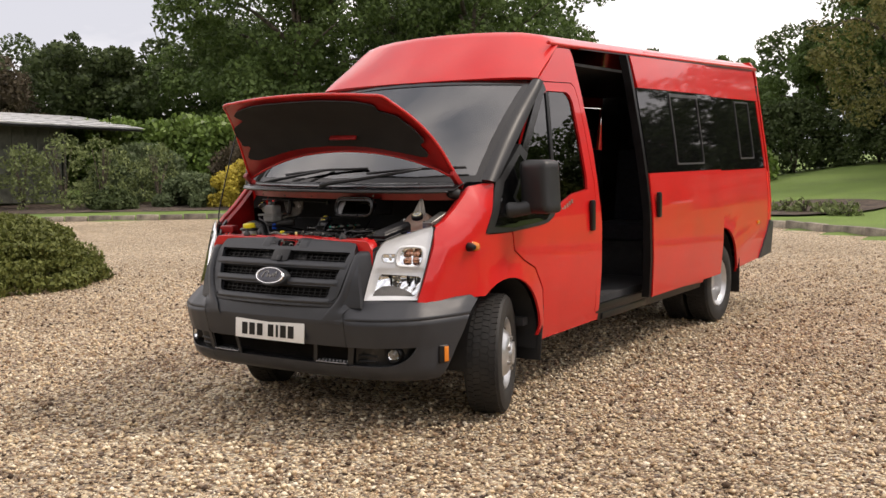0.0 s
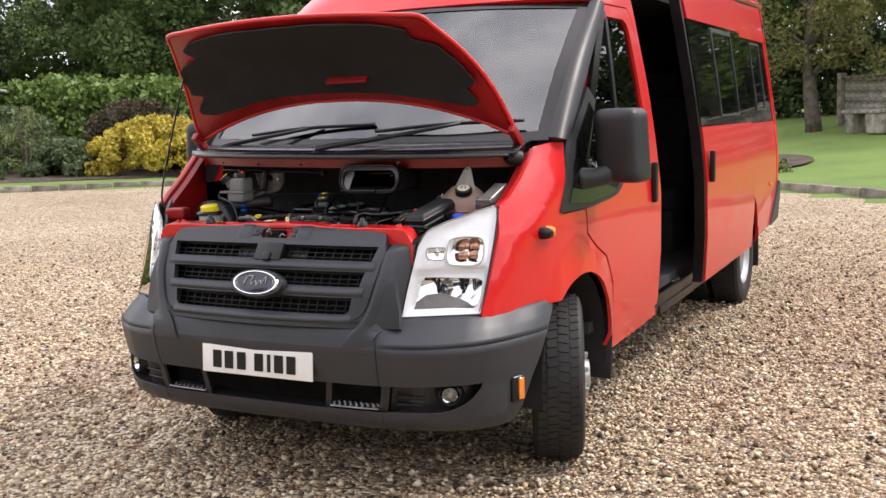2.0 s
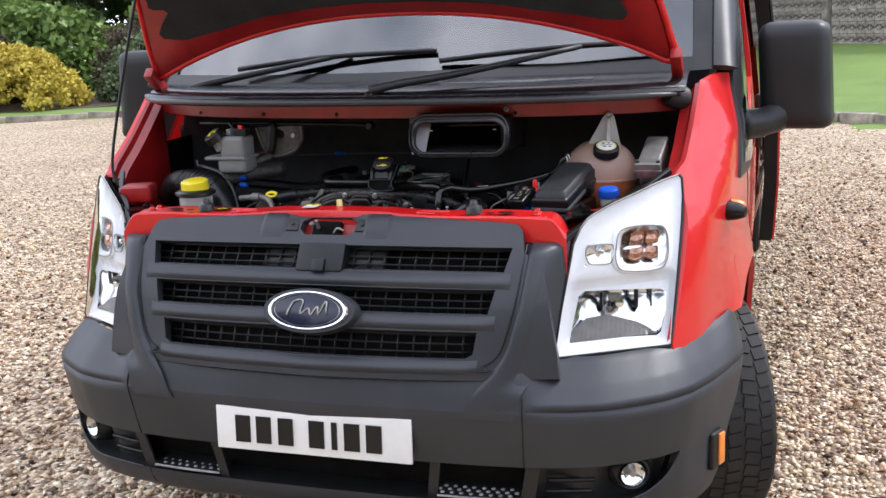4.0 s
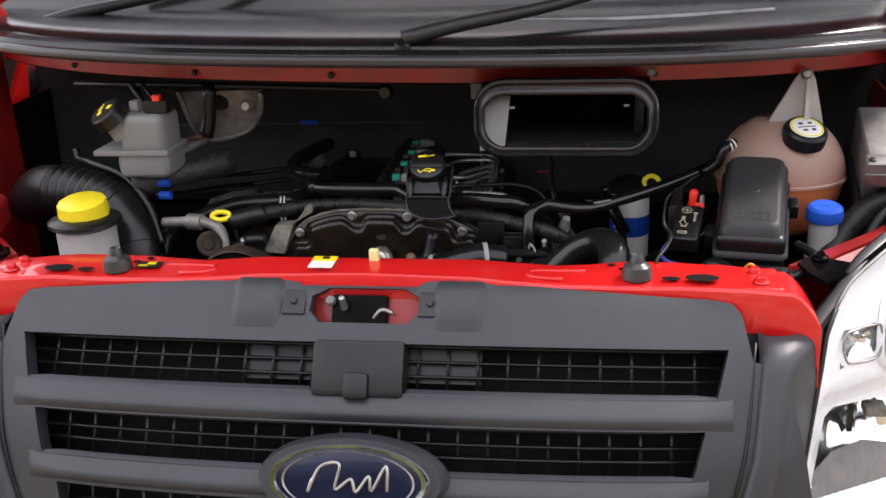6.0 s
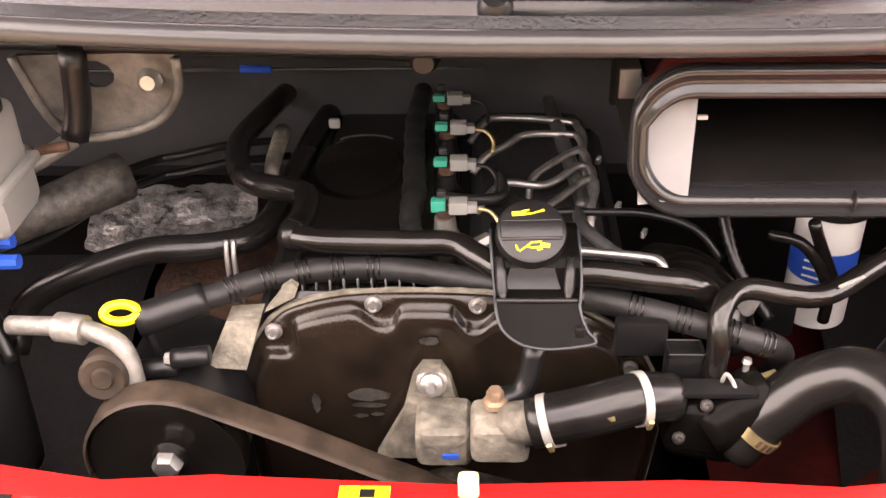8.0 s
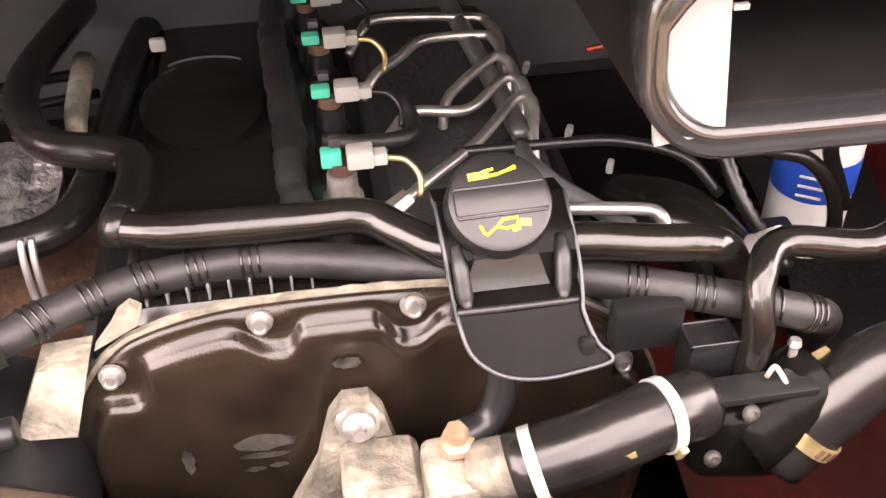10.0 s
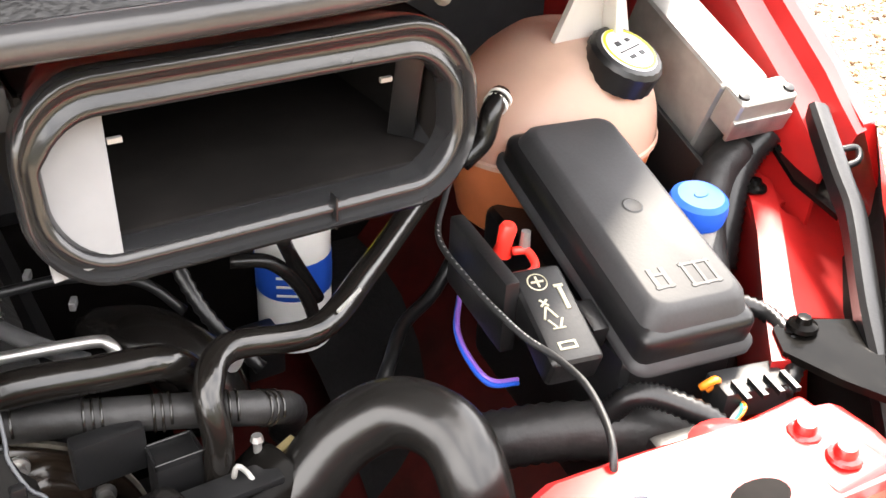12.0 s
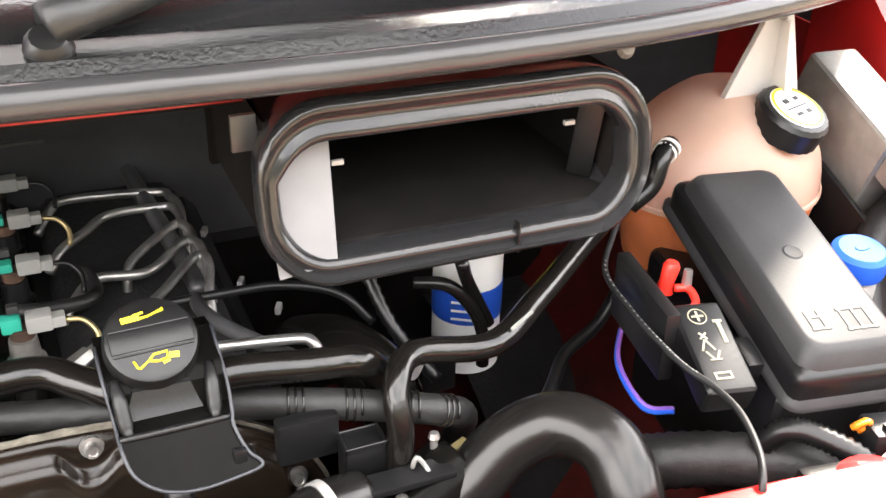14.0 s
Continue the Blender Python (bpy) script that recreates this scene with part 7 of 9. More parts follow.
part("outlet_spout", tube([(0.035, 0.395, 0.972), (0.075, 0.385, 0.985)], 0.019, 3, 16), M_PALECAST, wp)
part("ear_nut", lathe([(0, 0.02), (0.004, 0.02), (0.005, 0.012), (0.010, 0.010), (0.011, 0.003), (0.014, 0.002), (0.014, 0)], aim((-0.029, 0.437, 0.983), (0, -0.9, 0.3)), 12), M_STEEL, wp)
part("copper_bolt", lathe([(0, 0.017), (0.006, 0.0165), (0.0075, 0.014), (0.0075, 0.007), (0.011, 0.005), (0.011, 0)], Matrix.Translation((0.026, 0.405, 0.985)), 6), M_COPPER, wp)
part("support_leg", tube([(0.026, 0.41, 0.985), (0.05, 0.42, 0.99), (0.06, 0.43, 1.03)], 0.010, 4, 8), M_BLACK, wp)
part("paint_dab", box(-0.012, 0.389, 0.94, 0.014, 0.002, 0.004), M_BLUE, wp)


def clamp(name, c, axis, r, parent, mat):
    """A band round a hose with its two upstanding ears."""
    m = aim(c, axis)
    band = part(name, lathe([(r, -0.0035), (r + 0.0014, -0.0035), (r + 0.0014, 0.0035), (r, 0.0035)], m, 24), mat, parent)
    return band


h1 = part("coolant_hose", tube([(0.055, 0.385, 0.982), (0.10, 0.385, 0.995), (0.14, 0.392, 1.003), (0.172, 0.405, 0.995)], 0.0215, 6, 18), M_HOSE, bus)
for c, ax in (((0.068, 0.384, 0.986), (1, 0, 0.3)), ((0.145, 0.393, 1.003), (1, 0.25, 0))):
    cl = clamp("hose_clamp", c, ax, 0.0215, h1, M_WHITE)
    mc_ = aim(c, ax)
    for q in (-0.22, 0.22):
        part("clamp_ear", box(0, 0, 0, 0.0030, 0.0042, 0.014, 0.001, m=mc_ @ Matrix.Rotation(math.pi * 1.5 + q, 4, "Z") @ Matrix.Translation((0.0245, 0, 0.002))), M_WHITE, cl)
    part("clamp_bridge", box(0, 0, 0, 0.0024, 0.015, 0.0035, 0.001, m=mc_ @ Matrix.Rotation(math.pi * 1.5, 4, "Z") @ Matrix.Translation((0.0240, 0, 0.009))), M_WHITE, cl)
    part("clamp_screw", box(0, 0, 0, 0.004, 0.012, 0.005, 0.0015, m=mc_ @ Matrix.Rotation(math.pi * 1.12, 4, "Z") @ Matrix.Translation((0.0245, 0, 0))), M_ZINC, cl)
part("hose_print", box(0.107, 0.3665, 1.0, 0.03, 0.001, 0.004, m=Matrix.Rotation(radians(-18), 4, "Y")), M_ZINC, h1)
th = part("thermostat_housing", box(0.205, 0.412, 0.965, 0.072, 0.055, 0.06, 0.02, 4, m=Matrix.Rotation(radians(12), 4, "Y")), M_DULL, bus)
part("housing_neck", tube([(0.20, 0.40, 0.965), (0.235, 0.41, 0.985), (0.25, 0.415, 0.99)], 0.027, 4, 18), M_DULL, th)
for c in ((0.198, 0.388, 1.000), (0.178, 0.384, 0.968)):
    part("housing_screw", lathe([(0, 0.002), (0.0018, 0.002), (0.0024, 0.0034), (0.0036, 0.003), (0.0052, 0.0012), (0.0056, 0)], aim(c, (0, -0.9, 0.5)), 14), M_WORN, th)
# large looping top hose
top = part("radiator_hose", tube([(0.226, 0.398, 0.945), (0.252, 0.400, 0.980), (0.285, 0.402, 1.012), (0.318, 0.390, 1.030), (0.338, 0.358, 1.030), (0.340, 0.328, 1.010), (0.338, 0.310, 0.965), (0.338, 0.305, 0.90)], 0.0232, 7, 20), M_HOSE, bus)
yb = part("band_clamp", lathe([(0.0236, -0.005), (0.0252, -0.005), (0.0252, 0.005), (0.0236, 0.005)], aim((0.243, 0.3995, 0.968), (0.60, 0.03, 0.80)), 28), M_ZINC, top, "yellowed band clamp")
for k in range(10):
    q = math.pi * (0.95 + 0.075 * k)
    part("clamp_slot", box(0, 0, 0, 0.0012, 0.0030, 0.0070, m=aim((0.243, 0.3995, 0.968), (0.60, 0.03, 0.80)) @ Matrix.Rotation(q, 4, "Z") @ Matrix.Translation((0.0251, 0, 0))), M_RUST, yb)
part("clamp_housing", box(0, 0, 0, 0.010, 0.014, 0.013, 0.002, 2, m=Matrix.Translation((0.231, 0.414, 1.003)) @ Matrix.Rotation(radians(-25), 4, "Y")), M_ZINC, yb)
part("clamp_screw", lathe([(0, 0.012), (0.0035, 0.012), (0.0045, 0.008), (0.0028, 0.006), (0.0028, -0.012)], aim((0.234, 0.418, 1.012), (0.05, 0.15, 1)), 8), M_STEEL, yb)
part("clamp_tail", box(0, 0, 0, 0.020, 0.006, 0.0012, m=Matrix.Translation((0.252, 0.421, 1.005)) @ Matrix.Rotation(radians(-12), 4, "Y") @ Matrix.Rotation(radians(15), 4, "Z")), M_ZINC, yb)
part("pipe_bracket", box(0.205, 0.40, 1.008, 0.07, 0.02, 0.006, 0.002), M_BLACK, bus)
part("bracket_clip", tube([(0.212, 0.404, 1.012), (0.214, 0.402, 1.022), (0.220, 0.402, 1.014), (0.222, 0.398, 1.010)], 0.0018, 3, 6), M_WHITE, bus)

# pipes across the top
pipe = part("bent_pipe", tube([(0.207, 0.420, 0.985), (0.210, 0.421, 1.03), (0.212, 0.436, 1.060), (0.236, 0.460, 1.066), (0.295, 0.455, 1.062), (0.355, 0.495, 1.066), (0.43, 0.55, 1.075), (0.505, 0.595, 1.095), (0.542, 0.612, 1.12)], 0.0098, 7, 14), M_GLOSSB, bus)
part("pipe_print", box(0.323, 0.462, 1.072, 0.03, 0.002, 0.002, m=Matrix.Rotation(radians(32), 4, "Z")), M_WHITE, pipe)
part("pipe_elbow", tube([(0.485, 0.572, 1.088), (0.506, 0.572, 1.104), (0.515, 0.576, 1.126), (0.534, 0.590, 1.132)], 0.0090, 5, 12), M_HOSE, pipe)
for dz in (0.0, 0.006):
    part("pipe_clip", lathe([(0.0092, -0.0015), (0.0108, -0.0015), (0.0108, 0.0015), (0.0092, 0.0015)], aim((0.524 + dz, 0.583 + dz * 0.5, 1.128 + dz * 0.4), (0.8, 0.5, 0.3)), 16), M_LABEL, pipe)
rail_p = part("coolant_pipe", tube([(-0.161, 0.538, 1.07), (-0.127, 0.530, 1.07), (-0.053, 0.527, 1.07), (-0.012, 0.525, 1.07), (0.012, 0.509, 1.066), (0.045, 0.486, 1.064), (0.109, 0.481, 1.068), (0.157, 0.471, 1.068), (0.192, 0.466, 1.066), (0.212, 0.475, 1.045), (0.222, 0.485, 1.01)], 0.0118, 6, 14), M_GLOSSB, bus)
part("pipe_end", tube([(-0.167, 0.542, 1.07), (-0.155, 0.537, 1.07)], 0.0135, 2, 14), M_HOSE, rail_p)
part("heater_hose", tube([(-0.19, 1.0, 1.08), (-0.219, 0.917, 1.06), (-0.236, 0.846, 1.06), (-0.254, 0.755, 1.06), (-0.240, 0.685, 1.06), (-0.214, 0.652, 1.062), (-0.179, 0.636, 1.064), (-0.158, 0.617, 1.066), (-0.156, 0.575, 1.068), (-0.161, 0.545, 1.07)], 0.0130, 6, 14), M_HOSE, bus)
part("heater_hose", tube([(-0.170, 0.92, 1.03), (-0.185, 0.825, 1.03), (-0.192, 0.726, 1.03), (-0.199, 0.640, 1.03), (-0.216, 0.600, 1.03), (-0.255, 0.583, 1.03), (-0.33, 0.582, 1.022), (-0.43, 0.56, 0.985), (-0.45, 0.53, 0.94)], 0.0138, 6, 14), M_HOSE, bus)
for dx in (0.0, 0.007):
    part("spring_clip", tube([(-0.232 + dx, 0.572, 1.045), (-0.232 + dx, 0.565, 1.03), (-0.230 + dx, 0.558, 1.005), (-0.224 + dx, 0.552, 0.985)], 0.0028, 4, 6), M_STEEL, bus)
LOOM = [(-0.250, 0.466, 1.042), (-0.222, 0.481, 1.044), (-0.196, 0.497, 1.045), (-0.150, 0.516, 1.045), (-0.100, 0.524, 1.045), (-0.06, 0.521, 1.045), (-0.02, 0.511, 1.045), (0.03, 0.497, 1.045), (0.085, 0.484, 1.044), (0.14, 0.468, 1.042), (0.20, 0.450, 1.036), (0.245, 0.438, 1.028), (0.272, 0.452, 1.005), (0.275, 0.47, 0.97)]
loom = part("wiring_loom", tube(LOOM, 0.0115, 6, 14), M_WRAP, bus)
lp = smooth_path(LOOM, 8)
for k in (12, 19, 24, 29, 35, 58, 66, 73, 78, 84, 89):
    ma = aim(lp[k], lp[k + 1] - lp[k - 1])
    part("tape_band", tube([ma @ Vector((0.0117 * math.cos(q), 0.0117 * math.sin(q), 0.0026 * q / math.pi - 0.0065)) for q in steps(0, 5 * math.pi, 40)], 0.0011, 1, 5), M_GLOSSB, loom)
part("loom_socket", tube([(-0.285, 0.452, 1.036), (-0.252, 0.465, 1.042), (-0.230, 0.476, 1.044)], 0.0155, 3, 12), M_BLACK, loom)
part("loom_clip", box(0.150, 0.447, 1.026, 0.044, 0.014, 0.034, 0.003), M_BLACK, loom)
part("loom_connector", box(0.185, 0.432, 1.004, 0.030, 0.022, 0.040, 0.003), M_BLACK, loom)
for dx, dy, wx, wy in ((0, -0.010, 0.031, 0.002), (0, 0.010, 0.031, 0.002), (-0.0145, 0, 0.002, 0.022), (0.0145, 0, 0.002, 0.022)):
    part("connector_lip", box(0.185 + dx, 0.432 + dy, 1.024, wx, wy, 0.005, 0.0005, 1), M_BLACK, loom)
part("injector_loom", tube([(-0.058, 0.90, 1.06), (-0.062, 0.803, 1.06), (-0.059, 0.731, 1.06), (-0.054, 0.643, 1.06), (-0.055, 0.591, 1.058), (-0.050, 0.556, 1.05)], [0.011, 0.012, 0.012, 0.013, 0.011, 0.011], 8, 12, ribs=0.0012, pitch=4), M_WRAP, bus)

# oil filler neck and cap
fil = [(-0.034, -0.004), (0.036, -0.004), (0.037, 0.02), (0.036, 0.04), (0.035, 0.05), (0.040, 0.070), (0.046, 0.078), (0.045, 0.083), (0.030, 0.086), (0.012, 0.088), (-0.004, 0.086), (-0.016, 0.080), (-0.026, 0.068), (-0.030, 0.05), (-0.031, 0.03), (-0.033, 0.012)]
NECK = [(-0.004, 0.448, 1.132), (0.010, 0.424, 1.121), (0.017, 0.4175, 1.115), (0.031, 0.4115, 1.100), (0.041, 0.3995, 1.0985), (0.047, 0.395, 1.095), (0.088, 0.371, 1.071)]


def neck(a, s, push=0.0):
    """Down the sloping front of the filler."""
    y, z = (float(np.interp(s, [p[0] for p in NECK], [p[k] for p in NECK])) for k in (1, 2))
    return Vector((0.056 + a, y - push * 0.85, z + push * 0.5))


oil = part("oil_filler", sheet(fil, [], lambda a, s: neck(a, s), steps(-0.03, 0.04, 8), [0.004, 0.010, 0.017, 0.024, 0.031, 0.036, 0.041, 0.047, 0.06, 0.075], depth=(0, 0.02, -0.006)), M_DULL, bus, smooth=25)
# greyer bead round the filler, painted as its edge highlight
edge_pts = [neck(a, s, 0.002) for a, s in fil]
part("neck_edge_glint", tube(edge_pts[1:] + edge_pts[:1], 0.0012, 3, 6), M_TRIM, oil)
part("neck_step", tube([neck(-0.030, 0.043, 0.0), neck(0, 0.043, 0.001), neck(0.034, 0.043, 0.0)], 0.0022, 4, 8), M_BLACK, oil)
part("neck_pocket", sheet([(-0.018, 0.017), (0.016, 0.017), (0.021, 0.032), (-0.025, 0.032)], [], lambda a, s: neck(a, s, 0.0015), [], [0.022, 0.027], depth=(0, 0.003, 0.001)), M_BLACK, oil)
for sd, a0 in ((-1, -0.026), (1, 0.028)):
    part("neck_cheek", tube([neck(a0 + sd * 0.001, 0.010, 0.000), neck(a0, 0.020, 0.004), neck(a0 - sd * 0.001, 0.034, 0.004), neck(a0 - sd * 0.002, 0.042, 0.0)], [0.003, 0.0045, 0.0045, 0.002], 4, 10), M_BLACK, oil)
part("neck_catch", box(0.091, 0.380, 1.080, 0.008, 0.006, 0.012, 0.002), M_BLACK, oil)
cm = aim((0.054, 0.437, 1.1335), (0.02, -0.58, 0.81)) @ Matrix.Diagonal((0.84, 0.84, 1, 1))
cap = part("filler_cap", lathe([(0, 0.010), (0.029, 0.010), (0.032, 0.0085), (0.0335, 0.005), (0.0335, -0.012), (0.026, -0.02)], cm, 40), M_BLACK, oil)
for yy in (-1, 1):
    part("cap_slope", box(0, 0, 0, 0.056, 0.0016, 0.0018, 0.0006, m=cm @ Matrix.Translation((0, yy * 0.0095, 0.0105))), M_BLACK, oil)
part("cap_grip", box(0, 0, 0, 0.058, 0.017, 0.0045, 0.0018, 2, m=cm @ Matrix.Translation((0, 0, 0.0105))), M_BLACK, oil)
for yy in (-0.0085, 0.0085):
    part("cap_line", tube([cm @ Vector((-0.0285, yy, 0.0105)), cm @ Vector((0, yy, 0.0108)), cm @ Vector((0.0285, yy, 0.0105))], 0.0008, 3, 5), M_SEAL, oil)
CAN = [(-0.0154, -0.0149), (-0.0136, -0.0201), (-0.0121, -0.0212), (-0.0056, -0.0167), (0.0009, -0.0183), (0.0074, -0.0172), (0.0084, -0.0122), (-0.0009, -0.0126), (-0.005, -0.0163)]
part("oil_can_mark", tube([cm @ Vector((x, y, 0.0104)) for x, y in CAN], 0.0008, 1, 5, soft=False), M_YELLOW, oil)
SPOUT = [(-0.0047, 0.0160), (0.0009, 0.0166), (0.0065, 0.0182), (0.0125, 0.0200)]
part("oil_can_mark", tube([cm @ Vector((x, y, 0.0104)) for x, y in SPOUT], [0.0009, 0.0008, 0.0008, 0.0013], 1, 5, soft=False), M_YELLOW, oil)
for px, py, sx, sy, rot in ((0.0125, -0.0160, 0.007, 0.0042, -8), (0.0065, -0.0196, 0.005, 0.002, 15), (-0.0112, 0.0168, 0.013, 0.0044, 3), (-0.005, 0.0196, 0.007, 0.0016, 10)):
    part("oil_can_mark", box(0, 0, 0, sx, sy, 0.0006, m=cm @ Matrix.Translation((px, py, 0.0104)) @ Matrix.Rotation(radians(rot), 4, "Z")), M_YELLOW, oil)

# injectors with their plugs
for i, (x, y, z) in enumerate(((-0.0160, 0.585, 1.072), (-0.0175, 0.673, 1.072), (-0.020, 0.761, 1.070), (-0.026, 0.843, 1.068))):
    inj = part("injector", lathe([(0, 0.004), (0.010, 0.004), (0.011, -0.012), (0.014, -0.014), (0.014, -0.03), (0.010, -0.034), (0.010, -0.07)], Matrix.Translation((x - 0.005, y - 0.002, z - 0.012)), 16), M_ALLOY if i == 0 else M_BLACK, bus)
    part("injector_body", lathe([(0, 0.012), (0.008, 0.012), (0.009, 0.0)], Matrix.Translation((x - 0.005, y, z - 0.012)), 14), M_RUST, inj)
    part("green_clip", box(x - 0.011, y, z + 0.004, 0.014, 0.011, 0.012 if i == 0 else 0.008, 0.002), M_GREEN, inj)
    part("white_plug", box(x + 0.008, y - 0.002, z + 0.004, 0.018, 0.015, 0.013, 0.002), M_WHITE, inj)
    part("plug_neck", box(x + 0.021, y - 0.003, z + 0.003, 0.010, 0.0105, 0.009, 0.0015), M_WHITE, inj)
    part("plug_wire", tube([(x + 0.026, y - 0.004, z + 0.002), (x + 0.038, y - 0.006, z), (x + 0.046, y - 0.014, z - 0.008), (x + 0.045, y - 0.024, z - 0.018)], 0.0022, 4, 6), M_ZINC if i % 2 == 0 else M_BLACK, inj)
    part("grey_tab", box(x - 0.008, y - 0.001, z + 0.017, 0.008, 0.007, 0.006, 0.001), M_SEAL, inj)
part("plug_loom", tube([(-0.03, 0.635, 1.056), (0.005, 0.626, 1.058), (0.030, 0.630, 1.058), (0.036, 0.648, 1.058), (0.030, 0.672, 1.064)], 0.006, 6, 8), M_WRAP, bus)

# high-pressure pipes and rail
fuel_rail = part("fuel_rail", box(0.111, 0.735, 1.005, 0.026, 0.24, 0.03, 0.006, m=Matrix.Rotation(radians(3), 4, "Z")), M_RUST, bus)
part("grey_conduit", tube([(0.092, 0.922, 1.045), (0.099, 0.835, 1.045), (0.106, 0.768, 1.042), (0.113, 0.70, 1.04), (0.117, 0.64, 1.04)], 0.0085, 5, 10), M_SEAL, fuel_rail)
pipes = [
    [(0.125, 0.755, 1.02), (0.126, 0.768, 1.042), (0.127, 0.785, 1.05), (0.122, 0.808, 1.05), (0.112, 0.822, 1.05), (0.033, 0.834, 1.05), (0.014, 0.819, 1.048), (0.000, 0.800, 1.035)],
    [(0.124, 0.728, 1.02), (0.125, 0.745, 1.042), (0.122, 0.779, 1.05), (0.109, 0.789, 1.05), (0.063, 0.788, 1.05), (0.040, 0.762, 1.05), (0.017, 0.738, 1.048), (0.004, 0.724, 1.035)],
    [(0.124, 0.675, 1.02), (0.125, 0.695, 1.042), (0.127, 0.727, 1.05), (0.121, 0.748, 1.05), (0.111, 0.744, 1.05), (0.081, 0.709, 1.05), (0.066, 0.688, 1.046), (0.062, 0.678, 1.02)],
    [(0.125, 0.645, 1.02), (0.127, 0.664, 1.042), (0.130, 0.694, 1.05), (0.126, 0.71, 1.05), (0.114, 0.71, 1.05), (0.080, 0.671, 1.05), (0.040, 0.675, 1.05), (0.022, 0.655, 1.048), (0.008, 0.640, 1.035)],
    [(0.122, 0.62, 1.02), (0.124, 0.639, 1.042), (0.130, 0.663, 1.05), (0.129, 0.681, 1.05), (0.117, 0.678, 1.05), (0.081, 0.628, 1.05), (0.037, 0.584, 1.05), (0.018, 0.565, 1.049)]]
for p in pipes:
    part("fuel_pipe", tube(p, 0.0043, 6, 8), M_STEEL, fuel_rail)
    part("pipe_nut", lathe([(0, 0.008), (0.006, 0.008), (0.006, -0.008), (0, -0.008)], aim(p[0], (0, 0.3, 1)), 6), M_STEEL, fuel_rail)
part("pipe_nut", lathe([(0, 0.009), (0.0065, 0.009), (0.0075, -0.009), (0, -0.009)], aim((0.014, 0.561, 1.049), (0.7, 0.6, 0.1)), 6), M_STEEL, fuel_rail)
part("return_hose", tube([(0.108, 0.613, 1.052), (0.109, 0.586, 1.055), (0.121, 0.557, 1.055), (0.141, 0.525, 1.055), (0.158, 0.509, 1.05)], 0.006, 6, 10), M_SEAL, bus)
part("steel_pipe", tube([(0.098, 0.513, 1.07), (0.111, 0.511, 1.07), (0.160, 0.502, 1.07), (0.171, 0.495, 1.068), (0.175, 0.488, 1.055)], 0.0042, 5, 8), M_STEEL, bus)
for x, y, z in ((0.140, 0.735, 1.045), (0.150, 0.635, 1.045), (0.172, 0.60, 1.035)):
    part("rail_plug", box(x, y, z, 0.005, 0.011, 0.007, 0.0015, m=Matrix.Rotation(radians(-25), 4, "Z")), M_AGED, bus)
part("vacuum_line", tube([(0.06, 0.615, 1.05), (0.13, 0.605, 1.056), (0.175, 0.594, 1.06), (0.215, 0.575, 1.055), (0.24, 0.56, 1.03)], 0.004, 6, 8), M_BLACK, bus)
part("turbo_elbow", tube([(0.19, 0.62, 0.98), (0.215, 0.575, 1.0), (0.24, 0.545, 0.985), (0.25, 0.53, 0.95)], 0.028, 6, 16), M_GLOSSB, bus)
part("white_funnel", lathe([(0.0, 0.02), (0.006, 0.02), (0.012, -0.015)], aim((0.262, 0.525, 1.01), (0.2, -0.5, 0.8)), 12), M_MILKY, bus)
part("ribbed_hose", tube([(0.235, 0.64, 1.12), (0.24, 0.58, 1.07), (0.252, 0.545, 1.03), (0.28, 0.52, 0.99)], 0.006, 12, 10, ribs=0.0012), M_BLACK, bus)

# oil separator drum behind
sep = part("oil_separator", lathe([(0, 0.03), (0.04, 0.03), (0.048, 0.026), (0.048, 0.012), (0.052, 0.010), (0.052, -0.006), (0.050, -0.02), (0.056, -0.024), (0.056, -0.05)], aim((-0.120, 0.735, 1.018), (0, -0.25, 1)), 30), M_GLOSSB, bus)
# thin grey arcs drawn as sky highlights on the drum's ring edges
for yy, zz, rr in ((0.812, 1.034, 0.036), (0.755, 1.036, 0.034), (0.700, 1.032, 0.030)):
    part("drum_glint", tube([(-0.120 + rr * math.cos(q), yy - 0.012 + 0.014 * math.sin(q), zz + 0.004 * math.sin(q)) for q in steps(radians(35), radians(150), 12)], 0.0011, 1, 6), M_SEAL, sep)
part("drum_clip", box(-0.155, 0.800, 1.060, 0.013, 0.006, 0.012, 0.003), M_WHITE, sep)
part("heat_shield", sheet([(-0.43, 0.735), (-0.37, 0.775), (-0.292, 0.792), (-0.246, 0.772), (-0.238, 0.722), (-0.238, 0.685), (-0.265, 0.650), (-0.33, 0.635), (-0.41, 0.65)], [], lambda x, y: (x, y, 0.99 + 0.009 * noise.noise(Vector((x * 55, y * 55, 0))) + 0.012 * noise.noise(Vector((x * 22, y * 22, 3)))), steps(-0.40, -0.22, 28), steps(0.58, 0.8, 28), depth=(0, 0, -0.004)), M_FOIL, bus, "crinkled silver heat-shield foil", smooth=25)
part("exhaust_shell", box(-0.27, 0.70, 0.90, 0.15, 0.18, 0.10, 0.03), M_RUST, bus)
part("steel_strap", tube([(-0.216, 0.80, 1.05), (-0.209, 0.703, 1.058), (-0.204, 0.66, 1.045)], [0.010, 0.009, 0.005], 5, 8), M_PALECAST, bus)
# alternator side: bracket, belt and pulley
part("alternator_bracket", sheet([(-0.231, 0.984), (-0.196, 0.982), (-0.181, 1.028), (-0.211, 1.026)], [], lambda x, z: (x, 0.452 + 0.3 * (z - 0.98), z), [], [1.0, 1.015], depth=(0, 0.024, 0)), M_PALECAST, bus, "pale rough-cast alternator bracket")
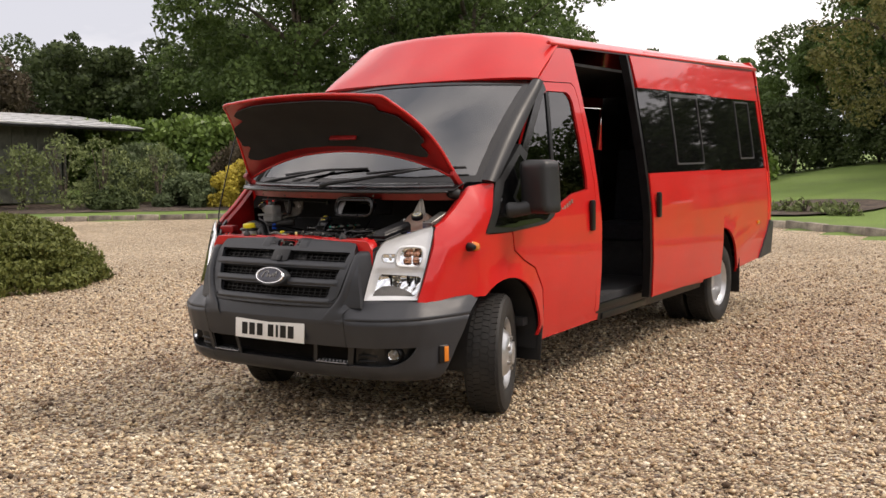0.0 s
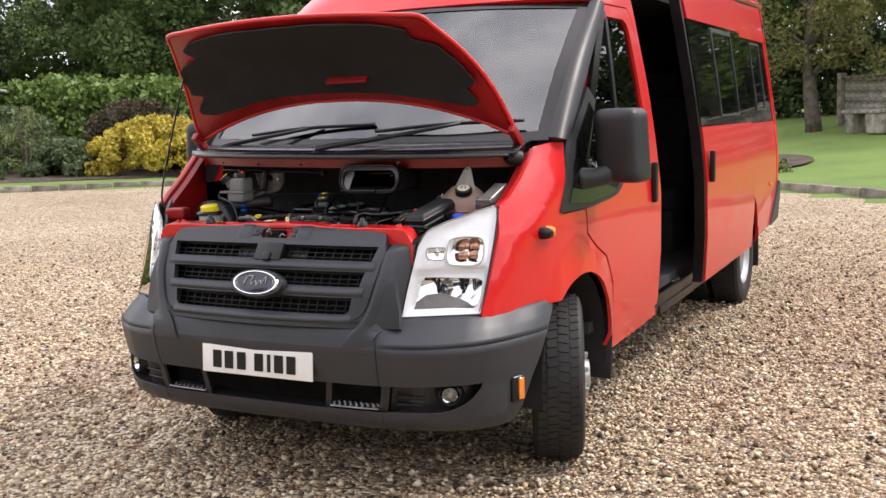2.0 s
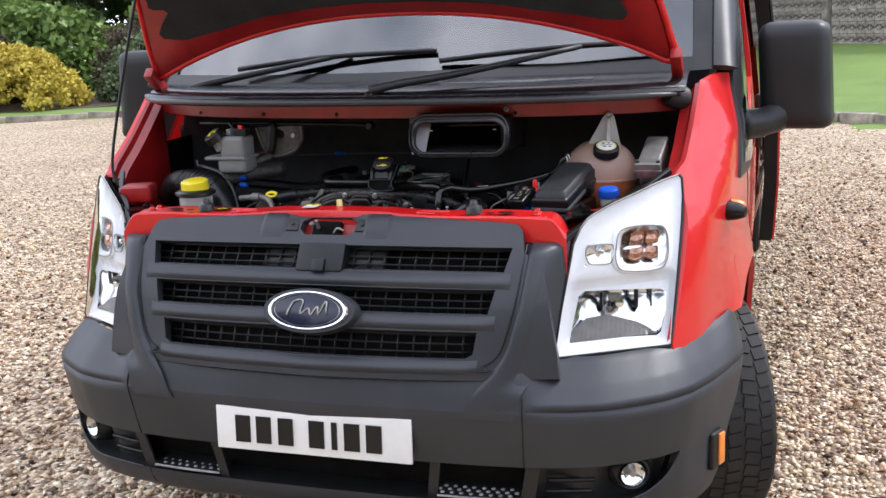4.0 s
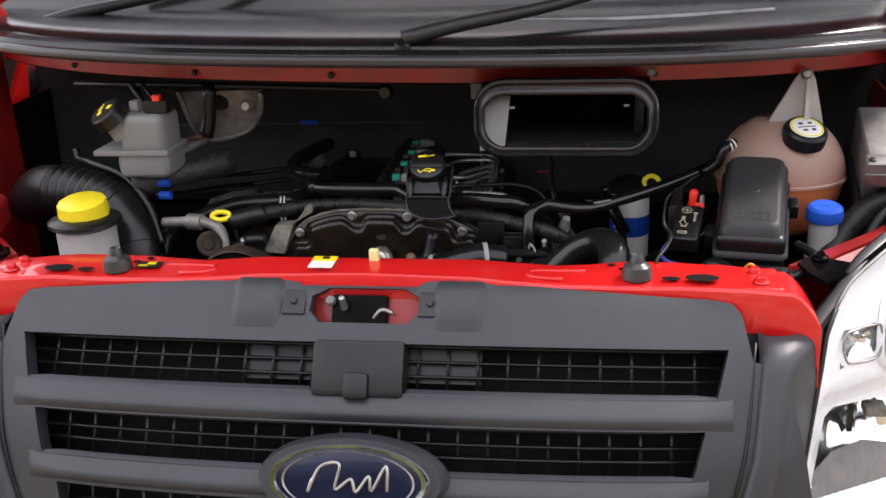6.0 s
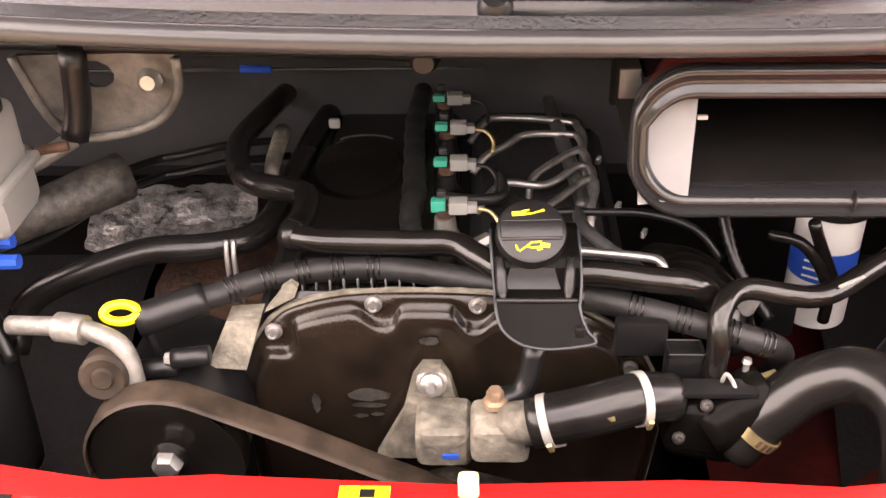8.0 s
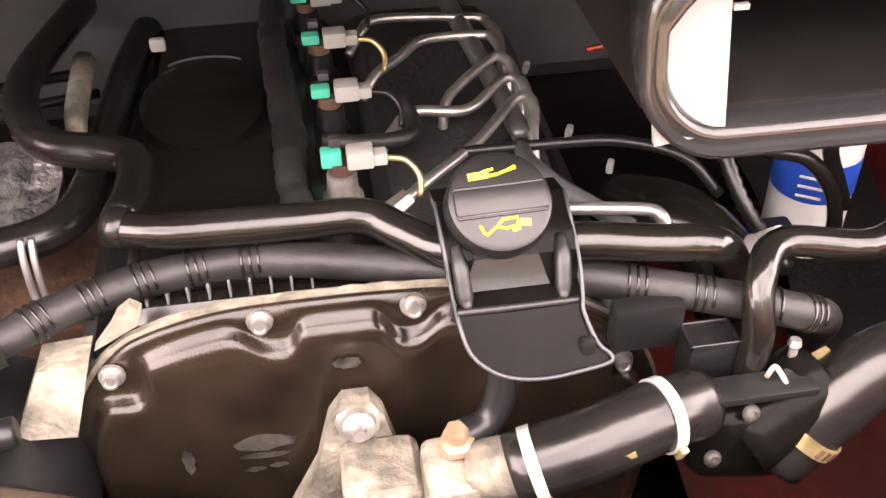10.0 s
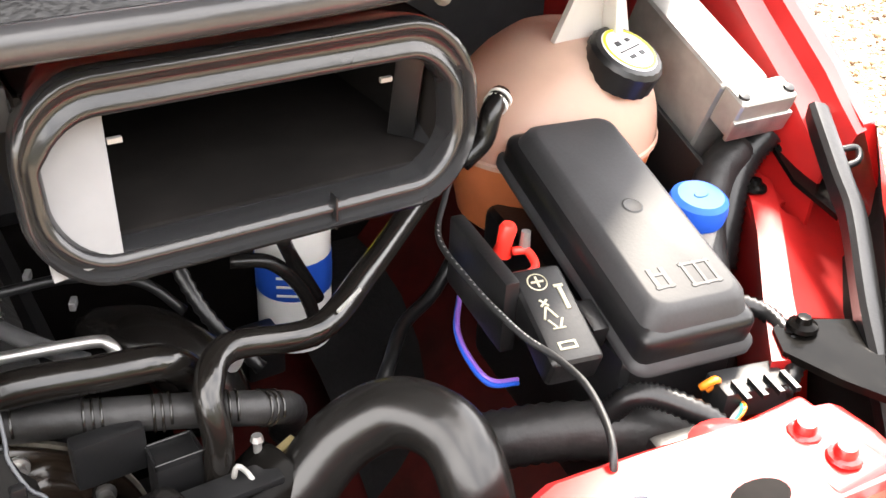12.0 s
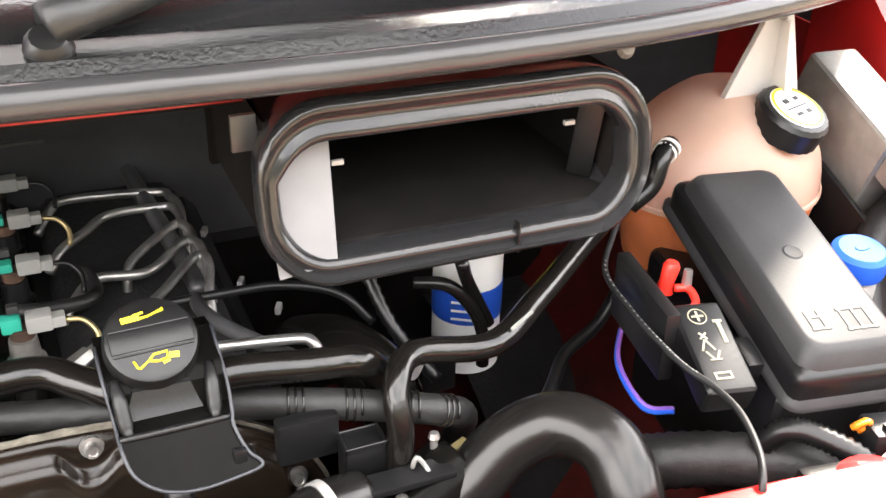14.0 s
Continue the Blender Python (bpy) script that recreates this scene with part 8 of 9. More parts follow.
alt = part("alternator", lathe([(0, 0.05), (0.05, 0.05), (0.065, 0.04), (0.065, -0.06), (0.05, -0.07), (0, -0.07)], aim((-0.26, 0.46, 0.93), (0, -1, 0)), 26), M_BLACK, bus)
part("pulley", lathe([(0, 0.012), (0.014, 0.012), (0.016, 0.004), (0.03, 0.002), (0.055, 0.012), (0.066, 0.012), (0.066, -0.012), (0, -0.012)], aim((-0.252, 0.385, 0.945), (0, -1, 0)), 36), M_GLOSSB, alt)
part("pulley_nut", lathe([(0, 0.016), (0.010, 0.015), (0.013, 0.01), (0.014, 0)], aim((-0.252, 0.378, 0.945), (0, -1, 0)), 6), M_STEEL, alt)


def belt_line():
    pts = [(-0.252 + 0.069 * math.cos(radians(a)), 0.945 + 0.069 * math.sin(radians(a))) for a in range(190, 55, -9)]
    return pts + [(-0.15, 0.972), (-0.08, 0.935), (0.0, 0.895)]


bl = bmesh.new()
rows = []
line = belt_line()
for i, (x, z) in enumerate(line):
    a, b = line[max(0, i - 1)], line[min(len(line) - 1, i + 1)]
    d = Vector((b[0] - a[0], b[1] - a[1])).normalized()
    n = Vector((-d.y, d.x))
    rows.append([bl.verts.new((x + n.x * o, y, z + n.y * o)) for y, o in ((0.369, 0), (0.372, 0.003), (0.376, 0.001), (0.380, 0.003), (0.384, 0.001), (0.388, 0.003), (0.392, 0.001), (0.396, 0.003), (0.400, 0))])
for a, b in zip(rows, rows[1:]):
    for k in range(8):
        bl.faces.new((a[k], a[k + 1], b[k + 1], b[k]))
part("drive_belt", bl, M_BELT, alt)
part("idler", lathe([(0, 0.006), (0.008, 0.006), (0.010, 0.003), (0.018, 0.004), (0.021, 0.0), (0.021, -0.02)], aim((-0.302, 0.40, 1.016), (0.1, -1, 0.25)), 24), M_BELT, alt)
for x in (-0.262, -0.232):
    part("sensor_barrel", tube([(x - 0.02, 0.43, 1.005 + (x + 0.25) * 0.4), (x + 0.012, 0.432, 1.008 + (x + 0.25) * 0.4)], 0.009, 3, 10), M_BLACK, alt)
    part("barrel_bolt", lathe([(0, 0.006), (0.006, 0.006), (0.007, 0)], aim((x - 0.02, 0.43, 1.005 + (x + 0.25) * 0.4), (-1, 0, 0)), 8), M_STEEL, alt)
el = part("air_con_pipe", tube([(-0.395, 0.445, 1.037), (-0.345, 0.436, 1.042), (-0.315, 0.428, 1.043), (-0.288, 0.418, 1.034), (-0.28, 0.41, 1.005), (-0.28, 0.41, 0.97)], 0.0085, 6, 12), M_ALLOY, bus)
part("pipe_union", lathe([(0.0085, -0.014), (0.013, -0.013), (0.013, 0.013), (0.0085, 0.014)], aim((-0.335, 0.433, 1.0425), (1, -0.2, 0)), 16), M_ALLOY, el)
dip = part("dipstick", tube([(-0.268, 0.45, 0.95), (-0.272, 0.45, 1.0), (-0.28, 0.45, 1.04)], 0.004, 4, 8), M_BLACK, bus)
ring = tube([(-0.296 + 0.015 * math.cos(a), 0.448 + 0.006 * math.sin(a), 1.048 + 0.005 * math.sin(a)) for a in steps(0, 2 * math.pi, 12)], 0.0044, 2, 8)
part("dipstick_ring", ring, M_YELLOW, dip)

# intake hose and fluid reservoir by the wing
part("intake_hose", tube([(-0.72, 0.60, 1.02), (-0.67, 0.565, 1.055), (-0.61, 0.535, 1.062)], 0.045, 6, 22), M_BLACK, bus)
part("intake_bellows", tube([(-0.62, 0.540, 1.061), (-0.57, 0.515, 1.064), (-0.53, 0.50, 1.06), (-0.495, 0.485, 1.050)], 0.048, 10, 22, ribs=0.008, pitch=4), M_BLACK, bus)
part("intake_elbow", tube([(-0.505, 0.489, 1.054), (-0.485, 0.48, 1.045), (-0.455, 0.455, 1.005), (-0.445, 0.44, 0.95), (-0.445, 0.435, 0.88)], 0.044, 6, 22), M_BLACK, bus)
for p, ax in (((-0.49, 0.482, 1.046), (1, -0.5, -0.5)), ((-0.452, 0.452, 0.995), (0.3, -0.5, -1))):
    part("elbow_rib", lathe([(0.0435, -0.004), (0.0475, -0.003), (0.0475, 0.003), (0.0435, 0.004)], aim(p, ax), 22), M_BLACK, bus)
part("breather_tube", tube([(-0.60, 0.57, 1.13), (-0.59, 0.56, 1.115), (-0.55, 0.53, 1.115), (-0.48, 0.50, 1.10), (-0.43, 0.47, 1.06), (-0.40, 0.44, 1.0)], 0.007, 8, 10, ribs=0.001), M_BLACK, bus)
ps = part("steering_fluid_reservoir", lathe([(0, 0.0), (0.044, 0.0), (0.046, -0.01), (0.046, -0.10), (0, -0.10)], Matrix.Translation((-0.487, 0.36, 1.062)), 26), M_MILKY, bus)
part("collar", lathe([(0.0, 0.012), (0.045, 0.012), (0.056, 0.006), (0.057, 0.0), (0.047, -0.006)], Matrix.Translation((-0.487, 0.36, 1.065)), 28), M_BLACK, ps)
part("yellow_cap", lathe([(0, 0.026), (0.032, 0.026), (0.037, 0.023), (0.039, 0.0)], Matrix.Translation((-0.487, 0.362, 1.077)) @ Matrix.Rotation(radians(8), 4, "X"), 40, lobes=12, lobe=0.025), M_YELLOW, ps)

# brake fluid reservoir and master cylinder
br = part("brake_fluid_reservoir", box(-0.425, 0.505, 1.180, 0.078, 0.080, 0.064, 0.016, 4), M_AGED, bus)
part("reservoir_flange", box(-0.445, 0.505, 1.150, 0.130, 0.090, 0.010, 0.004), M_AGED, br)
part("reservoir_sump", box(-0.428, 0.505, 1.128, 0.090, 0.080, 0.045, 0.015, 3), M_AGED, br)
part("reservoir_neck", lathe([(0.022, -0.02), (0.02, 0.01), (0.02, 0.03)], aim((-0.468, 0.48, 1.195), (-0.42, -0.3, 0.85)), 18), M_AGED, br)
bm_ = aim((-0.478, 0.472, 1.212), (-0.42, -0.45, 0.80))
part("screw_cap", lathe([(0, 0.012), (0.024, 0.012), (0.027, 0.009), (0.028, -0.008), (0.029, -0.012)], bm_, 36, lobes=18, lobe=0.012), M_BLACK, br)
for px, py, sx, sy, rot in ((0.008, 0.009, 0.010, 0.008, 20), (-0.010, 0.0, 0.006, 0.010, 10), (-0.002, -0.008, 0.009, 0.008, 35), (-0.013, 0.009, 0.003, 0.004, 0)):
    part("cap_mark", box(0, 0, 0, sx, sy, 0.0006, m=bm_ @ Matrix.Translation((px, py, 0.0126)) @ Matrix.Rotation(radians(rot), 4, "Z")), M_YELLOW, br)
part("filler_stub", box(-0.442, 0.50, 1.222, 0.016, 0.02, 0.018, 0.004), M_AGED, br)
fs = part("level_sensor", box(-0.40, 0.495, 1.222, 0.04, 0.03, 0.022, 0.004), M_BLACK, br)
part("sensor_lock", box(-0.398, 0.487, 1.237, 0.012, 0.012, 0.010, 0.002), M_REDP, br)
mc = part("master_cylinder", tube([(-0.465, 0.50, 1.085), (-0.40, 0.53, 1.095), (-0.33, 0.60, 1.10)], [0.026, 0.02, 0.024], 5, 16), M_WORN, bus)
for dz in (0.0, -0.022):
    part("cylinder_pipe", tube([(-0.43, 0.50, 1.09 + dz), (-0.405, 0.56, 1.075 + dz), (-0.385, 0.70, 1.045 + dz), (-0.359, 0.768, 1.03 + dz), (-0.334, 0.779, 1.03 + dz), (-0.279, 0.807, 1.03 + dz), (-0.22, 0.84, 1.02 + dz)], 0.0050, 6, 8), M_BLACK, mc)
    part("pipe_union", lathe([(0, 0.014), (0.007, 0.014), (0.0075, -0.006)], aim((-0.415, 0.50, 1.089 + dz), (1, 0, 0)), 8), M_BLUE, mc)

# bracket plate and strut under the cowl
br2 = sheet([(-0.405, 1.225), (-0.392, 1.165), (-0.372, 1.138), (-0.335, 1.140), (-0.29, 1.155), (-0.262, 1.185), (-0.255, 1.228)], [[(-0.335 + 0.017 * math.cos(a), 1.205 + 0.015 * math.sin(a)) for a in steps(0, 5.7, 9)]], lambda x, z: (x, 0.60 + 0.25 * (1.2 - z), z), steps(-0.39, -0.27, 4), steps(1.15, 1.21, 3), depth=(0, 0.006, 0))
plate_b = part("wiper_bracket", br2, M_ALLOY, bus, "cast alloy wiper linkage bracket")
part("bracket_web", tube([(-0.405, 0.592, 1.225), (-0.390, 0.60, 1.165), (-0.37, 0.608, 1.138), (-0.325, 0.606, 1.142), (-0.285, 0.602, 1.158), (-0.26, 0.593, 1.19), (-0.255, 0.585, 1.225)], 0.0045, 4, 8), M_ALLOY, plate_b)
part("bracket_arm", tube([(-0.37, 0.60, 1.14), (-0.40, 0.575, 1.128), (-0.42, 0.56, 1.125)], 0.009, 4, 8), M_ALLOY, plate_b)
part("bracket_bolt", lathe([(0, 0.008), (0.007, 0.008), (0.010, 0.002), (0.012, 0)], aim((-0.285, 0.595, 1.20), (0, -1, 0.1)), 10), M_STEEL, plate_b)
part("bracket_bolt", lathe([(0, 0.008), (0.007, 0.008), (0.010, 0.002), (0.012, 0)], aim((-0.405, 0.56, 1.145), (0, -0.5, 1)), 10), M_STEEL, plate_b)
part("black_strut", tube([(-0.345, 0.585, 1.24), (-0.352, 0.585, 1.18), (-0.36, 0.58, 1.15)], 0.013, 3, 8), M_BLACK, plate_b)
part("support_strut", tube([(-0.475, 0.565, 1.245), (-0.44, 0.55, 1.19), (-0.405, 0.545, 1.14)], 0.006, 3, 8), M_BLACK, bus)
part("support_strut", tube([(-0.455, 0.565, 1.245), (-0.415, 0.55, 1.19), (-0.40, 0.545, 1.15)], 0.004, 3, 8), M_BLACK, bus)
part("linkage_tube", tube([(-0.60, 0.605, 1.240), (-0.3, 0.585, 1.236), (-0.05, 0.58, 1.228), (-0.03, 0.58, 1.222)], 0.0055, 4, 10), M_BLACK, bus)
part("linkage_end", lathe([(0, 0.008), (0.012, 0.008), (0.017, 0.0), (0.017, -0.01)], aim((-0.035, 0.572, 1.226), (0, -1, 0)) @ Matrix.Diagonal((0.75, 0.75, 1, 1)), 14), M_BLACK, bus)
part("orange_tag", tube([(-0.385, 0.555, 1.15), (-0.37, 0.55, 1.155), (-0.355, 0.553, 1.156)], 0.005, 3, 6), M_RUST, bus)
part("release_cable", tube([(-0.52, 0.84, 1.11), (-0.2, 0.82, 1.118), (0.02, 0.82, 1.118)], 0.0025, 4, 6), M_SEAL, bus)
part("cable_sleeve", tube([(-0.26, 0.822, 1.118), (-0.225, 0.82, 1.118)], 0.005, 2, 8), M_BLUE, bus)
for p in ([(-0.186, 0.940, 1.03), (-0.164, 0.936, 1.03), (-0.157, 0.945, 1.05)], [(-0.40, 0.915, 1.03), (-0.394, 0.909, 1.03), (-0.388, 0.92, 1.04)], [(0.205, 0.783, 1.03), (0.218, 0.786, 1.03), (0.226, 0.789, 1.028)]):
    part("red_wire", tube(p, 0.0028, 5, 6), M_REDIN, bus)

# air intake duct mouth
loop_d = rounded(0.142, 1.167, 0.388, 1.251, 0.031, 9)
DUCTROW = [(0.006, 0.050), (0.0135, 0.020), (0.0165, 0.004), (0.0155, -0.003), (0.0130, -0.0045), (0.0115, -0.002), (0.010, 0.002), (0.008, 0.0015), (0.0055, -0.0015), (0.0025, -0.001), (0.0, 0.004), (-0.001, 0.012), (-0.001, 0.020)]


def duct_pt(k, v):
    """Soft folded lip round the mouth, leaning forward at its foot."""
    k = k % len(loop_d)
    (x, z), (xa, za), (xb, zb) = loop_d[k], loop_d[k - 1], loop_d[(k + 1) % len(loop_d)]
    t = Vector((xb - xa, zb - za)).normalized()
    n = Vector((t.y, -t.x))
    d, dy = DUCTROW[v]
    d += 0.0016 * noise.noise(Vector((x * 22, z * 22, v * 0.25)))
    dy += 0.003 * noise.noise(Vector((x * 26 + 5, z * 26, 0)))
    px, pz = x + n.x * d, z + n.y * d
    if pz > 1.215:
        pz -= 0.0105 * min(1, max(0, (v - 3) / 6)) * min(1, (pz - 1.215) / 0.02)
    return (px, 0.446 + dy + 0.18 * (pz - 1.21), pz)


ring_bm = grid(duct_pt, range(len(loop_d) + 1), range(len(DUCTROW)), thick=0.0)
bmesh.ops.remove_doubles(ring_bm, verts=ring_bm.verts, dist=1e-5)
bmesh.ops.recalc_face_normals(ring_bm, faces=ring_bm.faces)
duct = part("air_duct", ring_bm, M_DUCTLIP, bus, "soft black vinyl air intake mouth", smooth=70)
part("duct_seam", box(0.300, 0.4375, 1.160, 0.0012, 0.008, 0.022, 0.0004), M_BLACK, duct)
# near-black walls carry the shade of the duct's inside in their colour
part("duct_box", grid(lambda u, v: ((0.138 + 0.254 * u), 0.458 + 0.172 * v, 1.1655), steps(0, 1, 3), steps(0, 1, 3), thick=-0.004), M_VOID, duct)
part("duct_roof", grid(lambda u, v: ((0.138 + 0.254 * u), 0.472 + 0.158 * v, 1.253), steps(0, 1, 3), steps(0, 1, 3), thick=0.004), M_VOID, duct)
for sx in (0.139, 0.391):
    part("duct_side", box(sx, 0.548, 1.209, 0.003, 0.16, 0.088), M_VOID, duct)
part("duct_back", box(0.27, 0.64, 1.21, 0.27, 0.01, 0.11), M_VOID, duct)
part("duct_cheek", sheet([(0.136, 1.160), (0.1740, 1.164), (0.1815, 1.243), (0.136, 1.247)], [], lambda x, z: (x, 0.444 + 0.5 * (z - 1.172), z), depth=(0, 0.004, 0)), M_DUCT, duct, "pale grey side cheek")
part("duct_cheek", box(0.377, 0.484, 1.208, 0.018, 0.004, 0.074, 0.001, m=Matrix.Rotation(radians(10), 4, "X") @ Matrix.Rotation(radians(-40), 4, "Z")), M_BLACK, duct, "dark side cheek")
for x in (0.184, 0.357):
    part("cheek_peg", box(x, 0.468 if x < 0.3 else 0.477, 1.220, 0.008, 0.003, 0.003), M_WHITE, duct)
part("duct_bar", tube([(0.175, 0.56, 1.225), (0.28, 0.57, 1.225), (0.36, 0.57, 1.225)], 0.008, 3, 10), M_HOSE, duct)
part("duct_backplate", box(0.128, 0.478, 1.244, 0.016, 0.004, 0.024, 0.001), M_SEAL, duct)
part("duct_screw", lathe([(0, 0.004), (0.005, 0.0035), (0.0075, 0)], aim((0.392, 0.47, 1.272), (0, -0.8, 0.3)), 12), M_ALLOY, duct)

# coolant expansion tank
def tank_r(z):
    t = (z - 1.075) / 0.102
    return 0.103 * math.sqrt(max(0.0, 1 - t * t))


tm = Matrix.Translation((0.612, 0.615, 0)) @ Matrix.Diagonal((1.0, 0.86, 1, 1))
tank = part("expansion_tank", lathe([(tank_r(z), z) for z in steps(1.073, 1.16, 9)] + [(0.045, 1.168), (0, 1.17)], tm, 40), M_TANK, bus, "milky peach coolant expansion tank")
part("coolant", lathe([(0, 0.985), (0.07, 0.987), (0.085, 1.0)] + [(tank_r(z) - 0.0012, z) for z in steps(1.03, 1.090, 6)] + [(0, 1.0902)], tm, 40), M_AMBERFLUID, tank, "orange coolant inside")
part("tank_seam", lathe([(0.1035, 1.0725), (0.1055, 1.071), (0.1055, 1.075), (0.1035, 1.0765)], tm, 40), M_TANK, tank)
part("mounting_fin", sheet([(0.575, 1.150), (0.672, 1.150), (0.653, 1.235), (0.645, 1.25), (0.634, 1.25), (0.622, 1.235)], [], lambda x, z: (x, 0.588 + 0.08 * (z - 1.15), z), depth=(0, 0.006, 0)), M_MILKY, tank)
part("fin_web", sheet([(0.635, 1.15), (0.645, 1.15), (0.642, 1.235), (0.638, 1.235)], [], lambda x, z: (x, 0.566 + 0.2 * (z - 1.15), z), depth=(0, 0.024, 0)), M_MILKY, tank)
part("fin_screw", lathe([(0, 0.006), (0.006, 0.005), (0.009, 0)], aim((0.638, 0.594, 1.243), (0, -1, 0.3)), 10), M_STEEL, tank)
kc = aim((0.635, 0.562, 1.147), (0.12, -0.38, 0.92))
part("cap_neck", lathe([(0.027, -0.02), (0.026, 0.0)], kc, 24), M_TANK, tank)
part("pressure_cap", lathe([(0.028, -0.006), (0.034, -0.004), (0.034, 0.016), (0.031, 0.02), (0.027, 0.021), (0, 0.021)], kc, 44, lobes=22, lobe=0.015), M_BLACK, tank)
part("cap_label", lathe([(0, 0.0224), (0.025, 0.0220), (0.0262, 0.0212)], kc, 32), M_LABEL, tank, "white cap label")
part("label_ring", lathe([(0.0225, 0.0226), (0.024, 0.0228), (0.0252, 0.0224)], kc, 32), M_YELLOW, tank)
for px, py, sx, sy in ((0, 0.0, 0.030, 0.0016), (-0.007, 0.009, 0.007, 0.005), (0.008, 0.009, 0.006, 0.004), (-0.006, -0.008, 0.008, 0.004), (0.008, -0.008, 0.006, 0.005)):
    part("label_mark", box(0, 0, 0, sx, sy, 0.0005, m=kc @ Matrix.Translation((px, py, 0.0228))), M_BLACK, tank)

# control module on the wing, with its looms
mm = Matrix.Translation((0.757, 0.588, 1.106)) @ Matrix.Rotation(radians(-4), 4, "Z") @ Matrix.Rotation(radians(20), 4, "X")
mod = part("control_module", box(0, 0.012, 0, 0.056, 0.140, 0.105, 0.007, 3, m=mm), M_GREYMOD, bus, "grey metal control module")
part("module_end", box(0, 0, 0, 0.066, 0.028, 0.040, 0.005, 3, m=mm @ Matrix.Translation((0, -0.076, 0.034))), M_GREYMOD, mod)
part("module_lip", box(0, 0, 0, 0.070, 0.005, 0.022, 0.002, m=mm @ Matrix.Translation((0, -0.090, 0.024))), M_STEEL, mod)
for px in (-0.028, 0.03):
    part("module_screw", lathe([(0, 0.004), (0.005, 0.003), (0.006, 0)], mm @ Matrix.Translation((px * 0.9, -0.080, 0.053)), 10), M_BLACK, mod)
part("module_bracket", box(0, 0, 0, 0.006, 0.17, 0.06, 0.002, m=mm @ Matrix.Translation((-0.036, -0.005, -0.05))), M_BLACK, mod)
part("module_loom", tube([(0.79, 0.515, 1.075), (0.765, 0.515, 1.05), (0.74, 0.50, 1.02), (0.715, 0.475, 0.97)], 0.017, 14, 14, ribs=0.002), M_BLACK, mod)
part("wrapped_loom", tube([(0.762, 0.522, 1.062), (0.728, 0.512, 1.046), (0.690, 0.480, 1.018), (0.660, 0.435, 0.985), (0.640, 0.395, 0.93)], 0.0185, 6, 16), M_WRAP, mod)

# washer bottle
wb = part("washer_bottle", lathe([(0.026, 0.0), (0.026, -0.05), (0.03, -0.07), (0.032, -0.16)], Matrix.Translation((0.656, 0.466, 1.050)) @ Matrix.Diagonal((0.82, 0.82, 1, 1)), 24), M_MILKY, bus)
wc = Matrix.Translation((0.656, 0.466, 1.050)) @ Matrix.Rotation(radians(10), 4, "X") @ Matrix.Diagonal((0.80, 0.74, 0.9, 1))
part("blue_cap", lathe([(0.027, -0.006), (0.034, -0.004), (0.035, 0.006), (0.032, 0.016), (0.026, 0.02), (0, 0.0205)], wc, 32), M_BLUE, wb)
part("cap_mark", lathe([(0, 0.0215), (0.01, 0.0213), (0.011, 0.0205)], wc @ Matrix.Diagonal((0.9, 0.5, 1, 1)), 16), M_BLUE, wb)

# fuse box
fb = Matrix.Translation((0.549, 0.452, 1.070)) @ Matrix.Rotation(radians(-9.5), 4, "Z") @ Matrix.Rotation(radians(13), 4, "X")
fuse = part("fuse_box", box(0, 0, 0, 0.096, 0.235, 0.040, 0.012, 4, m=fb @ Matrix.Translation((0, -0.008, 0))), M_BLACK, bus, "black moulded fuse box")
lid = bmesh.new()
rows = []
for w, l, z in ((0.108, 0.262, -0.012), (0.108, 0.262, -0.006), (0.098, 0.250, -0.004), (0.094, 0.244, 0.012), (0.084, 0.226, 0.030), (0.074, 0.214, 0.0345), (0.070, 0.210, 0.0350)):
    rows.append([lid.verts.new(fb @ Vector((x * 0.96, y * 0.94 - 0.008, z))) for x, y in rounded(-w / 2, -l / 2, w / 2, l / 2, 0.014, 4)])
for a, b in zip(rows, rows[1:]):
    for k in range(len(a)):
        lid.faces.new((a[k], a[(k + 1) % len(a)], b[(k + 1) % len(a)], b[k]))
lid.faces.new(rows[-1])
part("fuse_box_lid", lid, M_LID, fuse, smooth=50)
part("lid_dimple", lathe([(0.0, 0.0350), (0.004, 0.0352), (0.007, 0.0358), (0.0095, 0.0344)], fb @ Matrix.Translation((0, -0.012, 0)), 20), M_LID, fuse)
for px, py, sx, sy in ((-0.024, -0.070, 0.004, 0.020), (-0.012, -0.070, 0.004, 0.020), (-0.018, -0.079, 0.016, 0.003), (-0.018, -0.066, 0.010, 0.003), (0.008, -0.072, 0.003, 0.024), (0.020, -0.072, 0.003, 0.024), (0.032, -0.072, 0.003, 0.024), (0.020, -0.083, 0.026, 0.003), (0.020, -0.061, 0.026, 0.003)):
    part("embossed_mark", box(0, 0, 0, sx, sy, 0.0012, 0.0004, 1, m=fb @ Matrix.Translation((px * 0.85 - 0.004, py * 0.9 - 0.022, 0.0350))), M_LID, fuse)
part("lid_catch", box(0, 0, 0, 0.014, 0.03, 0.022, 0.003, m=fb @ Matrix.Translation((-0.058, -0.075, -0.012))), M_BLACK, fuse)
part("lid_catch", box(0, 0, 0, 0.014, 0.03, 0.022, 0.003, m=fb @ Matrix.Translation((0.058, 0.02, -0.012))), M_BLACK, fuse)
part("box_base", box(0, 0, 0, 0.098, 0.236, 0.16, 0.012, 3, m=Matrix.Translation((0.549, 0.46, 0.955)) @ Matrix.Rotation(radians(-9.5), 4, "Z")), M_BLACK, fuse)

# jump terminal, cover and looms
tcv = Matrix.Translation((0.447, 0.395, 1.052)) @ Matrix.Rotation(radians(-12), 4, "Z") @ Matrix.Rotation(radians(18), 4, "X")
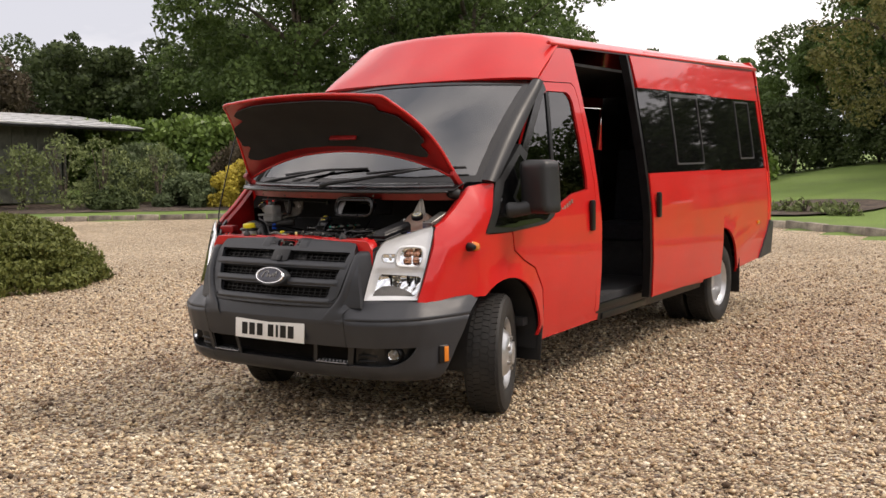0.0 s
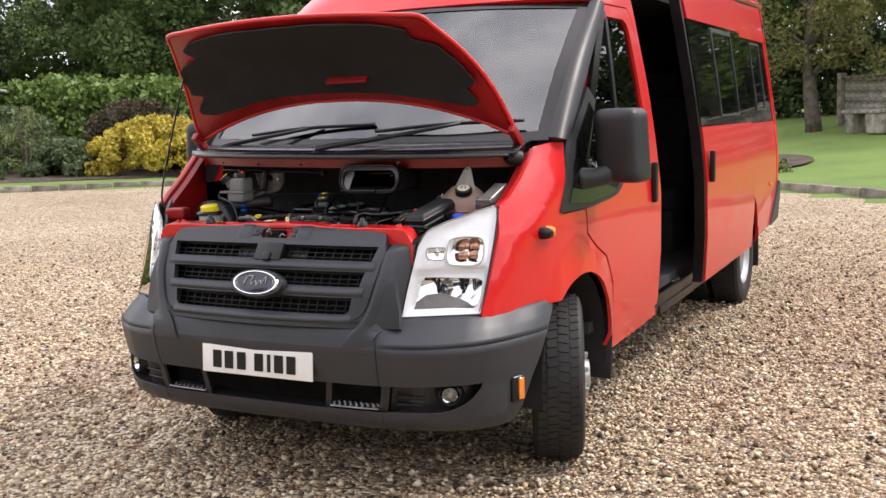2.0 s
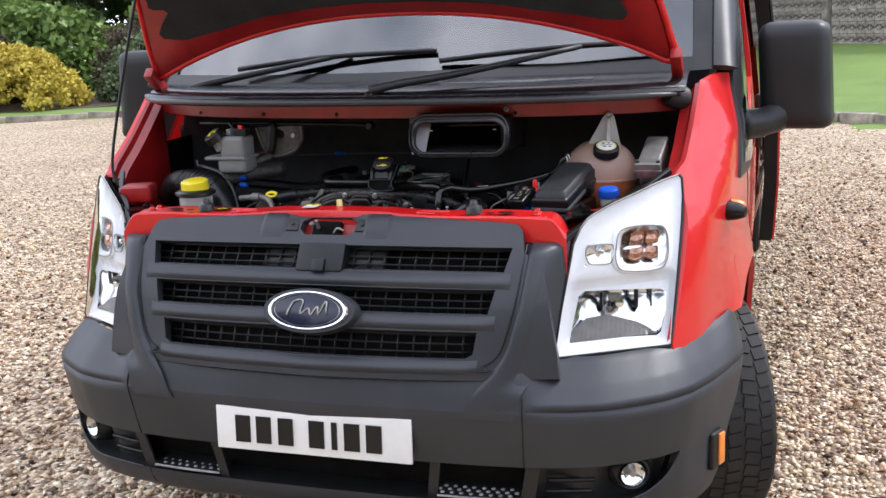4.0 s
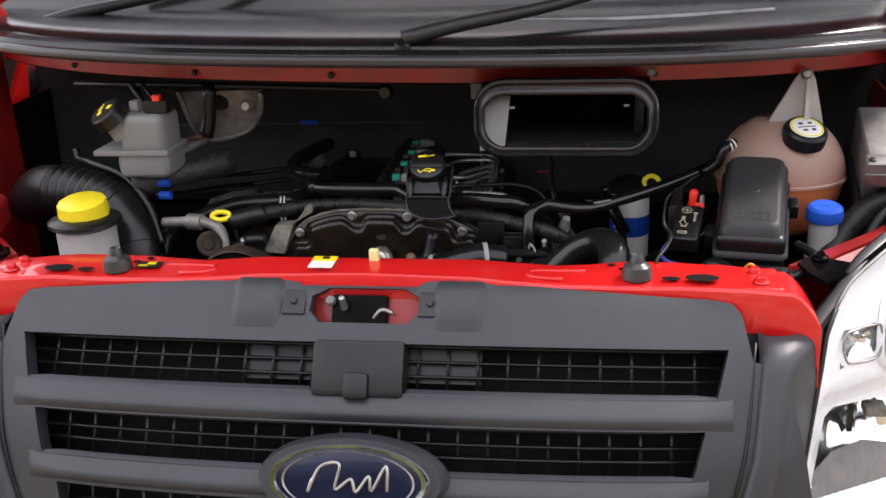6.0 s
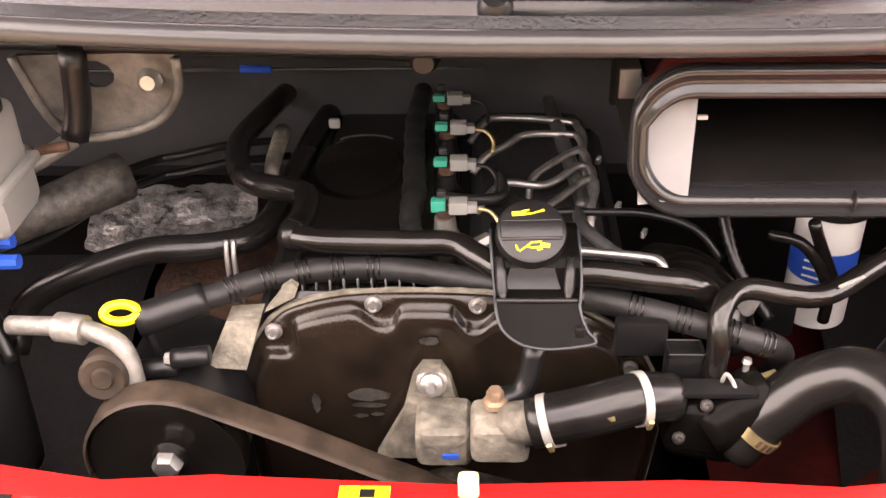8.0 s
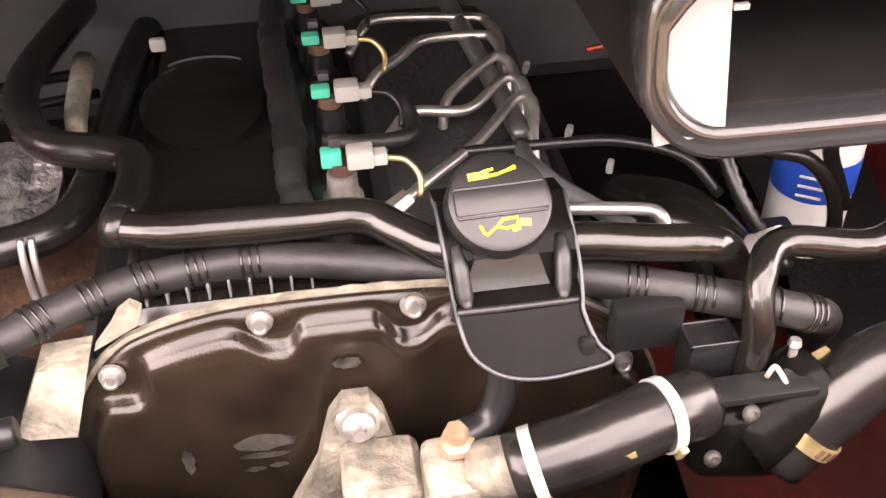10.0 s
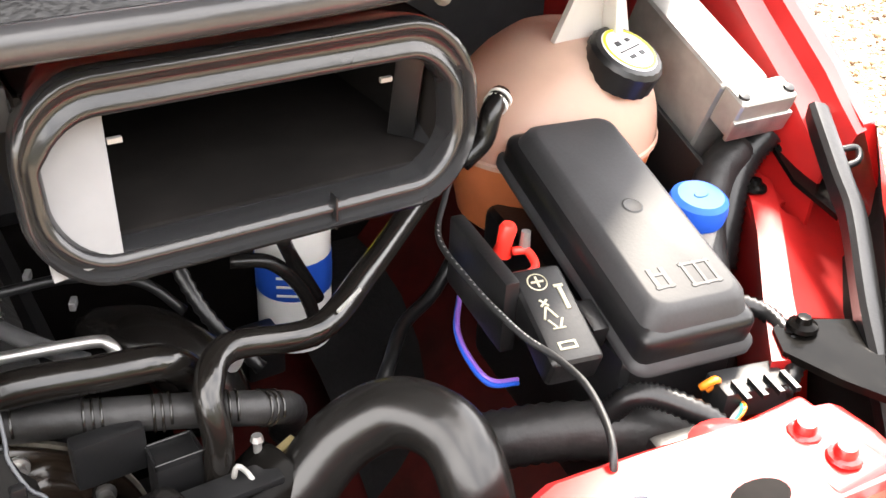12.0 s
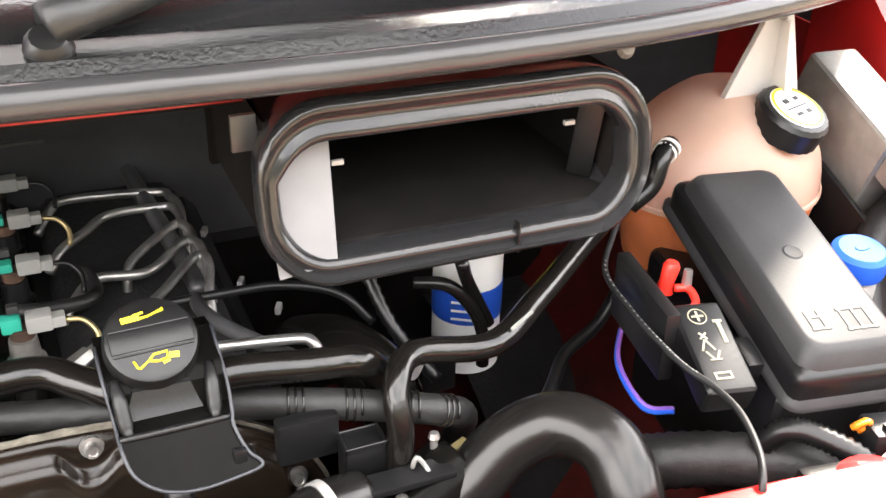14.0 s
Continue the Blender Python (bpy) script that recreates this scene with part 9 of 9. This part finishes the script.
ter = part("terminal_cover", box(0, 0, 0, 0.040, 0.084, 0.027, 0.006, 3, m=tcv), M_BLACK, bus)
part("printed_mark", lathe([(0.0066, 0.0136), (0.0070, 0.0142), (0.0077, 0.0136)], tcv @ Matrix.Translation((-0.0034, 0.0272, 0)), 20), M_SYMBOL, ter)
for px, py, sx, sy, rot in ((-0.004, 0.032, 0.012, 0.002, 0), (-0.004, 0.032, 0.002, 0.012, 0), (-0.007, 0.010, 0.010, 0.002, 40), (-0.007, 0.010, 0.010, 0.002, -50), (-0.004, 0.0, 0.002, 0.014, 25), (-0.01, 0.0, 0.002, 0.014, -25), (0.012, 0.012, 0.004, 0.024, 0), (0.012, 0.025, 0.009, 0.003, 0), (-0.004, -0.016, 0.012, 0.0015, 0), (-0.008, -0.011, 0.002, 0.010, 30), (0.0, -0.011, 0.002, 0.010, -30), (-0.004, -0.03, 0.014, 0.002, 0), (-0.004, -0.036, 0.014, 0.002, 0), (-0.011, -0.033, 0.002, 0.008, 0), (0.003, -0.033, 0.002, 0.008, 0)):
    part("printed_mark", box(0, 0, 0, sx * 0.8, sy * 0.8, 0.0008, m=tcv @ Matrix.Translation((px * 0.85, py * 0.85, 0.0138)) @ Matrix.Rotation(radians(rot), 4, "Z")), M_SYMBOL, ter)
part("terminal_wall", box(0.435, 0.465, 1.05, 0.012, 0.10, 0.06, 0.003, m=Matrix.Rotation(radians(-10), 4, "Z")), M_BLACK, ter)
part("red_terminal", lathe([(0, 0.010), (0.005, 0.0095), (0.007, 0.006), (0.006, -0.010), (0.008, -0.018)], aim((0.462, 0.474, 1.078), (0.1, -0.1, 1)), 16), M_REDP, ter)
part("terminal_strap", tube([(0.464, 0.468, 1.066), (0.474, 0.462, 1.066), (0.470, 0.446, 1.062), (0.456, 0.443, 1.06)], 0.0035, 5, 8), M_REDP, ter)
part("terminal_stud", lathe([(0, 0.016), (0.0035, 0.016), (0.0045, 0)], Matrix.Translation((0.474, 0.466, 1.066)), 10), M_STEEL, ter)
CABLE = [(0.478, 0.57, 1.085), (0.455, 0.548, 1.075), (0.427, 0.512, 1.064), (0.418, 0.455, 1.06), (0.414, 0.408, 1.06), (0.414, 0.380, 1.06), (0.419, 0.353, 1.06), (0.418, 0.323, 1.06), (0.408, 0.290, 1.056), (0.397, 0.270, 1.048), (0.396, 0.266, 1.02)]
cab = part("sensor_cable", tube(CABLE, 0.0026, 8, 8), M_RUBBER, bus, "thin black cable with pale print")
for k, p in enumerate(smooth_path(CABLE, 8)[14:44]):
    part("cable_print", box(p.x, p.y, p.z + 0.0024, 0.0012 if k % 3 else 0.0006, 0.0022, 0.0006), M_WHITE, cab)
part("cable_plug", box(0.535, 0.605, 1.06, 0.018, 0.018, 0.03, 0.003), M_BLACK, bus)
part("violet_wire", tube([(0.455, 0.518, 1.0), (0.428, 0.481, 1.0), (0.417, 0.449, 0.998), (0.419, 0.423, 0.992), (0.443, 0.420, 0.985)], 0.0021, 7, 8), M_PURPLE, bus)
part("blue_wire", tube([(0.453, 0.517, 0.9985), (0.426, 0.480, 0.9985), (0.415, 0.448, 0.9965), (0.417, 0.4215, 0.9905), (0.442, 0.418, 0.9835)], 0.0021, 7, 8), M_BLUE, bus)
part("front_loom", tube([(0.37, 0.41, 0.955), (0.40, 0.385, 0.972), (0.44, 0.365, 0.978), (0.49, 0.335, 0.98), (0.54, 0.315, 0.97)], 0.022, 10, 16, ribs=0.0015), M_WRAP, bus)
part("corrugated_loom", tube([(0.465, 0.345, 1.0), (0.476, 0.335, 1.018), (0.492, 0.32, 1.02), (0.512, 0.29, 1.012), (0.52, 0.27, 0.99)], 0.0095, 14, 12, ribs=0.0015), M_BLACK, bus)
part("corrugated_loom", tube([(0.602, 0.375, 1.035), (0.620, 0.345, 1.03), (0.605, 0.305, 1.025), (0.575, 0.288, 1.015)], 0.0075, 14, 12, ribs=0.0012), M_BLACK, bus)
cn = part("grey_connector", box(0.558, 0.305, 1.012, 0.055, 0.028, 0.024, 0.003, m=Matrix.Rotation(radians(-14), 4, "Z")), M_TRIMB, bus)
for k in range(4):
    part("connector_rib", box(0.538 + 0.013 * k, 0.2955 - 0.003 * k, 1.026, 0.004, 0.02, 0.004, m=Matrix.Rotation(radians(-14), 4, "Z")), M_BLACK, cn)
part("orange_lock", tube([(0.522, 0.317, 1.02), (0.528, 0.312, 1.028), (0.535, 0.314, 1.022), (0.53, 0.318, 1.014)], 0.003, 4, 6), M_AMBER, bus)
for k, mw in enumerate((M_WHITE, M_GREEN, M_AMBER)):
    part("loose_wire", tube([(0.515 + 0.004 * k, 0.285, 1.01), (0.53 + 0.004 * k, 0.289, 1.016), (0.545, 0.295 + 0.004 * k, 1.012)], 0.0016, 4, 6), mw, bus)
part("relay_plug", box(0.475, 0.282, 1.012, 0.05, 0.022, 0.022, 0.006, m=Matrix.Rotation(radians(-10), 4, "Z")), M_BLACK, bus)

# fuel filter
ff = part("fuel_filter", lathe([(0, 0.0), (0.036, 0.0), (0.038, -0.004), (0.038, -0.105), (0, -0.105)], Matrix.Translation((0.372, 0.66, 1.030)) @ Matrix.Diagonal((0.88, 0.88, 1.25, 1)), 28), M_LABEL, bus, "white fuel filter with blue band")
part("blue_band", lathe([(0.0338, 0.991), (0.0342, 0.990), (0.0342, 0.956), (0.0338, 0.955)], Matrix.Translation((0.372, 0.66, 0)), 28), M_BLUE, ff)
for k in range(3):
    part("label_mark", box(0.352, 0.630 - 0.0015, 0.982 - 0.009 * k, 0.020, 0.001, 0.002, m=Matrix.Rotation(radians(-32), 4, "Z")), M_LABEL, ff)
part("filter_head", lathe([(0, 0.03), (0.02, 0.03), (0.03, 0.024), (0.042, 0.01), (0.042, -0.004)], Matrix.Translation((0.372, 0.66, 1.034)) @ Matrix.Diagonal((0.9, 0.9, 0.7, 1)), 26), M_BLACK, ff)
part("priming_cap", lathe([(0.0, 0.006), (0.008, 0.006), (0.009, 0.010), (0.016, 0.010), (0.018, 0.006), (0.018, -0.01)], aim((0.407, 0.648, 1.045), (0, -0.8, 0.6)), 22), M_YELLOW, ff)
part("cap_hub", lathe([(0, 0.012), (0.007, 0.011), (0.012, 0.0085)], aim((0.407, 0.648, 1.043), (0, -0.8, 0.6)), 16), M_BLACK, ff)
for hp in ([(0.325, 0.575, 1.06), (0.341, 0.597, 1.028), (0.353, 0.597, 1.002), (0.366, 0.600, 0.975)], [(0.295, 0.61, 1.028), (0.324, 0.600, 1.024), (0.346, 0.594, 0.999), (0.360, 0.597, 0.963), (0.362, 0.60, 0.93)]):
    part("filter_hose", tube(hp, 0.0062, 6, 10), M_HOSE, ff)
part("filter_clip", box(0.312, 0.60, 0.940, 0.034, 0.03, 0.04, 0.004), M_BLACK, ff)
part("lower_hose", tube([(0.51, 0.60, 0.99), (0.470, 0.578, 0.962), (0.425, 0.556, 0.955), (0.392, 0.522, 0.95), (0.360, 0.495, 0.93)], 0.0062, 6, 10), M_BLACK, bus)
